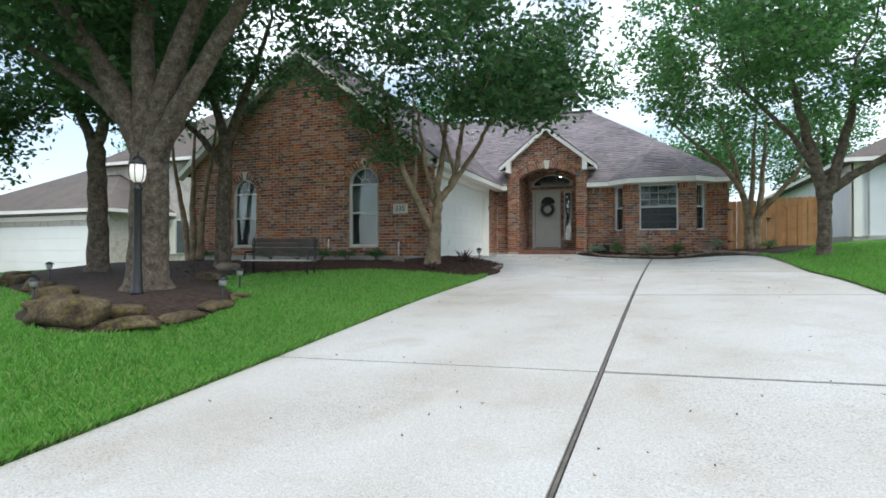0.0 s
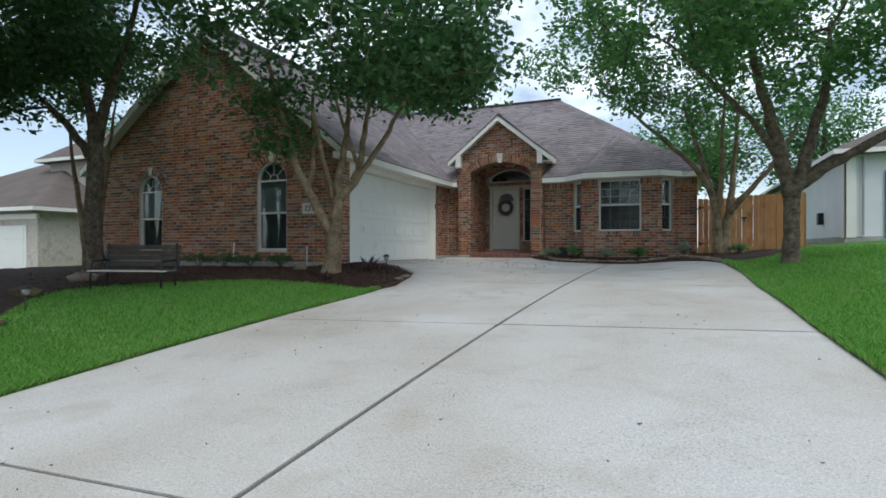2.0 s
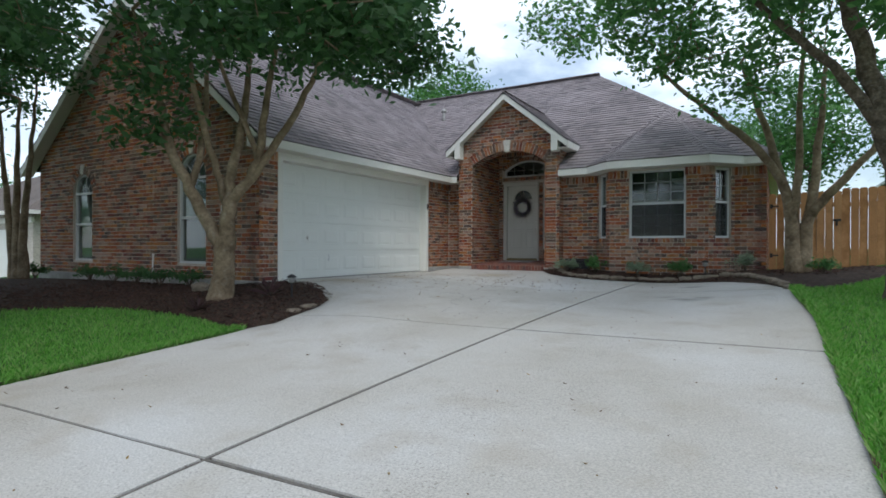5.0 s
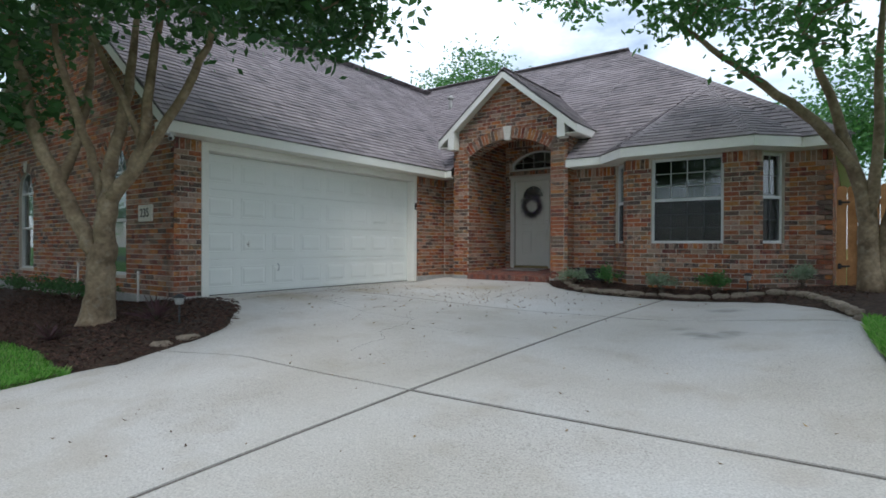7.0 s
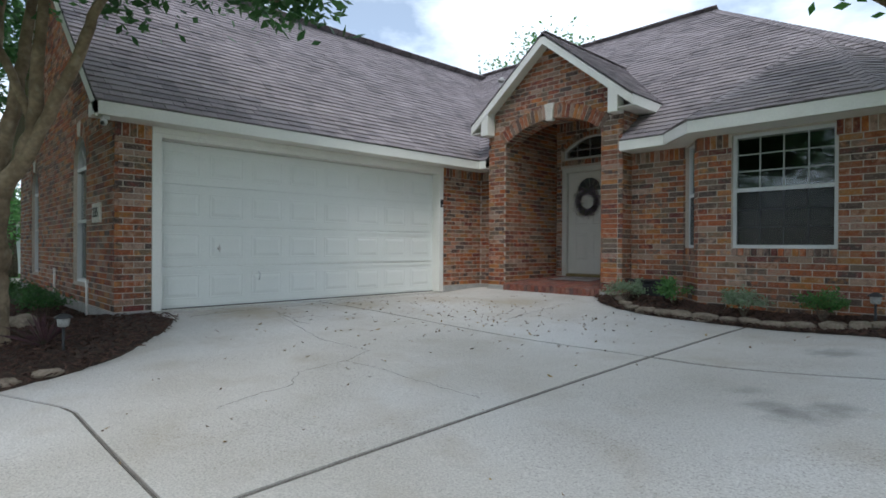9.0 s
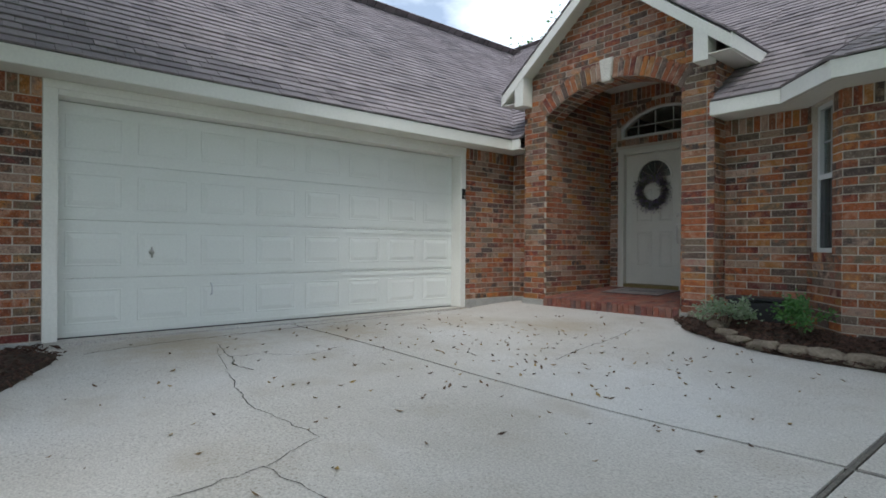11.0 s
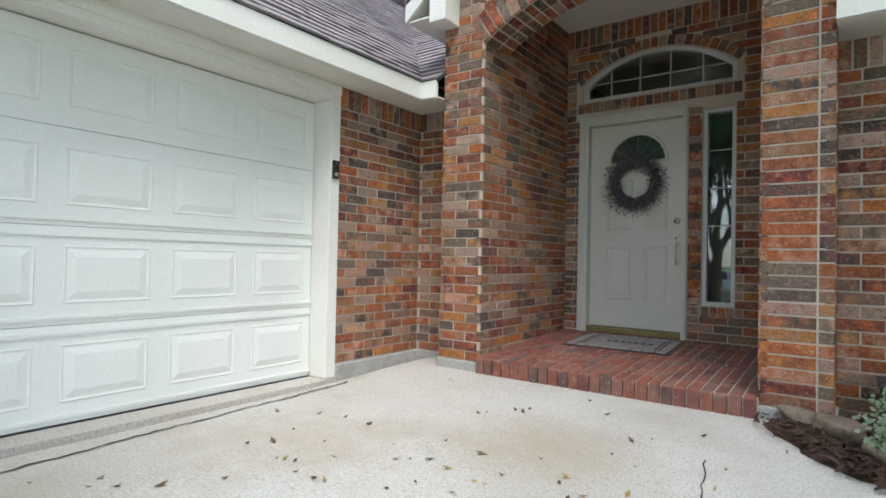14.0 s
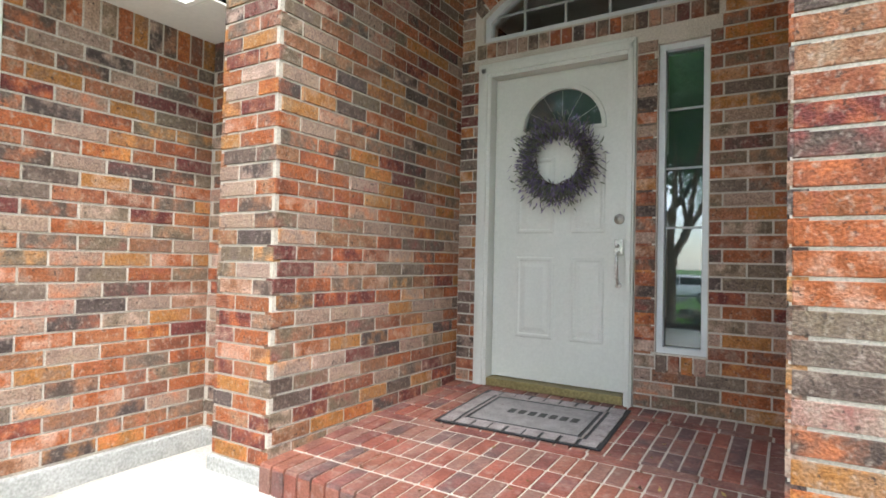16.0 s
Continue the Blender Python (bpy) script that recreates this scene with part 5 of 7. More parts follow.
hall = empty("recessed_lamp", -2.88, 23.1, 4.5, "lit recessed ceiling lamp in the entry hall", "lamp")
M_LIT = bpy.data.materials.new("lit_diffuser")
M_LIT.use_nodes = True
M_LIT.node_tree.nodes["Principled BSDF"].inputs["Emission Color"].default_value = (1, .95, .88, 1)
M_LIT.node_tree.nodes["Principled BSDF"].inputs["Emission Strength"].default_value = 45.0
bm = bmesh.new()
lathe(bm, [(.085, 0), (.085, .008), (.075, .012)], 20, -2.88, 23.1, 4.532)
part("trim_ring", bm, M_FRAME, hall, "white trim ring", True)
bm = bmesh.new()
lathe(bm, [(.06, 0), (.068, .012)], 20, -2.88, 23.1, 4.524)
part("diffuser", bm, M_LIT, hall, "glowing diffuser", True)


def disc_y(bm, cx, y, cz, prof, sides=18):
    """A turned knob on a wall: profile of (radius, distance out of the wall)."""
    rings = [[bm.verts.new((cx + r * math.cos(2 * math.pi * k / sides), y - d, cz + r * math.sin(2 * math.pi * k / sides))) for k in range(sides)] for r, d in prof]
    for r0, r1 in zip(rings, rings[1:]):
        for k in range(sides):
            bm.faces.new((r0[k], r0[(k + 1) % sides], r1[(k + 1) % sides], r1[k]))
    bm.faces.new(rings[-1])
    return bm


def front_door():
    d = empty("door_front", (DR0 + DR1) / 2, DWY, 1.52, "cream panelled front door with a half-round light", "door", kind="structure")
    yf = DWY + 0.06
    c = 0.105
    a, b, z0, z1 = DR0 + c, DR1 - c * 0.5, 1.575, DRT - c
    bm = bmesh.new()
    for (p, q, s, t) in ((DR0, a - 0.004, 1.50, DRT), (b + 0.004, DR1, 1.50, DRT), (a - 0.004, b + 0.004, z1 + 0.004, DRT)):
        box(bm, p, q, DWY - 0.028, DWY + 0.14, s, t, 0.006)
    box(bm, DR0 + 0.025, a - 0.03, DWY - 0.04, DWY, 1.50, DRT - 0.03, 0.005)
    box(bm, b + 0.015, DR1 - 0.012, DWY - 0.04, DWY, 1.50, DRT - 0.03, 0.005)
    box(bm, DR0 + 0.025, DR1 - 0.012, DWY - 0.04, DWY, z1 + 0.03, DRT - 0.025, 0.005)
    part("door_frame", bm, M_DOOR, d, "cream moulded casing")
    # leaf with a half-round opening
    cx, cz, r = -3.085, 3.265, 0.285
    leaf_open = [(cx - r, cx + r, cz, arc(cx - r, cx + r, cz, r - 0.001))]
    leaf = wall_solid("leaf", Y * yf, X, -Y, a, b, flat(z0), flat(z1), 0.045, leaf_open, mat=M_DOOR, parent=d)
    bm = bmesh.new()
    N = 22
    ring = []
    for k in range(N + 1):
        t = math.pi * k / N
        ring.append([bm.verts.new((cx + rr * math.cos(t), y, cz + rr * math.sin(t))) for rr, y in ((r + .018, yf), (r + 0.014, yf - .013), (r - 0.012, yf - .013), (r - 0.016, yf + .01))])
    for r0, r1 in zip(ring, ring[1:]):
        for i in range(3):
            bm.faces.new((r0[i], r0[i + 1], r1[i + 1], r1[i]))
    box(bm, cx - r - 0.015, cx + r + 0.015, yf - 0.013, yf + 0.01, cz - 0.018, cz + 0.008, 0.003)
    bmesh.ops.recalc_face_normals(bm, faces=bm.faces[:])
    part("light_frame", bm, M_DOOR, leaf)
    bm = bmesh.new()
    bm.faces.new([bm.verts.new((cx + r * math.cos(math.pi * k / N), yf + 0.015, cz + r * math.sin(math.pi * k / N))) for k in range(N + 1)])
    part("pane", bm, M_DOORGLASS, leaf, "half-round glass")
    # sheet added behind the clear glass, its colour standing for the dark inside
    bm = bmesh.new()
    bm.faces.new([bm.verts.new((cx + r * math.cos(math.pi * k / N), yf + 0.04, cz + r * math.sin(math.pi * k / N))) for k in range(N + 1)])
    part("dark_backing", bm, M_WINDOWDARK, leaf, "added dark sheet for the darkness behind the clear glass")
    bm = bmesh.new()
    for k in (1, 2, 3, 4, 5):
        t = math.pi * k / 6
        tube(bm, [(cx + .07 * math.cos(t), yf + .012, cz + .07 * math.sin(t)), (cx + r * math.cos(t), yf + .012, cz + r * math.sin(t))], [0.0018] * 2, 5)
    part("came", bm, M_CHROME, leaf, "thin metal bars in the glass")
    for p, q, s, t in ((-3.395, -3.125, 1.86, 2.41), (-3.005, -2.785, 1.86, 2.41), (-3.395, -3.125, 2.57, 3.08), (-3.005, -2.785, 2.57, 3.08)):
        bm = bmesh.new()
        loops = []
        for ins, dep in ((0, 0.0), (0.008, 0.007), (0.022, 0.007), (0.030, 0.001), (0.045, 0.002), (0.07, 0.008)):
            loops.append([bm.verts.new((x, yf - dep, z)) for x, z in ((p + ins, s + ins), (q - ins, s + ins), (q - ins, t - ins), (p + ins, t - ins))])
        for l0, l1 in zip(loops, loops[1:]):
            for i in range(4):
                bm.faces.new((l0[i], l0[(i + 1) % 4], l1[(i + 1) % 4], l1[i]))
        bm.faces.new(loops[-1])
        part("panel", bm, M_DOOR, leaf)
    boxes("threshold", [(a, b, DWY - 0.03, DWY + 0.14, 1.515, 1.568)], M_BRASS, d, "worn brass threshold", 0.006)
    bm = bmesh.new()
    disc_y(bm, -2.695, yf, 2.655, [(0.032, 0), (0.032, 0.012), (0.022, 0.018), (0.016, 0.019), (0.014, 0.028)])
    part("deadbolt", bm, M_CHROME, leaf, "round nickel deadbolt", True)
    bm = bmesh.new()
    box(bm, -2.722, -2.668, yf - 0.012, yf, 2.43, 2.53, 0.005)
    disc_y(bm, -2.695, yf, 2.24, [(0.02, 0), (0.02, 0.01), (0.012, 0.014)])
    tube(bm, [(-2.695, yf - 0.01, 2.45), (-2.695, yf - 0.05, 2.43), (-2.695, yf - 0.058, 2.36), (-2.695, yf - 0.045, 2.28), (-2.695, yf - 0.01, 2.24)], [0.008, 0.010, 0.011, 0.010, 0.008], 8)
    tube(bm, [(-2.695, yf - 0.012, 2.485), (-2.695, yf - 0.04, 2.49), (-2.695, yf - 0.052, 2.48)], [0.008, 0.010, 0.012], 8)
    part("handle", bm, M_CHROME, leaf, "nickel grip handle", True)


front_door()


def transom_and_sidelight():
    o = Y * DWY
    w = empty("window_sidelight", (SL0 + SL1) / 2, DWY, SLB, "narrow white sidelight beside the front door", "window", kind="structure")
    t = 0.035
    part("window_frame", bars(o, X, -Y, [(SL0, SL0 + t, SLB, SLT), (SL1 - t, SL1, SLB, SLT), (SL0 + t, SL1 - t, SLB, SLB + t), (SL0 + t, SL1 - t, SLT - t, SLT)], 0.06, -0.09), M_FRAME, w, "white frame")
    zs = [SLB + t + (SLT - SLB - 2 * t) * k / 5 for k in range(6)]
    part("muntin", bars(o, X, -Y, [(SL0 + t, SL1 - t, z - 0.006, z + 0.006) for z in zs[2:5:1]], 0.012, -0.075), M_MUNTIN, w, "thin grey bars")
    pn = part("pane", bars(o, X, -Y, [(SL0 + t, SL1 - t, SLB + t, SLT - t)], 0.004, -0.075), M_DOORGLASS, w, "reflective glass")
    pn.visible_shadow = False
    # added sheet: indoor darkness behind the sidelight, put into its colour
    part("shade", bars(o, X, -Y, [(SL0 + t, SL1 - t, SLB + t, SLT - t)], 0.01, -0.16), M_WINDOWDARK, w, "added dark sheet standing for the darkness indoors")
    w = empty("window_transom", (FN0 + FN1) / 2, DWY, FNB, "arched white transom window over the door", "window", kind="structure")
    bm = bmesh.new()
    N = 24
    f = arc(FN0, FN1, FNS, 0.27)
    ring = []
    for k in range(N + 1):
        x = FN0 + (FN1 - FN0) * k / N
        xi = FN0 + .04 + (FN1 - FN0 - .08) * k / N
        ring.append([bm.verts.new(v) for v in ((x, DWY + .03, f(x)), (xi, DWY + .03, f(x) - .03), (xi, DWY + .09, f(x) - .03), (x, DWY + .09, f(x)))])
    for r0, r1 in zip(ring, ring[1:]):
        for i in range(4):
            bm.faces.new((r0[i], r0[(i + 1) % 4], r1[(i + 1) % 4], r1[i]))
    bmesh.ops.recalc_face_normals(bm, faces=bm.faces[:])
    box(bm, FN0, FN1, DWY + .03, DWY + .09, FNB, FNB + .04)
    box(bm, FN0, FN0 + .04, DWY + .03, DWY + .09, FNB + .04, FNS)
    box(bm, FN1 - .04, FN1, DWY + .03, DWY + .09, FNB + .04, FNS)
    part("window_frame", bm, M_FRAME, w, "white arched frame")
    bm = bmesh.new()
    for k in range(1, 5):
        x = FN0 + (FN1 - FN0) * k / 5
        box(bm, x - .007, x + .007, DWY + .045, DWY + .06, FNB + .04, f(x) - .04)
    box(bm, FN0 + .04, FN1 - .04, DWY + .045, DWY + .06, FNS + .0, FNS + .014)
    part("muntin", bm, M_MUNTIN, w, "thin grey bars")
    bm = bmesh.new()
    vs = [bm.verts.new((FN0 + .02, DWY + .065, FNB + .02)), bm.verts.new((FN1 - .02, DWY + .065, FNB + .02))]
    vs += [bm.verts.new((x, DWY + .065, f(x) - .02)) for x in [FN1 - .02 - (FN1 - FN0 - .04) * k / N for k in range(N + 1)]]
    bm.faces.new(vs)
    pn = part("pane", bm, M_DOORGLASS, w, "reflective glass")
    pn.visible_shadow = False


transom_and_sidelight()


def wreath():
    cx, cy, cz = -3.085, DWY + 0.02, 3.045
    w = empty("wreath", cx, cy, cz, "grey-purple twig and lavender wreath on the front door", "wreath")
    bm = bmesh.new()
    for s in range(26):
        ph = random.uniform(0, 6.28)
        r = 0.185 + random.uniform(-.035, .035)
        tube(bm, [(cx + (r + random.uniform(-.012, .012)) * math.cos(ph + k * 0.25), cy + random.uniform(-.045, .01), cz + (r + random.uniform(-.012, .012)) * math.sin(ph + k * 0.25)) for k in range(9)], [0.004] * 9, 4)
    part("twig_ring", bm, material("twig", [(0.06, 0.045, 0.04), (0.12, 0.09, 0.075)], 20, 0.9, 0.2), w, "dark twisted twigs")["kind"] = "stuff"
    for nm, mt, cnt, size in (("leaves", leaf_material("wreath_leaf", [(0.08, 0.09, 0.065), (0.14, 0.145, 0.11), (0.19, 0.19, 0.16)]), 1300, 0.022), ("lavender", leaf_material("lavender", [(0.11, 0.075, 0.17), (0.17, 0.13, 0.24), (0.25, 0.21, 0.29)]), 1300, 0.018)):
        v, f = [], []
        for k in range(cnt):
            t = random.uniform(0, 6.283)
            r = 0.195 + random.gauss(0.0, 0.028)
            if random.random() < 0.14:
                r += random.uniform(0.02, 0.10)
            p = Vector((cx + r * math.cos(t), cy - abs(random.gauss(0.03, 0.025)), cz + r * math.sin(t) - (0.03 if random.random() < .2 else 0)))
            d = Vector((math.cos(t + random.uniform(-1, 1)), random.uniform(-.7, .2), math.sin(t + random.uniform(-1, 1)))).normalized()
            sd = d.orthogonal().normalized() * size * 0.28
            i = len(v)
            v += [p, p + d * size + sd, p + d * size * 2.2, p + d * size - sd]
            f.append((i, i + 1, i + 2, i + 3))
        tagged(obj(nm, v, f, mt, w), kind="stuff")


wreath()


def doormat():
    m = empty("doormat", -2.98, 20.62, pz(20.6), "grey and black patterned doormat", "doormat")
    x0, x1, y0, y1 = -3.47, -2.55, 20.32, 21.02
    rot = Matrix.Translation((-2.98, 20.62, 0)) @ pose(0, 0, 0, 0, 0, 2) @ Matrix.Translation((2.98, -20.62, 0))
    sl = (PF1 - PF0) / (DWY - 19.4)

    def slab(name, lst, mat, h0, h1, label=""):
        bm = bmesh.new()
        for p, q, s, t in lst:
            box(bm, p, q, s, t, h0, h1)
        for v in bm.verts:
            v.co = rot @ v.co
            v.co.z += pz(v.co.y)
        return part(name, bm, mat, m, label)
    slab("backing", [(x0, x1, y0, y1)], M_PLASTIC, 0.003, 0.010, "black rubber backing")
    tiles = []
    for ring, (ix, iy, n, k) in enumerate(((0.02, 0.02, 9, 6), (0.115, 0.10, 6, 3))):
        a, b, c, d = x0 + ix, x1 - ix, y0 + iy, y1 - iy
        th = 0.075
        w = (b - a) / n
        for i in range(n):
            j = random.uniform(.004, .02)
            tiles += [(a + i * w + .006, a + (i + 1) * w - j, c, c + th), (a + i * w + j, a + (i + 1) * w - .006, d - th, d)] if ring == 0 else []
        h = (d - c - 2 * th) / k
        for i in range(k):
            tiles += [(a, a + th, c + th + i * h + .008, c + th + (i + 1) * h - .004), (b - th, b, c + th + i * h + .004, c + th + (i + 1) * h - .008)] if ring == 0 else []
        if ring == 1:
            tiles += [(a, b, c, c + .012), (a, b, d - .012, d), (a, a + .012, c, d), (b - .012, b, c, d)]
    slab("stone_pattern", tiles, material("mat_pattern", [(0.22, 0.19, 0.185), (0.34, 0.30, 0.29)], 12, 0.95, 0.4, 150), 0.010, 0.014, "pale stone pattern")
    slab("centre_field", [(x0 + .15, x1 - .15, y0 + .14, y1 - .14)], material("mat_field", [(0.20, 0.185, 0.18), (0.27, 0.25, 0.245)], 12, 0.95, 0.4, 150), 0.010, 0.013)
    bars_ = [(-3.17 + k * 0.062, -3.17 + k * 0.062 + 0.04, 20.635, 20.705) for k in range(7)]
    slab("lettering", bars_, M_INK, 0.013, 0.0145, "dark lettering bars")


doormat()


def number_plate():
    p = empty("house_number", -5.55, FY - 0.02, 2.54, "cast-stone house number plaque on the brick wall", "house number")
    boxes("plaque", [(-5.76, -5.34, FY - 0.035, FY - 0.002, 2.41, 2.67)], M_STONEWHITE, p, "", 0.008)
    cu = bpy.data.curves.new("digits", "FONT")
    cu.body, cu.size, cu.extrude, cu.align_x, cu.align_y = "235", 0.19, 0.003, "CENTER", "CENTER"
    tmp = new("digits_curve", cu)
    bpy.context.view_layer.update()
    me = bpy.data.meshes.new_from_object(tmp.evaluated_get(bpy.context.evaluated_depsgraph_get()))
    bpy.data.objects.remove(tmp)
    me.materials.clear()
    me.materials.append(M_INK)
    ob = new("digits", me)
    ob.parent = p
    ob.matrix_parent_inverse = p.matrix_basis.inverted()
    ob.matrix_basis = pose(-5.55, FY - 0.039, 2.54, 90, 0, 0)
    ob["label"] = "dark numerals"


number_plate()


# ---- beds, edging, lawn ----
from mathutils.geometry import delaunay_2d_cdt


def smooth_loop(pts, rounds=2):
    for _ in range(rounds):
        out = []
        for (ax, ay), (bx, by) in zip(pts, pts[1:] + pts[:1]):
            out += [(ax * .75 + bx * .25, ay * .75 + by * .25), (ax * .25 + bx * .75, ay * .25 + by * .75)]
        pts = out
    return pts


def inside(px, py, poly):
    c = False
    for (ax, ay), (bx, by) in zip(poly, poly[1:] + poly[:1]):
        if (ay > py) != (by > py) and px < (bx - ax) * (py - ay) / (by - ay) + ax:
            c = not c
    return c


def edge_dist(px, py, poly):
    best = 9e9
    for (ax, ay), (bx, by) in zip(poly, poly[1:] + poly[:1]):
        dx, dy = bx - ax, by - ay
        t = max(0, min(1, ((px - ax) * dx + (py - ay) * dy) / (dx * dx + dy * dy + 1e-12)))
        best = min(best, math.hypot(px - ax - t * dx, py - ay - t * dy))
    return best


BEDS = []


def bed_z(x, y):
    for poly, rise in BEDS:
        if inside(x, y, poly):
            return ground_z(x, y) + 0.03 + rise * sstep(0, 0.7, edge_dist(x, y, poly))
    return ground_z(x, y)


def mulch_bed(name, corners, rise, label, chips, focus):
    poly = smooth_loop(corners)
    BEDS.append((poly, rise))
    x0, x1 = min(p[0] for p in poly), max(p[0] for p in poly)
    y0, y1 = min(p[1] for p in poly), max(p[1] for p in poly)
    pts = [Vector(p) for p in poly]
    n = len(pts)
    for x in np.arange(x0, x1, 0.16):
        for y in np.arange(y0, y1, 0.16):
            q = (x + random.uniform(-.05, .05), y + random.uniform(-.05, .05))
            if inside(*q, poly) and edge_dist(*q, poly) > 0.07:
                pts.append(Vector(q))
    v, e, f, *_ = delaunay_2d_cdt(pts, [(k, (k + 1) % n) for k in range(n)], [], 1, 1e-4)
    verts = [(p.x, p.y, bed_z(p.x, p.y) + random.uniform(-.012, .012) if i >= n else ground_z(p.x, p.y) - 0.025) for i, p in enumerate(v)]
    ob = obj(name, verts, [tuple(q) for q in f], M_MULCH, smooth=True)
    tagged(ob, label, "mulch bed", kind="structure")
    cv, cf = [], []
    k = 0
    while k < chips:
        x, y = random.gauss(focus[0], focus[2]), random.gauss(focus[1], focus[3])
        if not inside(x, y, poly):
            k += 0.2
            continue
        k += 1
        L, W = random.uniform(.015, .05), random.uniform(.004, .010)
        m = Matrix.Translation((x, y, bed_z(x, y) + 0.008)) @ pose(0, 0, 0, random.uniform(-35, 35), random.uniform(-35, 35), random.uniform(0, 360))
        i = len(cv)
        cv += [m @ Vector(q) for q in ((-L, -W, 0), (L, -W, 0), (L, W, 0), (-L, W, 0), (0, 0, W * 1.6))]
        cf += [(i, i + 1, i + 4), (i + 1, i + 2, i + 4), (i + 2, i + 3, i + 4), (i + 3, i, i + 4)]
    ch = obj("mulch_chips", cv, cf, M_CHIP)
    tagged(ch, "loose dark bark chips", "mulch", kind="stuff")
    return poly


bed_left = mulch_bed("mulch_bed_garage", [(-2.30, 10.75), (-2.42, 11.9), (-2.60, 12.65), (-3.3, 13.2), (-4.2, 13.7), (-4.75, 13.35), (-12.9, 13.2), (-14.5, 11), (-12.8, 7.6), (-9.6, 5.7), (-7.6, 5.0), (-5.9, 3.5), (-4.5, 3.0), (-4.05, 4.3), (-4.5, 5.8), (-6.3, 7.2), (-7.6, 8.7), (-6.4, 10.1), (-5.0, 10.75), (-3.6, 11.05)], 0.07,
                     "dark mulch bed along the garage wall and round the trees", 9000, (-4.6, 11.6, 2.2, 1.4))
bed_right = mulch_bed("mulch_bed_bay", [(-1.80, 19.5), (-1.78, 19.15), (-1.25, 18.66), (-0.5, 18.38), (0.6, 18.42), (1.9, 18.40), (2.8, 17.5), (3.42, 15.9), (4.3, 16.6), (5.3, 18.3), (5.0, 20.1), (3.0, 20.1), (2.4, 19.85), (-0.5, 19.85), (-1.2, 19.85)], 0.09,
                      "dark mulch bed under the bay window", 6000, (0.6, 18.9, 1.8, 0.5))


def stone(name, x, y, sx, sy, sz, turn, mat, label, seed, sink=0.35, group=""):
    bm = bmesh.new()
    bmesh.ops.create_icosphere(bm, subdivisions=3, radius=1.0)
    off = Vector((seed * 3.1, seed * 1.7, seed))
    for v in bm.verts:
        c = v.co.normalized()
        c = Vector([math.copysign(abs(q) ** 0.72, q) for q in c])
        v.co = c * (1 + 0.30 * noise.noise(c * 1.3 + off) + 0.14 * noise.noise(c * 3.5 + off) + 0.05 * noise.noise(c * 9 + off))
        v.co.x *= sx / 2
        v.co.y *= sy / 2
        v.co.z *= sz / 2
    ob = part(name, bm, mat, None, "", True)
    ob.matrix_basis = pose(x, y, bed_z(x, y) + sz * (0.5 - sink), random.uniform(-4, 4), random.uniform(-4, 4), turn)
    return tagged(ob, label, "stone", group)


def stones():
    # edging along the bed before the bay
    pts = [(-1.62 + 5.0 * i / 400, far_edge(-1.62 + 5.0 * i / 400) + 0.07) for i in range(401)]
    k, run, need = 0, 0.0, 0.1
    for (ax, ay), (bx, by) in zip(pts, pts[1:]):
        if ay < 16.2:
            break
        run += math.hypot(bx - ax, by - ay)
        if run > need:
            w = random.uniform(0.20, 0.33)
            stone("edging_stone", ax, ay, w, 0.16, random.uniform(.07, .12), math.degrees(math.atan2(by - ay, bx - ax)), M_STONE, "rough brown edging stone beside the drive", k, 0.38, "edging stones of the bay bed")
            need = run + w * 0.95
            k += 1
    # low edging on the garage bed
    for k in range(2):
        t = 0.55 + k / 8
        y = 10.5 + 2.3 * t
        x = drive_left(y) - 0.06
        stone("edging_stone", x, y, 0.22, 0.12, 0.07, 80 + random.uniform(-15, 15), M_STONE, "low brown edging stone half buried in mulch", 40 + k, 0.45, "edging stones of the garage bed")
    for k, (x, y, a, b, c, t) in enumerate(((-4.80, 3.50, 0.72, 0.50, 0.34, 15), (-4.32, 3.80, 0.55, 0.32, 0.14, 40), (-4.6, 3.95, 0.5, 0.32, 0.16, 60), (-4.22, 4.4, 0.5, 0.3, 0.13, 80), (-4.38, 5.1, 0.55, 0.3, 0.11, 100), (-4.7, 5.9, 0.5, 0.28, 0.10, 130),
                                            (-5.7, 3.85, 0.4, 0.3, 0.16, 30), (-6.9, 4.75, 0.5, 0.4, 0.2, 40), (-8.4, 5.55, 0.5, 0.35, 0.2, 20), (-10.0, 6.2, 0.6, 0.4, 0.22, 40), (-11.3, 7.0, 0.5, 0.4, 0.2, 20), (-6.9, 7.6, 0.5, 0.3, 0.18, 10), (-5.2, 12.2, 0.3, 0.25, 0.2, 15), (-7.9, 9.2, 0.5, 0.3, 0.2, 60))):
        stone("boulder", x, y, a, b, c, t, M_BOULDER if k < 12 else M_STONE, "large mossy yellow-brown boulder in the bed" if k == 0 else "flat weathered tan stone edging the bed", 70 + k, 0.3, "boulders round the tree bed")


stones()


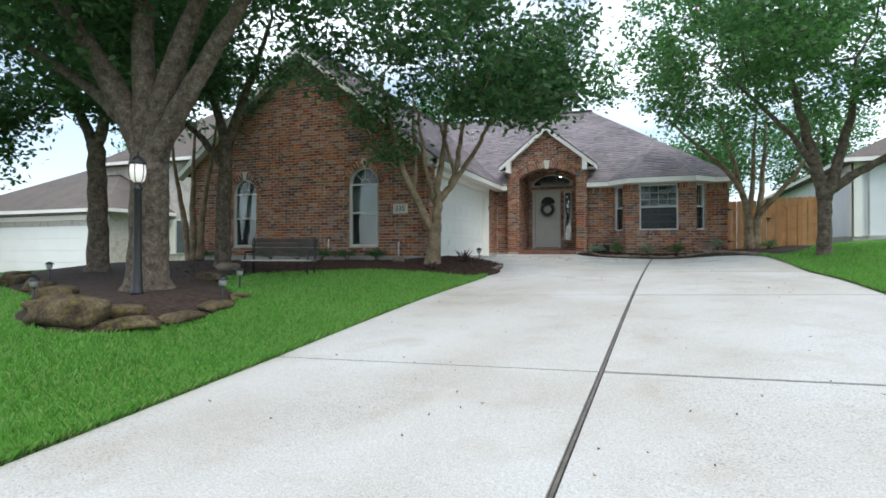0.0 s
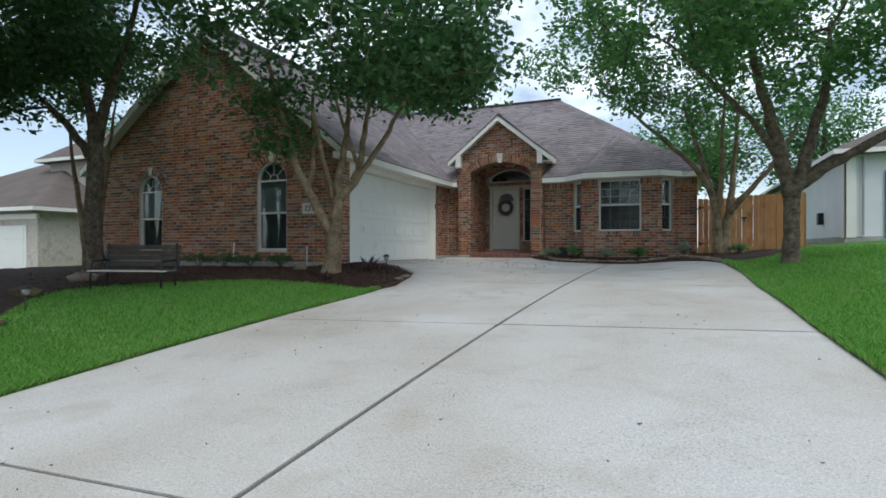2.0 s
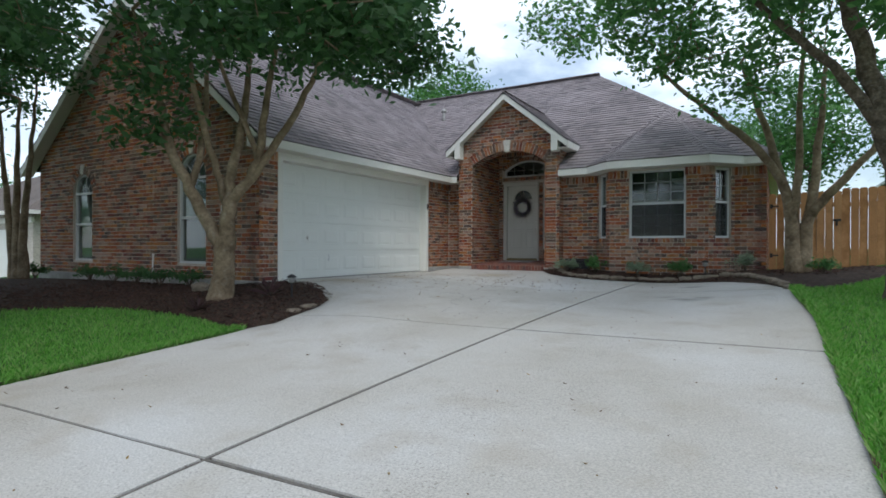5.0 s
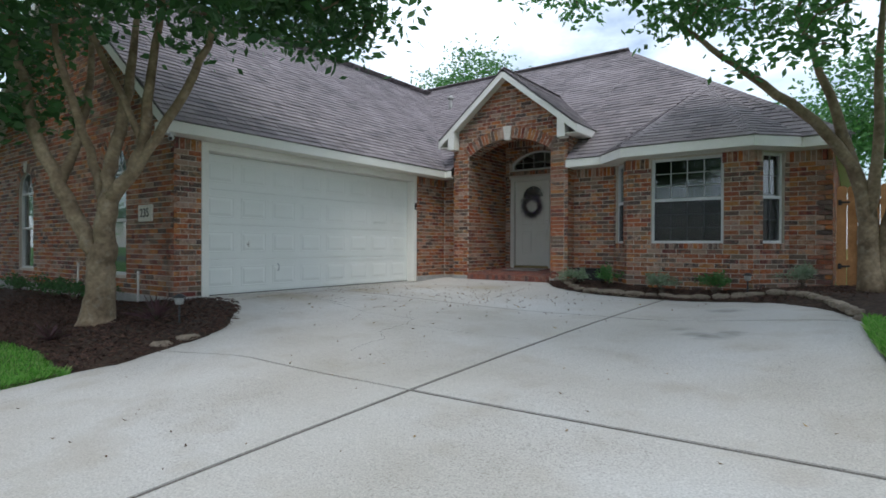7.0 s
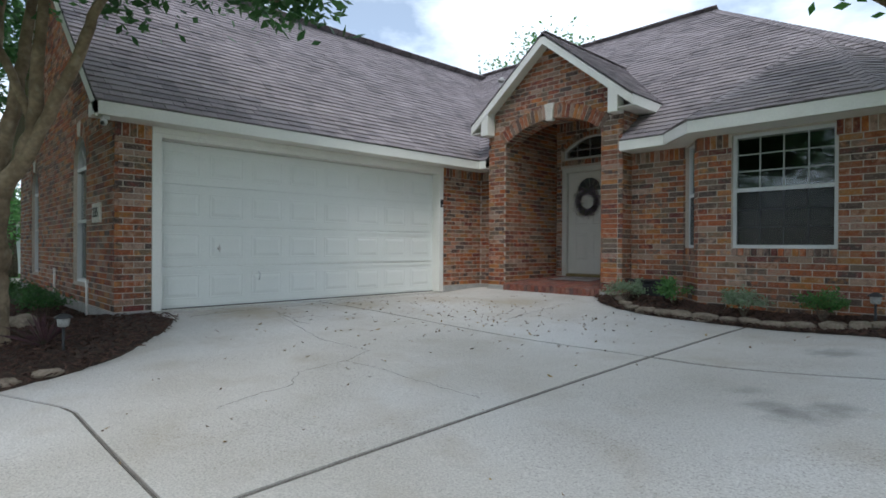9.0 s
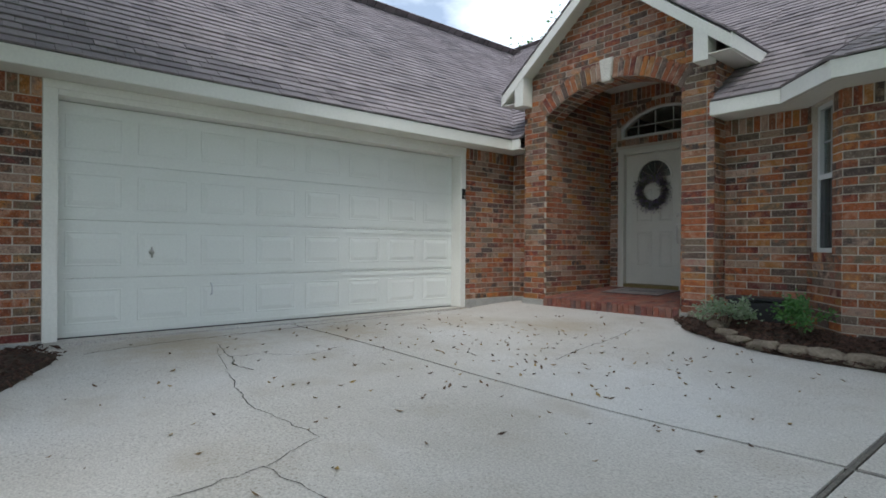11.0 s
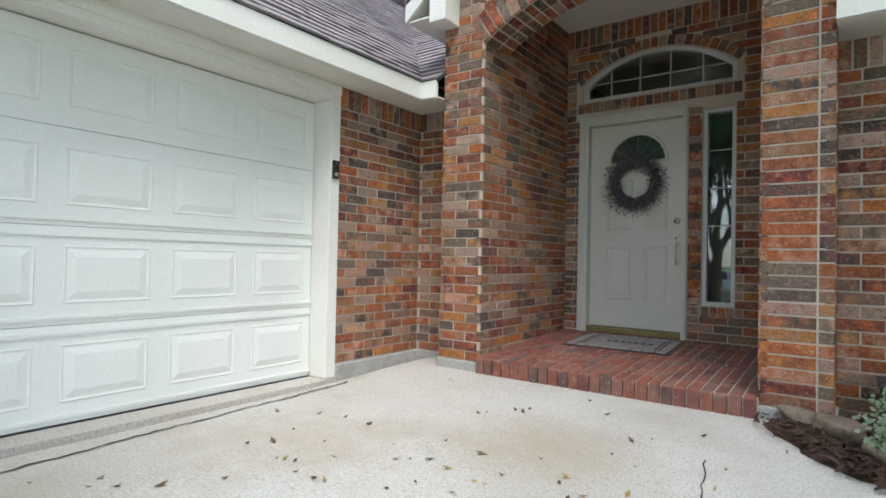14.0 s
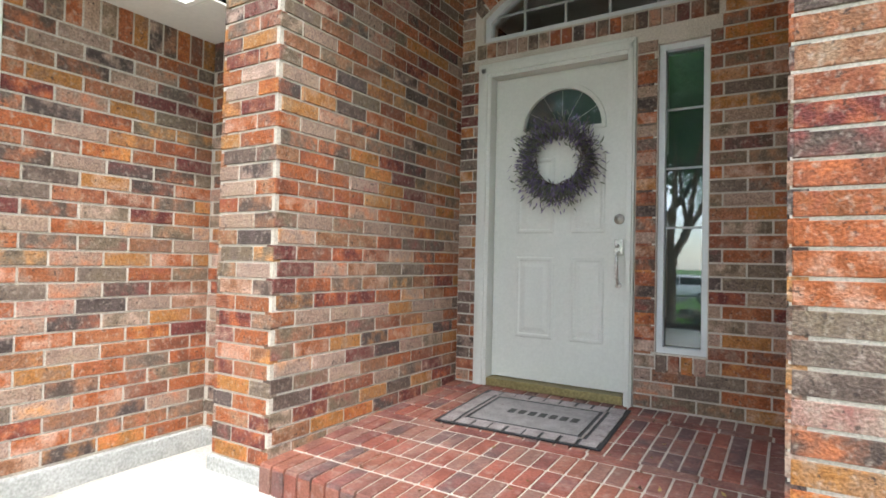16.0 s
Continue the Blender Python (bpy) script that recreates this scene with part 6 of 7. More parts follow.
def grass(name, n, region, seed_label):
    """Blades of grass as narrow tapering leaves."""
    rng = np.random.default_rng(len(name) + n)
    pts = region(rng, n)
    v = np.zeros((len(pts), 4, 3))
    for i, (x, y, s) in enumerate(pts):
        z = ground_z(x, y) - 0.004
        a = rng.uniform(0, 6.283)
        h = rng.uniform(0.030, 0.075) * s
        w = rng.uniform(0.003, 0.0065) * (0.6 + s * 0.5)
        lx, ly = math.cos(a), math.sin(a)
        ln = rng.uniform(0.1, 0.9) * h
        b = rng.uniform(0, 6.283)
        ox, oy = math.cos(b) * ln, math.sin(b) * ln
        v[i] = [(x - lx * w, y - ly * w, z), (x + lx * w, y + ly * w, z), (x + lx * w * .6 + ox * .5, y + ly * w * .6 + oy * .5, z + h * .7), (x + ox, y + oy, z + h)]
    f = [(4 * i, 4 * i + 1, 4 * i + 2, 4 * i + 3) for i in range(len(pts))]
    ob = obj(name, v.reshape(-1, 3), f, M_GRASS)
    tagged(ob, seed_label, "grass", kind="stuff")


def lawn_left(rng, n):
    out = []
    while len(out) < n:
        y = rng.uniform(-1.5, 12.5) if rng.random() < .6 else rng.uniform(-0.5, 6)
        e = drive_left(y)
        x = e - 0.07 - abs(rng.normal(0, 3.0)) if rng.random() < .84 else e + rng.uniform(-0.13, 0.0)
        if x < -13 or inside(x, y, bed_left):
            continue
        out.append((x, y, 1.0 + 0.25 * (x > e - 0.12)))
    return out


def lawn_right(rng, n):
    out = []
    while len(out) < n:
        y = rng.uniform(2.0, 19.0)
        e = drive_right(y) if y < 15.6 else 3.4
        x = e + 0.07 + abs(rng.normal(0, 2.2)) if rng.random() < .84 else e + rng.uniform(0.0, 0.13)
        if x > 12 or inside(x, y, bed_right):
            continue
        out.append((x, y, 1.0 + 0.25 * (x < e + 0.12)))
    return out


grass("lawn_grass", 170000, lawn_left, "bright green mown lawn grass beside the drive")
grass("lawn_grass", 90000, lawn_right, "bright green mown lawn grass beside the drive")


def soil_edge():
    """The bare earth line between lawn and concrete."""
    for ys, fx, s in ((span(-4, 10.8, 0.1), drive_left, -1), (span(-4, 15.4, 0.1), drive_right, 1)):
        verts, faces = [], []
        for i, y in enumerate(ys):
            w = 0.05 + 0.05 * noise.noise(Vector((y * 4.3, s, 0)))
            for d in (-0.01, w):
                x = fx(y) + s * d
                verts.append((x, y, ground_z(x, y) + 0.022))
            if i:
                faces.append((2 * i - 2, 2 * i - 1, 2 * i + 1, 2 * i))
        tagged(obj("lawn_edge", verts, faces, M_SOIL), "bare brown earth edge of the lawn", kind="structure")


soil_edge()


# ---- trees ----
def tree(name, x, y, stems, crowns, bark, leafmat, label, per=90, leaf=0.075, spread=0.34, seed=1, sides=7, pink=0, base=None, twig=0.006, wide=0.5, gap=-0.12):
    """Stems are lists of points above the base with radii; limbs then grow out to spots spread through the crowns, each with its spray of leaves."""
    rng = random.Random(seed)
    z0 = (bed_z(x, y) if base is None else base) - 0.06
    t = empty(name, x, y, z0, label, "tree")
    P, parent, rad0 = [], [], []
    for st in stems:
        prev = -1
        start = st[0]
        if P and len(start) == 5:
            prev = min(range(len(P)), key=lambda i: (P[i] - Vector((x + start[0], y + start[1], z0 + start[2]))).length)
        pts = []
        for a, b in zip(st, st[1:]):
            for k in range(4):
                s = k / 4
                pts.append(tuple(a[i] + (b[i] - a[i]) * s for i in range(4)))
        pts.append(tuple(st[-1][:4]))
        if prev >= 0:
            pts = pts[1:]
        for k, q in enumerate(pts):
            wob = 0.02 * min(1, q[2])
            P.append(Vector((x + q[0] + rng.uniform(-wob, wob), y + q[1] + rng.uniform(-wob, wob), z0 + q[2])))
            rad0.append(q[3])
            parent.append(prev)
            prev = len(P) - 1
    trunk_n = len(P)
    low = min(p.z for p in P) + 1.6
    targets = []
    for cx, cy, cz, rx, ry, rz, n in crowns:
        while n > 0:
            a = Vector((rng.gauss(0, 1), rng.gauss(0, 1), rng.gauss(0, 1))).normalized() * (rng.random() ** 0.4)
            p = Vector((cx + a.x * rx, cy + a.y * ry, cz + a.z * rz))
            n -= 1
            if noise.noise(p * 0.75 + Vector((seed, 0, 0))) < gap:
                continue
            targets.append(p)
    stem_tips = [P[i] for i in range(trunk_n)]
    targets.sort(key=lambda p: min((p - q).length for q in stem_tips))
    arr = np.array([tuple(p) for p in P])
    tips = []
    for p in targets:
        d = arr - np.array(p)
        dist = np.sqrt((d * d).sum(1)) + np.maximum(0, arr[:, 2] - p.z) * 1.2 + (arr[:, 2] < low) * 3.0
        i = int(dist.argmin())
        a = P[i]
        L = (p - a).length
        steps = max(2, int(L / 0.35))
        mid = (a + p) / 2 + Vector((rng.uniform(-.1, .1), rng.uniform(-.1, .1), 0.10)) * L
        prev = i
        new_pts = []
        for k in range(1, steps + 1):
            s = k / steps
            q = a * (1 - s) ** 2 + mid * 2 * s * (1 - s) + p * s * s
            P.append(q)
            new_pts.append(tuple(q))
            rad0.append(0)
            parent.append(prev)
            prev = len(P) - 1
        arr = np.vstack([arr, new_pts])
        tips.append(prev)
    area = [0.0] * len(P)
    for i in tips:
        area[i] += twig ** 2
    for i in range(len(P) - 1, trunk_n - 1, -1):
        if parent[i] >= 0 and parent[i] >= trunk_n:
            area[parent[i]] += area[i] * 0.92
    rad = [max(rad0[i], math.sqrt(area[i])) if i < trunk_n else min(0.07, math.sqrt(area[i])) for i in range(len(P))]
    kids = {}
    for i, q in enumerate(parent):
        kids.setdefault(q, []).append(i)
    chains = []
    todo = [(-1, r) for r in kids.get(-1, [])]
    while todo:
        frm, i = todo.pop()
        chain = ([frm] if frm >= 0 else []) + [i]
        while kids.get(i):
            ks = sorted(kids[i], key=lambda k: -rad[k])
            for k in ks[1:]:
                todo.append((i, k))
            i = ks[0]
            chain.append(i)
        chains.append(chain)
    bm = bmesh.new()
    for chain in chains:
        if len(chain) < 2:
            continue
        rr = [rad[i] for i in chain]
        if chain[0] != 0 and len(rr) > 1 and parent[chain[1]] == chain[0]:
            rr[0] = min(rr[0], rr[1] * 1.25)
        big = max(rr) > 0.05
        tube(bm, [P[i] for i in chain], rr, sides + 5 if big else 4, cap=big)
    if bark is M_BARK:
        for v in bm.verts:
            v.co += Vector((noise.noise(v.co * 5), noise.noise(v.co * 5 + Vector((9, 0, 0))), 0)) * 0.018
    part("trunk", bm, bark, t, "", True)
    nr = np.random.default_rng(seed)
    cen = np.array([tuple(P[i]) for i in tips])
    cen = np.repeat(cen, per, axis=0)
    pos = cen + nr.normal(0, 1, cen.shape) * np.array([spread, spread, spread * 0.62])
    d = nr.normal(0, 1, pos.shape)
    d[:, 2] = d[:, 2] * 0.6 - 0.25
    d /= np.linalg.norm(d, axis=1)[:, None]
    side = np.cross(d, nr.normal(0, 1, pos.shape))
    side /= np.linalg.norm(side, axis=1)[:, None] + 1e-9
    size = leaf * nr.uniform(0.65, 1.3, (len(pos), 1))
    v = np.stack([pos, pos + d * size * .5 + side * size * wide * .5, pos + d * size, pos + d * size * .5 - side * size * wide * .5], axis=1)
    nl = len(pos)

    def leaves(nm, sel, mat, lab):
        vv = v[sel].reshape(-1, 3)
        me = bpy.data.meshes.new(nm)
        cnt = len(vv) // 4
        me.vertices.add(cnt * 4)
        me.vertices.foreach_set("co", vv.ravel())
        me.loops.add(cnt * 4)
        me.loops.foreach_set("vertex_index", np.arange(cnt * 4, dtype=np.int32))
        me.polygons.add(cnt)
        me.polygons.foreach_set("loop_start", np.arange(0, cnt * 4, 4, dtype=np.int32))
        me.polygons.foreach_set("loop_total", np.full(cnt, 4, dtype=np.int32))
        me.update(calc_edges=True)
        me.materials.append(mat)
        ob = new(nm, me)
        ob.parent = t
        ob.matrix_parent_inverse = t.matrix_basis.inverted()
        tagged(ob, lab, kind="stuff")
    keep = np.ones(nl, bool)
    if pink:
        order = sorted(range(len(tips)), key=lambda k: -P[tips[k]].z - rng.uniform(0, 2))[:pink]
        for k in order:
            keep[k * per:(k + 1) * per] = nr.random(per) < 0.35
        leaves("blossom", ~keep, M_PINK, "pink crape myrtle blossom")
    leaves("crown", keep, leafmat, "dense small green leaves")
    return t


GZ = ground_z
tree("crape_myrtle", -4.11, 11.77, [
    [(0, 0, 0, .27), (0, 0, .1, .20), (.03, .02, .4, .165), (.04, .03, .8, .155), (.05, .04, 1.0, .15)],
    [(.05, .04, .9, .12, 1), (.10, .07, 1.4, .115), (.12, .08, 1.6, .11)],
    [(0, 0, .8, .10, 1), (-.14, -.08, 1.1, .10), (-.37, -.27, 1.73, .085), (-.58, -.42, 2.24, .075), (-.73, -.52, 2.9, .06), (-.85, -.6, 3.6, .045), (-1.0, -.8, 4.4, .03)],
    [(-.37, -.27, 1.73, .06, 1), (-.40, -.1, 2.2, .055), (-.5, .1, 2.9, .05), (-.6, .2, 3.8, .03)],
    [(.12, .08, 1.55, .085, 1), (.08, .10, 1.95, .08), (.15, .2, 2.4, .07), (.2, .3, 3.1, .055), (.2, .4, 4.0, .03)],
    [(.12, .08, 1.55, .09, 1), (.36, .26, 1.9, .08), (.46, .33, 2.25, .07), (.57, .35, 2.9, .055), (.66, .4, 3.6, .04), (.8, .4, 4.3, .03)],
    [(.36, .26, 1.88, .065, 1), (.6, .43, 2.3, .06), (1.0, .65, 3.05, .05), (1.15, .75, 3.4, .04), (1.6, .7, 4.0, .025)],
    [(.05, .05, 1.4, .06, 1), (-.10, .0, 2.0, .055), (-.15, -.2, 2.7, .05), (-.2, -.4, 3.6, .03)],
    [(.46, .33, 2.25, .045, 1), (.3, .1, 2.9, .04), (.2, -.3, 3.8, .025)],
], [(-3.4, 11.0, 6.5, 3.4, 3.0, 2.3, 255), (-2.7, 13.7, 5.7, 1.9, 1.5, .9, 75), (-1.7, 10.9, 5.0, 1.5, 1.6, 1.0, 50), (-5.0, 10.6, 5.0, 1.6, 1.5, .8, 16), (-4.6, 11.2, 3.75, .5, .4, .2, 3)], M_SMOOTHBARK, M_LEAF, "crape myrtle with smooth tan trunk and dark green crown", 95, 0.155, 0.26, 3, pink=8, gap=-0.06)
tree("crape_myrtle", 3.51, 18.48, [
    [(0, 0, 0, .20), (-.03, 0, .5, .14), (-.06, 0, 1.0, .12), (-.2, 0, 1.7, .09), (-.5, -.2, 2.8, .06), (-.9, -.4, 4.0, .03)],
    [(.12, 0, 0, .16), (.14, 0, .5, .12), (.2, 0, 1.1, .10), (.3, .1, 1.8, .08), (.4, .2, 3.0, .055), (.5, .3, 4.2, .03)],
    [(.2, 0, 1.1, .09, 1), (.6, -.1, 1.6, .075), (1.1, -.2, 2.2, .055), (1.7, -.3, 3.2, .03)],
    [(-.06, 0, 1.0, .09, 1), (.02, -.1, 1.8, .07), (.05, -.3, 3.0, .05), (.1, -.5, 4.2, .03)],
    [(-.1, 0, 1.3, .085, 1), (-.2, -.05, 1.73, .08), (-.65, -.3, 2.42, .072), (-1.25, -.6, 2.95, .06), (-1.75, -.8, 3.4, .045), (-2.3, -1.0, 3.95, .03)],
], [(3.2, 17.4, 6.6, 3.4, 2.5, 2.2, 330), (1.6, 17.0, 6.0, 1.4, 1.4, 1.0, 30), (0.0, 18.0, 6.7, 2.1, 1.4, .8, 48)], M_SMOOTHBARK, M_LEAF2, "crape myrtle of several smooth trunks beside the fence", 70, 0.14, 0.23, 7, pink=10, gap=0.0)
tree("shade_tree", 4.48, 14.67, [
    [(0, 0, 0, .22), (0, 0, .15, .165), (0, 0, .6, .145), (.02, 0, 1.2, .14), (.02, 0, 1.45, .15)],
    [(0, 0, 1.35, .15, 1), (-.12, 0, 1.9, .14), (-.28, 0, 2.6, .12), (-.5, -.1, 3.4, .09), (-.8, -.3, 4.6, .05)],
    [(0, 0, 1.35, .14, 1), (.2, 0, 1.8, .12), (.35, .05, 2.5, .10), (.6, .1, 3.4, .08), (.7, .2, 4.6, .04)],
    [(.1, 0, 1.5, .11, 1), (.5, -.05, 1.85, .10), (1.1, -.15, 2.2, .085), (1.9, -.3, 2.7, .06), (2.7, -.4, 3.3, .035)],
    [(-.12, 0, 2.0, .08, 1), (-.7, -.1, 2.9, .06), (-1.5, -.2, 3.8, .04), (-2.2, -.4, 4.5, .025)],
], [(4.3, 13.8, 6.8, 4.1, 3.7, 2.2, 470), (6.8, 14.2, 5.0, 1.6, 1.6, 1.0, 40), (1.9, 13.0, 5.7, 1.6, 1.6, 0.9, 45)], M_BARK, M_LEAF2, "shade tree with forked grey trunk and light green crown", 85, 0.14, 0.23, 11, gap=0.0)
tree("oak_tree", -6.13, 5.61, [
    [(0, 0, 0, .42), (0, 0, .2, .31), (0, 0, .8, .265), (.02, 0, 1.6, .26), (.02, 0, 2.0, .28)],
    [(0, 0, 1.9, .21, 1), (-.35, 0, 2.6, .19), (-.85, -.1, 3.4, .16), (-1.6, -.3, 4.6, .11), (-2.3, -.6, 6, .06)],
    [(0, 0, 1.9, .20, 1), (-.05, 0, 2.8, .18), (-.15, 0, 3.8, .15), (-.1, .1, 5.0, .10), (-.2, .2, 6.4, .05)],
    [(0, 0, 1.9, .20, 1), (.25, 0, 2.7, .18), (.5, .1, 3.6, .15), (.9, .3, 4.8, .10), (1.3, .4, 6.2, .05)],
    [(.1, 0, 2.0, .17, 1), (.55, 0, 2.6, .15), (1.05, .1, 3.4, .12), (1.8, .2, 4.4, .08), (2.4, .2, 5.4, .04)],
    [(-.1, 0, 2.1, .14, 1), (-.7, .1, 2.7, .12), (-1.6, .2, 3.3, .09), (-2.8, .1, 4.0, .05)],
], [(-6.3, 5.4, 7.4, 4.6, 4.0, 2.3, 380), (-8.6, 5.2, 5.2, 2.4, 2.4, 1.3, 110), (-3.9, 5.6, 5.6, 1.5, 1.8, 0.9, 40), (-4.7, 6.4, 6.7, 2.1, 1.8, 1.0, 75)], M_BARK, M_OAKLEAF, "large spreading oak with rough grey bark", 105, 0.155, 0.29, 17)
tree("oak_tree", -8.81, 10.05, [
    [(0, 0, 0, .26), (0, 0, .2, .19), (0, 0, 1.2, .165), (.05, 0, 2.4, .155), (.1, 0, 3.2, .15)],
    [(.1, 0, 2.9, .12, 1), (.5, 0, 3.8, .10), (1.0, 0, 4.8, .07), (1.4, 0, 5.8, .04)],
    [(.1, 0, 2.9, .12, 1), (-.2, 0, 3.8, .10), (-.6, 0, 4.9, .07), (-.8, 0, 6, .04)],
    [(.05, 0, 2.4, .10, 1), (-.5, -.1, 3.1, .08), (-1.3, -.2, 3.8, .05)],
], [(-8.9, 9.5, 7.0, 3.0, 2.6, 2.0, 210), (-10.4, 9.2, 4.9, 1.5, 1.5, 0.9, 35)], M_BARK, M_OAKLEAF, "slender dark-barked tree before the gable wall", 95, 0.155, 0.29, 23)
tree("small_tree", -12.0, 12.2, [
    [(0, 0, 0, .15), (-.1, 0, .6, .10), (-.3, 0, 1.5, .08), (-.6, 0, 2.8, .05), (-.8, 0, 4, .03)],
    [(.15, 0, 0, .14), (.12, 0, .7, .10), (.05, 0, 1.6, .08), (.1, 0, 3, .05), (.2, 0, 4.2, .03)],
    [(.3, .05, 0, .13), (.4, 0, .8, .09), (.55, 0, 1.8, .07), (.8, 0, 3.2, .045), (1, 0, 4.2, .025)],
], [(-12.0, 11.6, 6.2, 2.4, 2.0, 1.6, 130)], M_SMOOTHBARK, M_LEAF, "small tree of several thin trunks", 95, 0.155, 0.28, 29)
tree("oak_tree", -10.7, 8.3, [
    [(0, 0, 0, .34), (0, 0, .2, .23), (0, 0, 1.2, .20), (-.05, 0, 2.4, .185), (-.1, 0, 3.0, .17)],
    [(-.1, 0, 2.8, .13, 1), (-.6, 0, 3.6, .10), (-1.2, -.2, 4.6, .06)],
    [(-.1, 0, 2.8, .13, 1), (.3, 0, 3.7, .10), (.6, -.1, 4.8, .06)],
], [(-11.0, 7.8, 6.6, 2.8, 2.6, 2.0, 190), (-13.2, 7.0, 4.2, 1.8, 1.5, 1.2, 80)], M_BARK, M_OAKLEAF, "broad tree at the edge of the neighbouring drive", 100, 0.155, 0.29, 31)
for k, (x, y, h, r) in enumerate(((-13.0, 33.5, 12.6, 2.7), (-16.5, 36.0, 12.0, 3.0), (4.5, 35.0, 9.6, 2.8), (9.5, 36.0, 9.5, 3.2), (-31.0, 30.0, 11, 4.0), (0.5, 40.0, 9.0, 3.0), (-21, 33, 10, 3.5))):
    tree("background_tree", x, y, [[(0, 0, 0, .3), (0, 0, 2, .22), (.1, 0, h * .5, .16), (.1, 0, h * .75, .08)], [(0, 0, h * .4, .14, 1), (r * .4, 0, h * .6, .08)], [(0, 0, h * .4, .14, 1), (-r * .4, 0, h * .6, .08)]],
         [(x, y, h * .74, r, r, h * .25, 90)], M_BARK, M_LEAF2, "tall leafy tree behind the house", 110, 0.22, 0.55, 41 + k, base=1.2)
for k, (x, y, h, r) in enumerate(((-17.5, -29, 15, 5.5), (-5, -31, 16, 5.5), (3.5, -28, 15, 5.2), (12, -30, 16, 5.5), (-23, -29, 15, 5.5), (21, -29, 15, 5.5))):
    tree("street_tree", x, y, [[(0, 0, 0, .35), (0, 0, 2, .26), (.1, 0, h * .5, .16), (.1, 0, h * .75, .08)], [(0, 0, h * .35, .14, 1), (r * .4, 0, h * .6, .08)], [(0, 0, h * .35, .14, 1), (-r * .4, 0, h * .6, .08)]],
         [(x, y, h * .62, r, r, h * .36, 120)], M_BARK, M_OAKLEAF, "leafy tree across the street", 80, 0.30, 0.7, 61 + k, base=-0.4)


for k, (x, y, h, r) in enumerate(((-29.0, 11.5, 6.5, 2.6), (-33.0, 15.0, 8.0, 3.0), (-46.0, 22.0, 11.0, 4.5), (-50.0, 8.0, 11.0, 4.5), (-42.0, 0.0, 10.0, 4.0))):
    tree("background_tree", x, y, [[(0, 0, 0, .3), (0, 0, h * .3, .22), (.1, 0, h * .6, .1)]], [(x, y, h * .55, r, r, h * .42, 90)], M_BARK, M_LEAF2, "leafy tree beyond the neighbouring drive", 90, 0.24, 0.55, 81 + k, base=.4)


# ---- plants in the beds ----
def shrub(x, y, h, w, seed, mat, label, name="shrub", leaf=0.038, n=900):
    rng = random.Random(seed)
    z = bed_z(x, y) - 0.01
    s = empty(name, x, y, z, label, "shrub", "shrubs in the beds")
    bm = bmesh.new()
    tips = []
    for k in range(16):
        a = rng.uniform(0, 6.283)
        r = w / 2 * math.sqrt(rng.random())
        t = Vector((x + r * math.cos(a), y + r * math.sin(a), z + h * (1 - 0.5 * (r / (w / 2)) ** 2) * rng.uniform(.7, 1.05)))
        m = Vector((x + r * .35 * math.cos(a), y + r * .35 * math.sin(a), z + h * .45))
        tube(bm, [Vector((x, y, z - .02)), m, t], [.006, .004, .002], 4)
        tips += [(m + (t - m) * q) for q in (.2, .5, .75, 1.0)]
    part("stem_cluster", bm, M_BARK, s)["kind"] = "stuff"
    v, f = [], []
    for k in range(n):
        p = rng.choice(tips) + Vector((rng.gauss(0, .03), rng.gauss(0, .03), rng.gauss(0, .025)))
        d = Vector((rng.gauss(0, 1), rng.gauss(0, 1), rng.gauss(.4, .7))).normalized()
        q = d.orthogonal().normalized() * leaf * .3
        L = leaf * rng.uniform(.7, 1.3)
        i = len(v)
        v += [p, p + d * L * .5 + q, p + d * L, p + d * L * .5 - q]
        f.append((i, i + 1, i + 2, i + 3))
    tagged(obj("leaves", v, f, mat, s), kind="stuff")


for k, (x, y, h, w) in enumerate(((-1.05, 18.92, .38, .62), (-0.35, 18.94, .40, .55), (0.62, 18.76, .42, .58), (1.45, 18.80, .42, .60), (2.65, 19.0, .40, .65))):
    shrub(x, y, h, w, 5 + k, M_SHRUB if k in (0, 2, 4) else M_LEAF2, "silvery grey-green variegated shrub under the bay" if k in (0, 2, 4) else "small green shrub under the bay")
for k, x in enumerate((-11.9, -9.4, -8.5, -7.7, -6.9, -6.0)):
    shrub(x, 12.55, .36, .75, 25 + k, M_LEAF, "low dark green shrub along the garage wall", n=480, leaf=0.05)
shrub(3.9, 18.0, .3, .5, 51, M_LEAF2, "small green shrub by the fence tree")


def spiky(x, y, r, seed, label):
    rng = random.Random(seed)
    z = bed_z(x, y)
    s = empty("spiky_plant", x, y, z, label, "plant")
    v, f = [], []
    for k in range(26):
        a, e = rng.uniform(0, 6.283), rng.uniform(.25, 1.25)
        L = r * rng.uniform(.7, 1.1)
        d = Vector((math.cos(a) * math.cos(e), math.sin(a) * math.cos(e), math.sin(e)))
        q = Vector((-math.sin(a), math.cos(a), 0)) * .013
        b = Vector((x, y, z))
        i = len(v)
        v += [b - q, b + q, b + d * L * .55 + q * 1.1, b + d * L - Vector((0, 0, L * .12)), b + d * L * .55 - q * 1.1]
        f.append((i, i + 1, i + 2, i + 3, i + 4))
    tagged(obj("blade_tuft", v, f, material("purple_blade", [(0.05, 0.025, 0.03), (0.09, 0.045, 0.05), (0.07, 0.07, 0.04)], 10, .6, .1), s), kind="stuff")


spiky(-3.45, 12.15, .42, 3, "dark purple spiky plant in the mulch")
spiky(-3.9, 11.2, .30, 4, "dark purple spiky plant in the mulch")


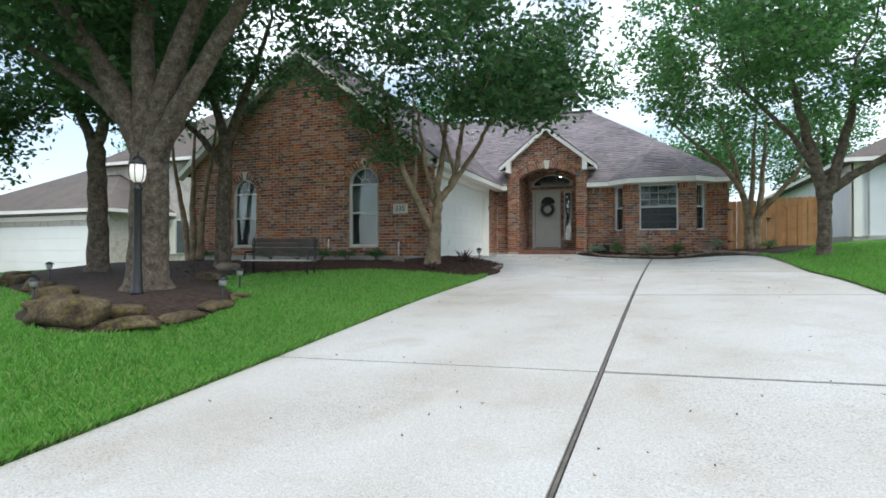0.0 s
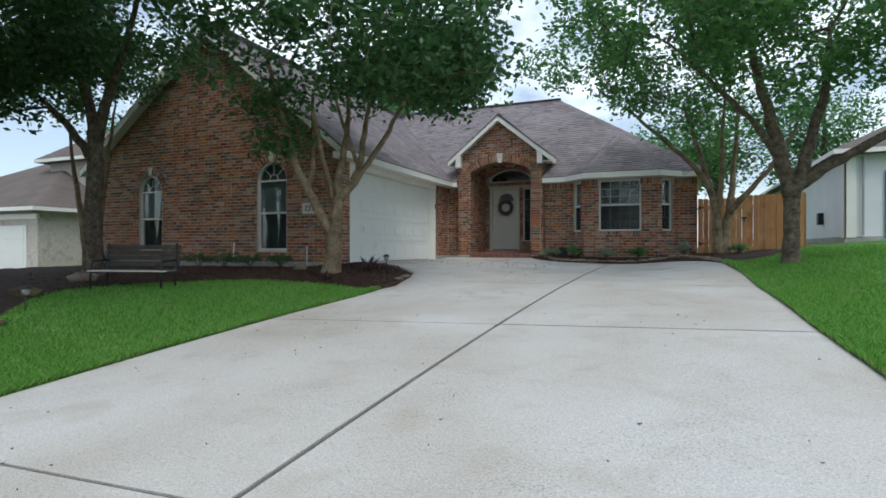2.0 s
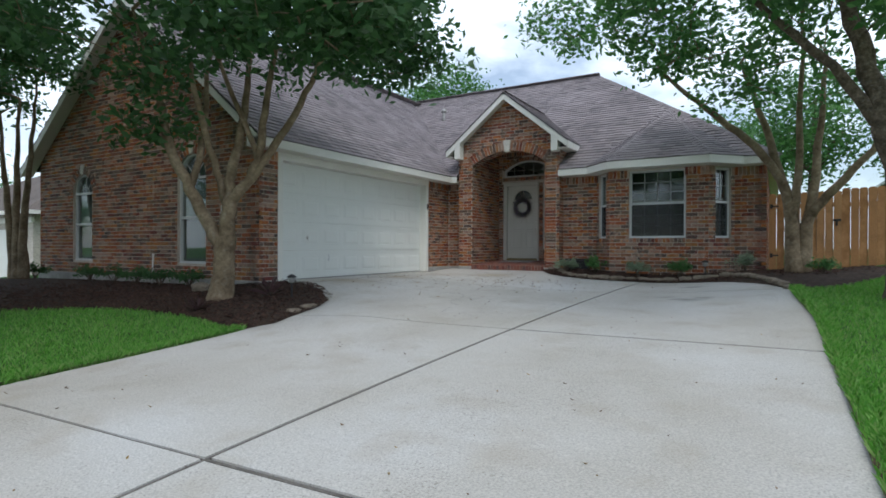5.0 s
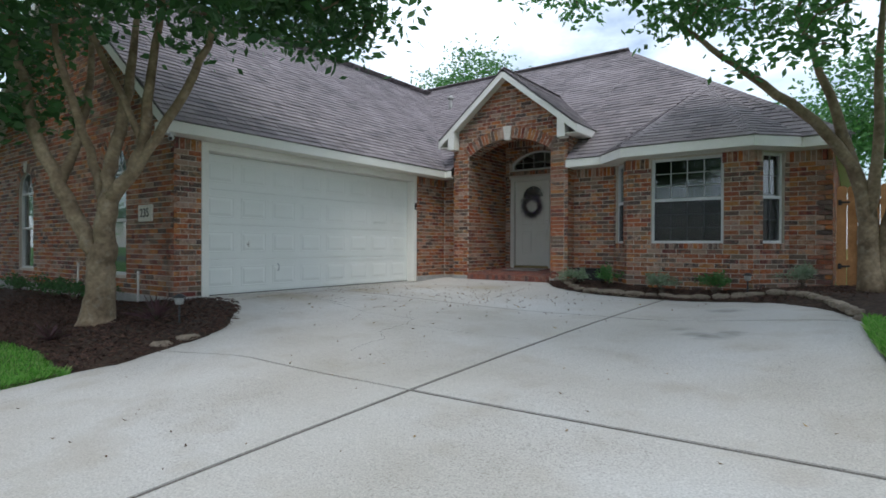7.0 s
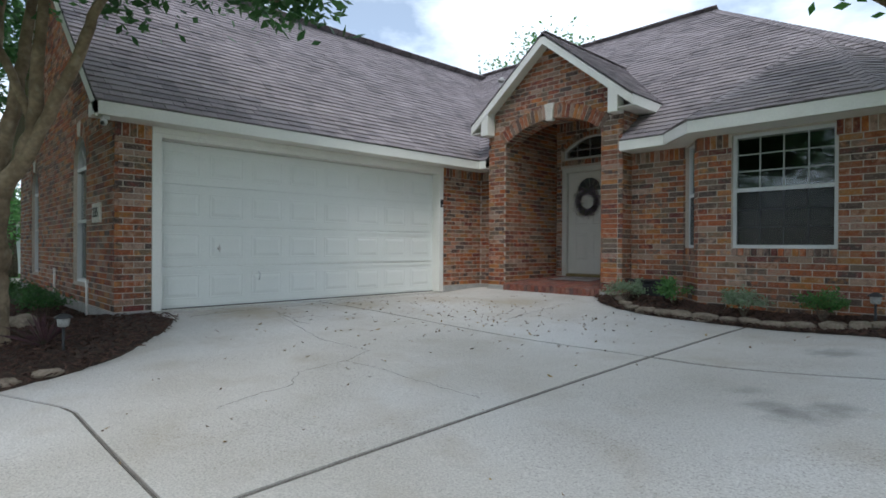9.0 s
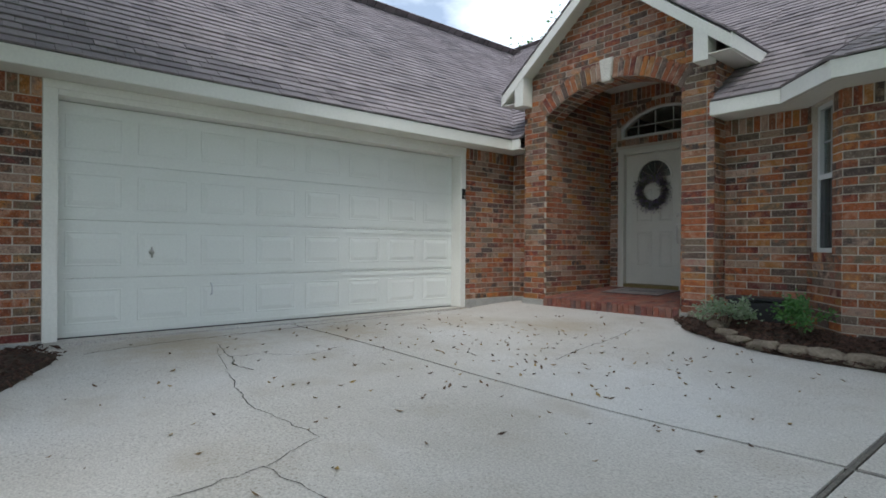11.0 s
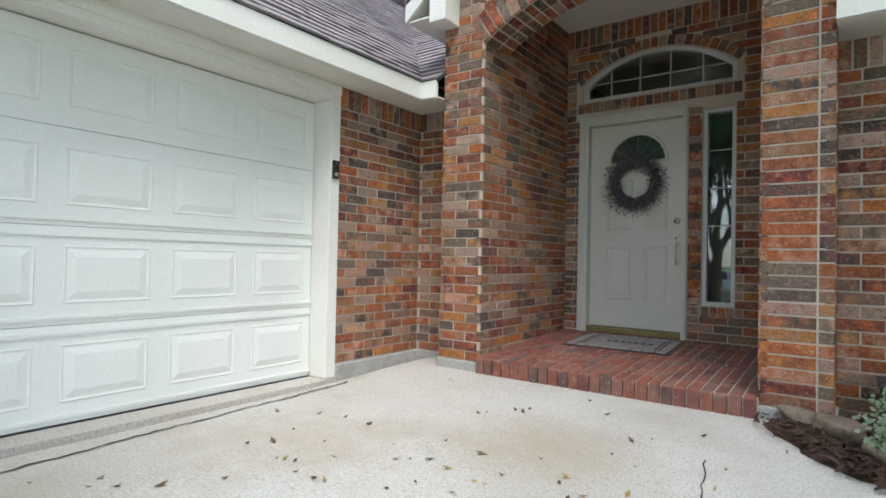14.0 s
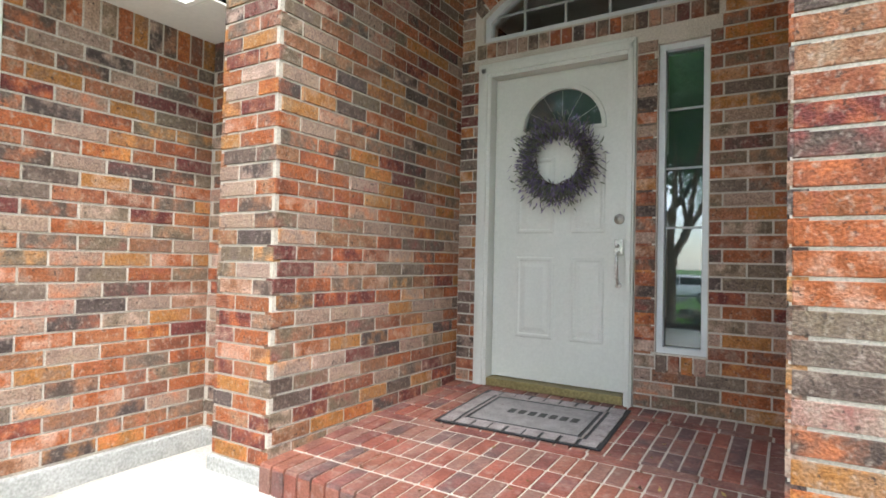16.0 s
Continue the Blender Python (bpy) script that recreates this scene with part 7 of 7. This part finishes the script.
# ---- yard things ----
def path_light(x, y, h=0.34):
    z = bed_z(x, y)
    p = empty("path_light", x, y, z, "small black solar path light in the bed", "path light", "solar path lights")
    bm = bmesh.new()
    lathe(bm, [(.008, -.05), (.012, 0), (.012, h * .62)], 8, x, y, z)
    part("stake", bm, M_BLACK, p, "", True)
    bm = bmesh.new()
    lathe(bm, [(.03, h * .62), (.045, h * .64), (.055, h * .86), (.03, h * .86)], 10, x, y, z)
    part("lantern", bm, material("frosted_lens", [(.25, .25, .24), (.33, .33, .31)], 9, .4, .05), p, "frosted lens", True)
    bm = bmesh.new()
    lathe(bm, [(.075, h * .86), (.078, h * .88), (.035, h * .97), (.012, h * 1.0)], 10, x, y, z)
    part("cap", bm, M_BLACK, p, "black cap", True)


for x, y in ((-3.1, 12.25), (-6.6, 4.3), (-9.3, 6.3), (-5.4, 6.7), (-4.55, 5.4), (1.95, 18.72), (-9.0, 8.3)):
    path_light(x, y)


def lamp_post():
    x, y = -5.66, 5.03
    z = bed_z(x, y) - .02
    p = empty("lamp_post", x, y, z, "black metal lamp post with a lit lantern", "lamp post")
    bm = bmesh.new()
    lathe(bm, [(.085, 0), (.085, .05), (.068, .08), (.062, .30), (.052, .34), (.048, 1.40), (.062, 1.42), (.062, 1.45), (.04, 1.47), (.04, 1.52)], 14, x, y, z)
    part("post", bm, M_BLACK, p, "", True)
    bm = bmesh.new()
    lathe(bm, [(.05, 1.52), (.085, 1.55), (.105, 1.66), (.095, 1.76), (.06, 1.78)], 14, x, y, z)
    g = bpy.data.materials.new("lamp_glass")
    g.use_nodes = True
    gb = g.node_tree.nodes["Principled BSDF"]
    gb.inputs["Base Color"].default_value = (.8, .8, .78, 1)
    gb.inputs["Roughness"].default_value = .25
    gb.inputs["Emission Color"].default_value = (1, .93, .82, 1)
    gb.inputs["Emission Strength"].default_value = .25
    part("globe", bm, g, p, "glowing white glass", True)
    bm = bmesh.new()
    lathe(bm, [(.11, 1.76), (.115, 1.78), (.06, 1.85), (.015, 1.88), (.012, 1.93)], 14, x, y, z)
    part("cap", bm, M_BLACK, p, "black cap", True)
    for k in range(6):
        a = k * math.pi / 3
        bm = bmesh.new()
        tube(bm, [(x + r * math.cos(a), y + r * math.sin(a), z + h) for r, h in ((.055, 1.52), (.09, 1.55), (.11, 1.66), (.10, 1.77))], [.006] * 4, 5)
        part("rib", bm, M_BLACK, p)


lamp_post()


def bench():
    b = empty("garden_bench", -6.45, 9.1, GZ(-6.45, 9.1), "weathered grey wooden bench with dark iron ends on the lawn", "bench")
    base = Matrix.Translation((-6.45, 9.1, GZ(-6.45, 9.1))) @ pose(0, 0, 0, 0, 0, 13)
    for k in range(4):
        boxes("seat_slat", [(-.74, .74, -.22 + k * .105, -.13 + k * .105, .30, .325)], M_WOODGREY if k else M_STONEWHITE, b, "", .006, base)
    for k in range(4):
        boxes("back_slat", [(-.74, .74, .21 + k * .012, .235 + k * .012, .40 + k * .095, .48 + k * .095)], material("dark_slat", [(.05, .045, .04), (.09, .08, .07)], 6, .85, .3), b, "dark back slat", .005, base)
    for s in (-1, 1):
        bm = bmesh.new()
        for pts in ([(-.2, 0), (-.2, .30), (-.15, .48), (.15, .50), (.22, .48)], [(.18, 0), (.2, .30), (.24, .80)], [(-.2, .29), (.2, .29)]):
            tube(bm, [base @ Vector((s * .68, p, q)) for p, q in pts], [.02] * len(pts), 7)
        part("end_frame", bm, M_BLACK, b, "cast iron end", True)


bench()


def pipe(x, y, h, lean):
    p = empty("pvc_stake", x, y, bed_z(x, y), "thin white plastic pipe standing by the brick wall", "pipe", "white pipes")
    bm = bmesh.new()
    z = bed_z(x, y) - .03
    tube(bm, [(x, y, z), (x + lean, y, z + h)], [.016, .016], 10)
    part("pipe", bm, M_PVC, p, "", True)
    bm = bmesh.new()
    tube(bm, [(x + lean, y, z + h - .03), (x + lean, y, z + h + .015)], [.022, .022], 10)
    part("cap", bm, M_PVC, p, "", True)


pipe(-7.75, 12.9, .62, .05)
pipe(-5.55, 12.92, .50, 0)


def black_tub():
    x, y = -0.92, 19.42
    z = bed_z(x, y) - .01
    t = empty("hose_box", x, y, z, "low black plastic box against the brick pier", "box")
    bm = bmesh.new()
    box(bm, x - .27, x + .27, y - .12, y + .14, z, z + .24, .04)
    part("body", bm, M_PLASTIC, t)
    bm = bmesh.new()
    box(bm, x - .285, x + .285, y - .135, y + .155, z + .24, z + .275, .014)
    part("lid", bm, M_PLASTIC, t)


black_tub()


def fallen_leaves():
    rng = random.Random(9)
    v, f = [], []
    k = 0
    while k < 330:
        x, y = rng.gauss(-2.0, 1.3), rng.gauss(16.9, 1.5)
        if not (-4.5 < x < 1.5 and 12.5 < y < 19.3) or inside(x, y, bed_right) or inside(x, y, bed_left):
            continue
        k += 1
        L = rng.uniform(.012, .034)
        m = Matrix.Translation((x, y, GZ(x, y) + .008)) @ pose(0, 0, 0, rng.uniform(-25, 25), rng.uniform(-25, 25), rng.uniform(0, 360))
        i = len(v)
        v += [m @ Vector(q) for q in ((-L, 0, .004), (-L * .2, L * .45, .0), (L, 0, .006), (-L * .2, -L * .45, 0), (0, 0, -.004))]
        f += [(i, i + 1, i + 4), (i + 1, i + 2, i + 4), (i + 2, i + 3, i + 4), (i + 3, i, i + 4)]
    for k in range(40):
        x, y = rng.uniform(-3.7, -1.9), rng.uniform(19.5, 21.0)
        L = rng.uniform(.010, .022)
        m = Matrix.Translation((x, y, pz(y) + .008)) @ pose(0, 0, 0, rng.uniform(-25, 25), rng.uniform(-25, 25), rng.uniform(0, 360))
        i = len(v)
        v += [m @ Vector(q) for q in ((-L, 0, .004), (-L * .2, L * .45, .0), (L, 0, .006), (-L * .2, -L * .45, 0), (0, 0, -.004))]
        f += [(i, i + 1, i + 4), (i + 1, i + 2, i + 4), (i + 2, i + 3, i + 4), (i + 3, i, i + 4)]
    for k in range(170):
        x, y = rng.uniform(-2.4, 3.4), rng.uniform(0.5, 14)
        L = rng.uniform(.008, .022)
        m = Matrix.Translation((x, y, GZ(x, y) + .006)) @ pose(0, 0, 0, rng.uniform(-25, 25), rng.uniform(-25, 25), rng.uniform(0, 360))
        i = len(v)
        v += [m @ Vector(q) for q in ((-L, 0, .004), (-L * .2, L * .45, .0), (L, 0, .006), (-L * .2, -L * .45, 0), (0, 0, -.004))]
        f += [(i, i + 1, i + 4), (i + 1, i + 2, i + 4), (i + 2, i + 3, i + 4), (i + 3, i, i + 4)]
    tagged(obj("fallen_leaves", v, f, M_DEADLEAF), "scattered brown dry leaves on the concrete", "leaves", kind="stuff")


fallen_leaves()


def fence():
    fe = empty("wooden_fence", 4.4, 20.2, GZ(4.4, 20.2), "tan cedar picket privacy fence with a gate", "fence")
    bm0 = bmesh.new()
    x = 3.06
    k = 0
    while x < 5.75:
        w = .138
        z0 = GZ(x, 20.2) - .03
        h = 3.06 + .02 * (x - 3) + (.04 if x > 4.25 else 0) + random.uniform(-.006, .006)
        bm = bmesh.new()
        y = 20.2 + (.018 if k % 2 else 0)
        prof = [(x, z0), (x + w, z0), (x + w, h - .03), (x + w - .03, h), (x + .03, h), (x, h - .03)]
        a = [bm.verts.new((p, y, q)) for p, q in prof]
        b = [bm.verts.new((p, y + .018, q)) for p, q in prof]
        bm.faces.new(a)
        bm.faces.new(b[::-1])
        for i in range(6):
            bm.faces.new((a[i], b[i], b[(i + 1) % 6], a[(i + 1) % 6]))
        bmesh.ops.recalc_face_normals(bm, faces=bm.faces[:])
        part("picket", bm, M_FENCE, fe)
        x += w + .006
        k += 1
    y = 20.2
    while y < 27:
        bm = bmesh.new()
        box(bm, 5.75, 5.768, y, y + .138, GZ(5.75, y) - .03, 3.16 + random.uniform(-.006, .006))
        part("picket", bm, M_FENCE, fe)
        y += .144
    for z in (1.75, 2.75):
        boxes("rail", [(3.06, 5.75, 20.238, 20.28, z, z + .085)], M_FENCE, fe)
    for x in (3.1, 4.3, 5.7):
        boxes("post", [(x, x + .09, 20.28, 20.37, 1.2, 3.0)], M_FENCE, fe)
    for z in (1.72, 2.78):
        boxes("hinge", [(3.08, 3.24, 20.190, 20.199, z, z + .03), (3.08, 3.13, 20.188, 20.199, z - .03, z + .06)], M_BLACK, fe, "black gate hinge", .002)
    boxes("latch", [(4.20, 4.34, 20.185, 20.199, 2.45, 2.50), (4.25, 4.28, 20.180, 20.199, 2.36, 2.46)], M_BLACK, fe, "black gate latch", .003)


fence()


# ---- neighbouring houses ----
def hip_roof(parent, x0, x1, y0, y1, z, h, mat, over=.45):
    x0, x1, y0, y1 = x0 - over, x1 + over, y0 - over, y1 + over
    d = min(x1 - x0, y1 - y0) / 2
    if x1 - x0 > y1 - y0:
        r0, r1 = (x0 + d, (y0 + y1) / 2), (x1 - d, (y0 + y1) / 2)
    else:
        r0, r1 = ((x0 + x1) / 2, y0 + d), ((x0 + x1) / 2, y1 - d)
    v = [(x0, y0, z), (x1, y0, z), (x1, y1, z), (x0, y1, z), (*r0, z + h), (*r1, z + h), (x0, y0, z - .15), (x1, y0, z - .15), (x1, y1, z - .15), (x0, y1, z - .15)]
    f = [(0, 1, 5, 4), (1, 2, 5), (2, 3, 4, 5), (3, 0, 4)] if x1 - x0 > y1 - y0 else [(0, 1, 4), (1, 2, 5, 4), (2, 3, 5), (3, 0, 4, 5)]
    f += [(9, 8, 7, 6)]
    obj("roof", v, f, mat, parent, "shingle hip roof")
    obj("fascia", [*v[0:4], *v[6:10]], [(0, 4, 5, 1), (1, 5, 6, 2), (2, 6, 7, 3), (3, 7, 4, 0)], M_TRIM, parent, "white fascia")


def right_house():
    h = empty("white_house", 13, 30, 1.8, "white neighbouring house with a teal garage door", "house")
    boxes("wall", [(7.7, 20, 24.3, 42, 1.98, 4.7)], M_NBRWHITE, h, "white painted siding")
    boxes("foundation", [(7.66, 20, 24.26, 42, 1.2, 1.99)], M_FOUND, h, "grey foundation")
    boxes("corner_board", [(7.64, 7.95, 24.22, 24.30, 1.95, 4.7), (7.64, 7.70, 24.22, 24.6, 1.95, 4.7)], M_TRIM, h, "white corner board", .01)
    d = boxes("garage_door", [(8.75, 13.6, 24.24, 24.3, 1.95, 4.15)], M_TEAL, h, "teal garage door", .01)
    for k in range(4):
        boxes("door_section", [(8.78, 13.57, 24.225, 24.25, 1.97 + k * .545, 2.49 + k * .545)], M_TEAL, d, "", .008)
    bm = bmesh.new()
    tube(bm, [(8.15, 24.2, 4.6), (8.15, 24.2, 2.05), (8.10, 24.05, 1.95)], [.035] * 3, 8)
    part("downspout", bm, M_FOUND, h, "grey downspout")
    boxes("meter", [(7.52, 7.7, 27.2, 27.5, 2.5, 2.95)], M_PLASTIC, h, "dark utility meter", .02)
    hip_roof(h, 7.7, 20, 24.3, 42, 4.85, 3.4, M_NBRROOF)


right_house()


def left_house():
    h = empty("pale_brick_house", -24, 20, .4, "pale brick neighbouring house with a white garage door", "house")
    boxes("wall", [(-31, -20.4, 16.1, 24, .2, 3.1)], M_NBRBRICK, h, "pale brick wall")
    boxes("wing_wall", [(-24.5, -17.6, 19.2, 30, .2, 5.6)], M_NBRBRICK, h, "pale brick wall of the taller wing")
    d = boxes("garage_door", [(-29.5, -21.0, 16.02, 16.1, .42, 2.5)], M_GARAGE, h, "white garage door", .01)
    for k in range(4):
        boxes("door_section", [(-29.4, -21.1, 16.0, 16.04, .44 + k * .515, .94 + k * .515)], M_GARAGE, d, "", .008)
    boxes("frieze", [(-31.1, -20.3, 15.98, 16.1, 2.75, 2.95)], M_TRIM, h, "white frieze board", .01)
    hip_roof(h, -31, -20.4, 16.1, 26, 3.2, 3.0, M_NBRROOF)
    hip_roof(h, -24.5, -17.6, 19.2, 30, 5.7, 3.0, M_NBRROOF)
    for x in (-19.9,):
        w = boxes("window", [(x, x + .75, 19.14, 19.2, 1.3, 2.9)], M_FRAME, h, "white window", .01)
        boxes("pane", [(x + .06, x + .69, 19.12, 19.145, 1.36, 2.84)], M_WINDOWDARK, w)
        boxes("shutter", [(x - .38, x - .04, 19.13, 19.2, 1.3, 2.9)], M_TRIM, h, "pale shutter", .01)
        boxes("shutter", [(x + .79, x + 1.13, 19.13, 19.2, 1.3, 2.9)], M_TRIM, h, "pale shutter", .01)
    nd = sheet("neighbour_drive", lambda y: (-31, -16.5), span(4, 16.1, .6), 16, .03, M_CONCRETE, .15)
    tagged(nd, "pale concrete drive of the neighbouring house", kind="structure")


left_house()


def far_house():
    h = empty("distant_house", -40, 13, .4, "pale house with a grey roof beyond the trees", "house")
    boxes("wall", [(-44, -37, 8, 18, .2, 3.2)], M_NBRWHITE, h, "pale wall")
    w = boxes("window", [(-36.98, -36.92, 11, 12.2, 1.2, 2.5)], M_FRAME, h, "white window", .01)
    boxes("pane", [(-36.93, -36.90, 11.08, 12.12, 1.28, 2.42)], M_WINDOWDARK, w)
    hip_roof(h, -44, -37, 8, 18, 3.3, 2.2, M_NBRROOF)


far_house()


def parked_car():
    x, y, z = -7.6, -11.6, GZ(-7.6, -11.6) + .03
    c = empty("parked_car", x, y, z, "white sport utility car parked on the street", "car")
    paint = material("white_car_paint", [(.70, .71, .72), (.75, .75, .76)], 1, .3, 0, spec=.5, dark=.02)
    bm = bmesh.new()
    prof = [(-2.25, .35), (-2.3, .75), (-2.1, .95), (-1.1, 1.05), (-.5, 1.55), (.2, 1.66), (1.5, 1.6), (2.1, 1.1), (2.28, .8), (2.25, .35)]
    a = [bm.verts.new((x + p, y - .9, z + q)) for p, q in prof]
    b = [bm.verts.new((x + p, y + .9, z + q)) for p, q in prof]
    bm.faces.new(a)
    bm.faces.new(b[::-1])
    for i in range(len(prof)):
        bm.faces.new((a[i], b[i], b[(i + 1) % len(prof)], a[(i + 1) % len(prof)]))
    bmesh.ops.recalc_face_normals(bm, faces=bm.faces[:])
    bmesh.ops.bevel(bm, geom=bm.edges[:], offset=.06, segments=3, affect="EDGES")
    part("body", bm, paint, c, "", True)
    for s in (-1, 1):
        for p in ([(-.95, 1.08), (-.45, 1.5), (.15, 1.57), (.15, 1.08)], [(.22, 1.08), (.22, 1.57), (1.4, 1.52), (1.75, 1.1)]):
            bm = bmesh.new()
            bm.faces.new([bm.verts.new((x + q, y + s * .905, z + r)) for q, r in p])
            part("side_window", bm, M_PLASTIC, c, "dark window")
    for px in (-1.45, 1.45):
        for s in (-1, 1):
            bm = bmesh.new()
            tube(bm, [(x + px, y + s * .72, z + .35), (x + px, y + s * .93, z + .35)], [.35, .35], 24)
            w = part("wheel", bm, M_PLASTIC, c, "black tyre", True)
            bm = bmesh.new()
            tube(bm, [(x + px, y + s * .9, z + .35), (x + px, y + s * .94, z + .35)], [.22, .20], 16)
            part("rim", bm, M_CHROME, w, "silver rim", True)


parked_car()


def roof_vent():
    v = empty("roof_vent", -6.6, 22.3, 6.4, "small metal vent pipe on the roof", "vent")
    z = EAVE + (22.6 - EYM) * (RZ - EAVE) / (RY - EYM)
    bm = bmesh.new()
    tube(bm, [(-6.6, 22.6, z - .1), (-6.6, 22.6, z + .35)], [.05, .05], 10)
    part("pipe", bm, M_FOUND, v, "", True)
    bm = bmesh.new()
    lathe(bm, [(.09, .30), (.10, .34), (.03, .42)], 12, -6.6, 22.6, z)
    part("cap", bm, M_FOUND, v, "", True)


roof_vent()

# ---- bricks, shingles and pavers, laid last ----
lay_all()
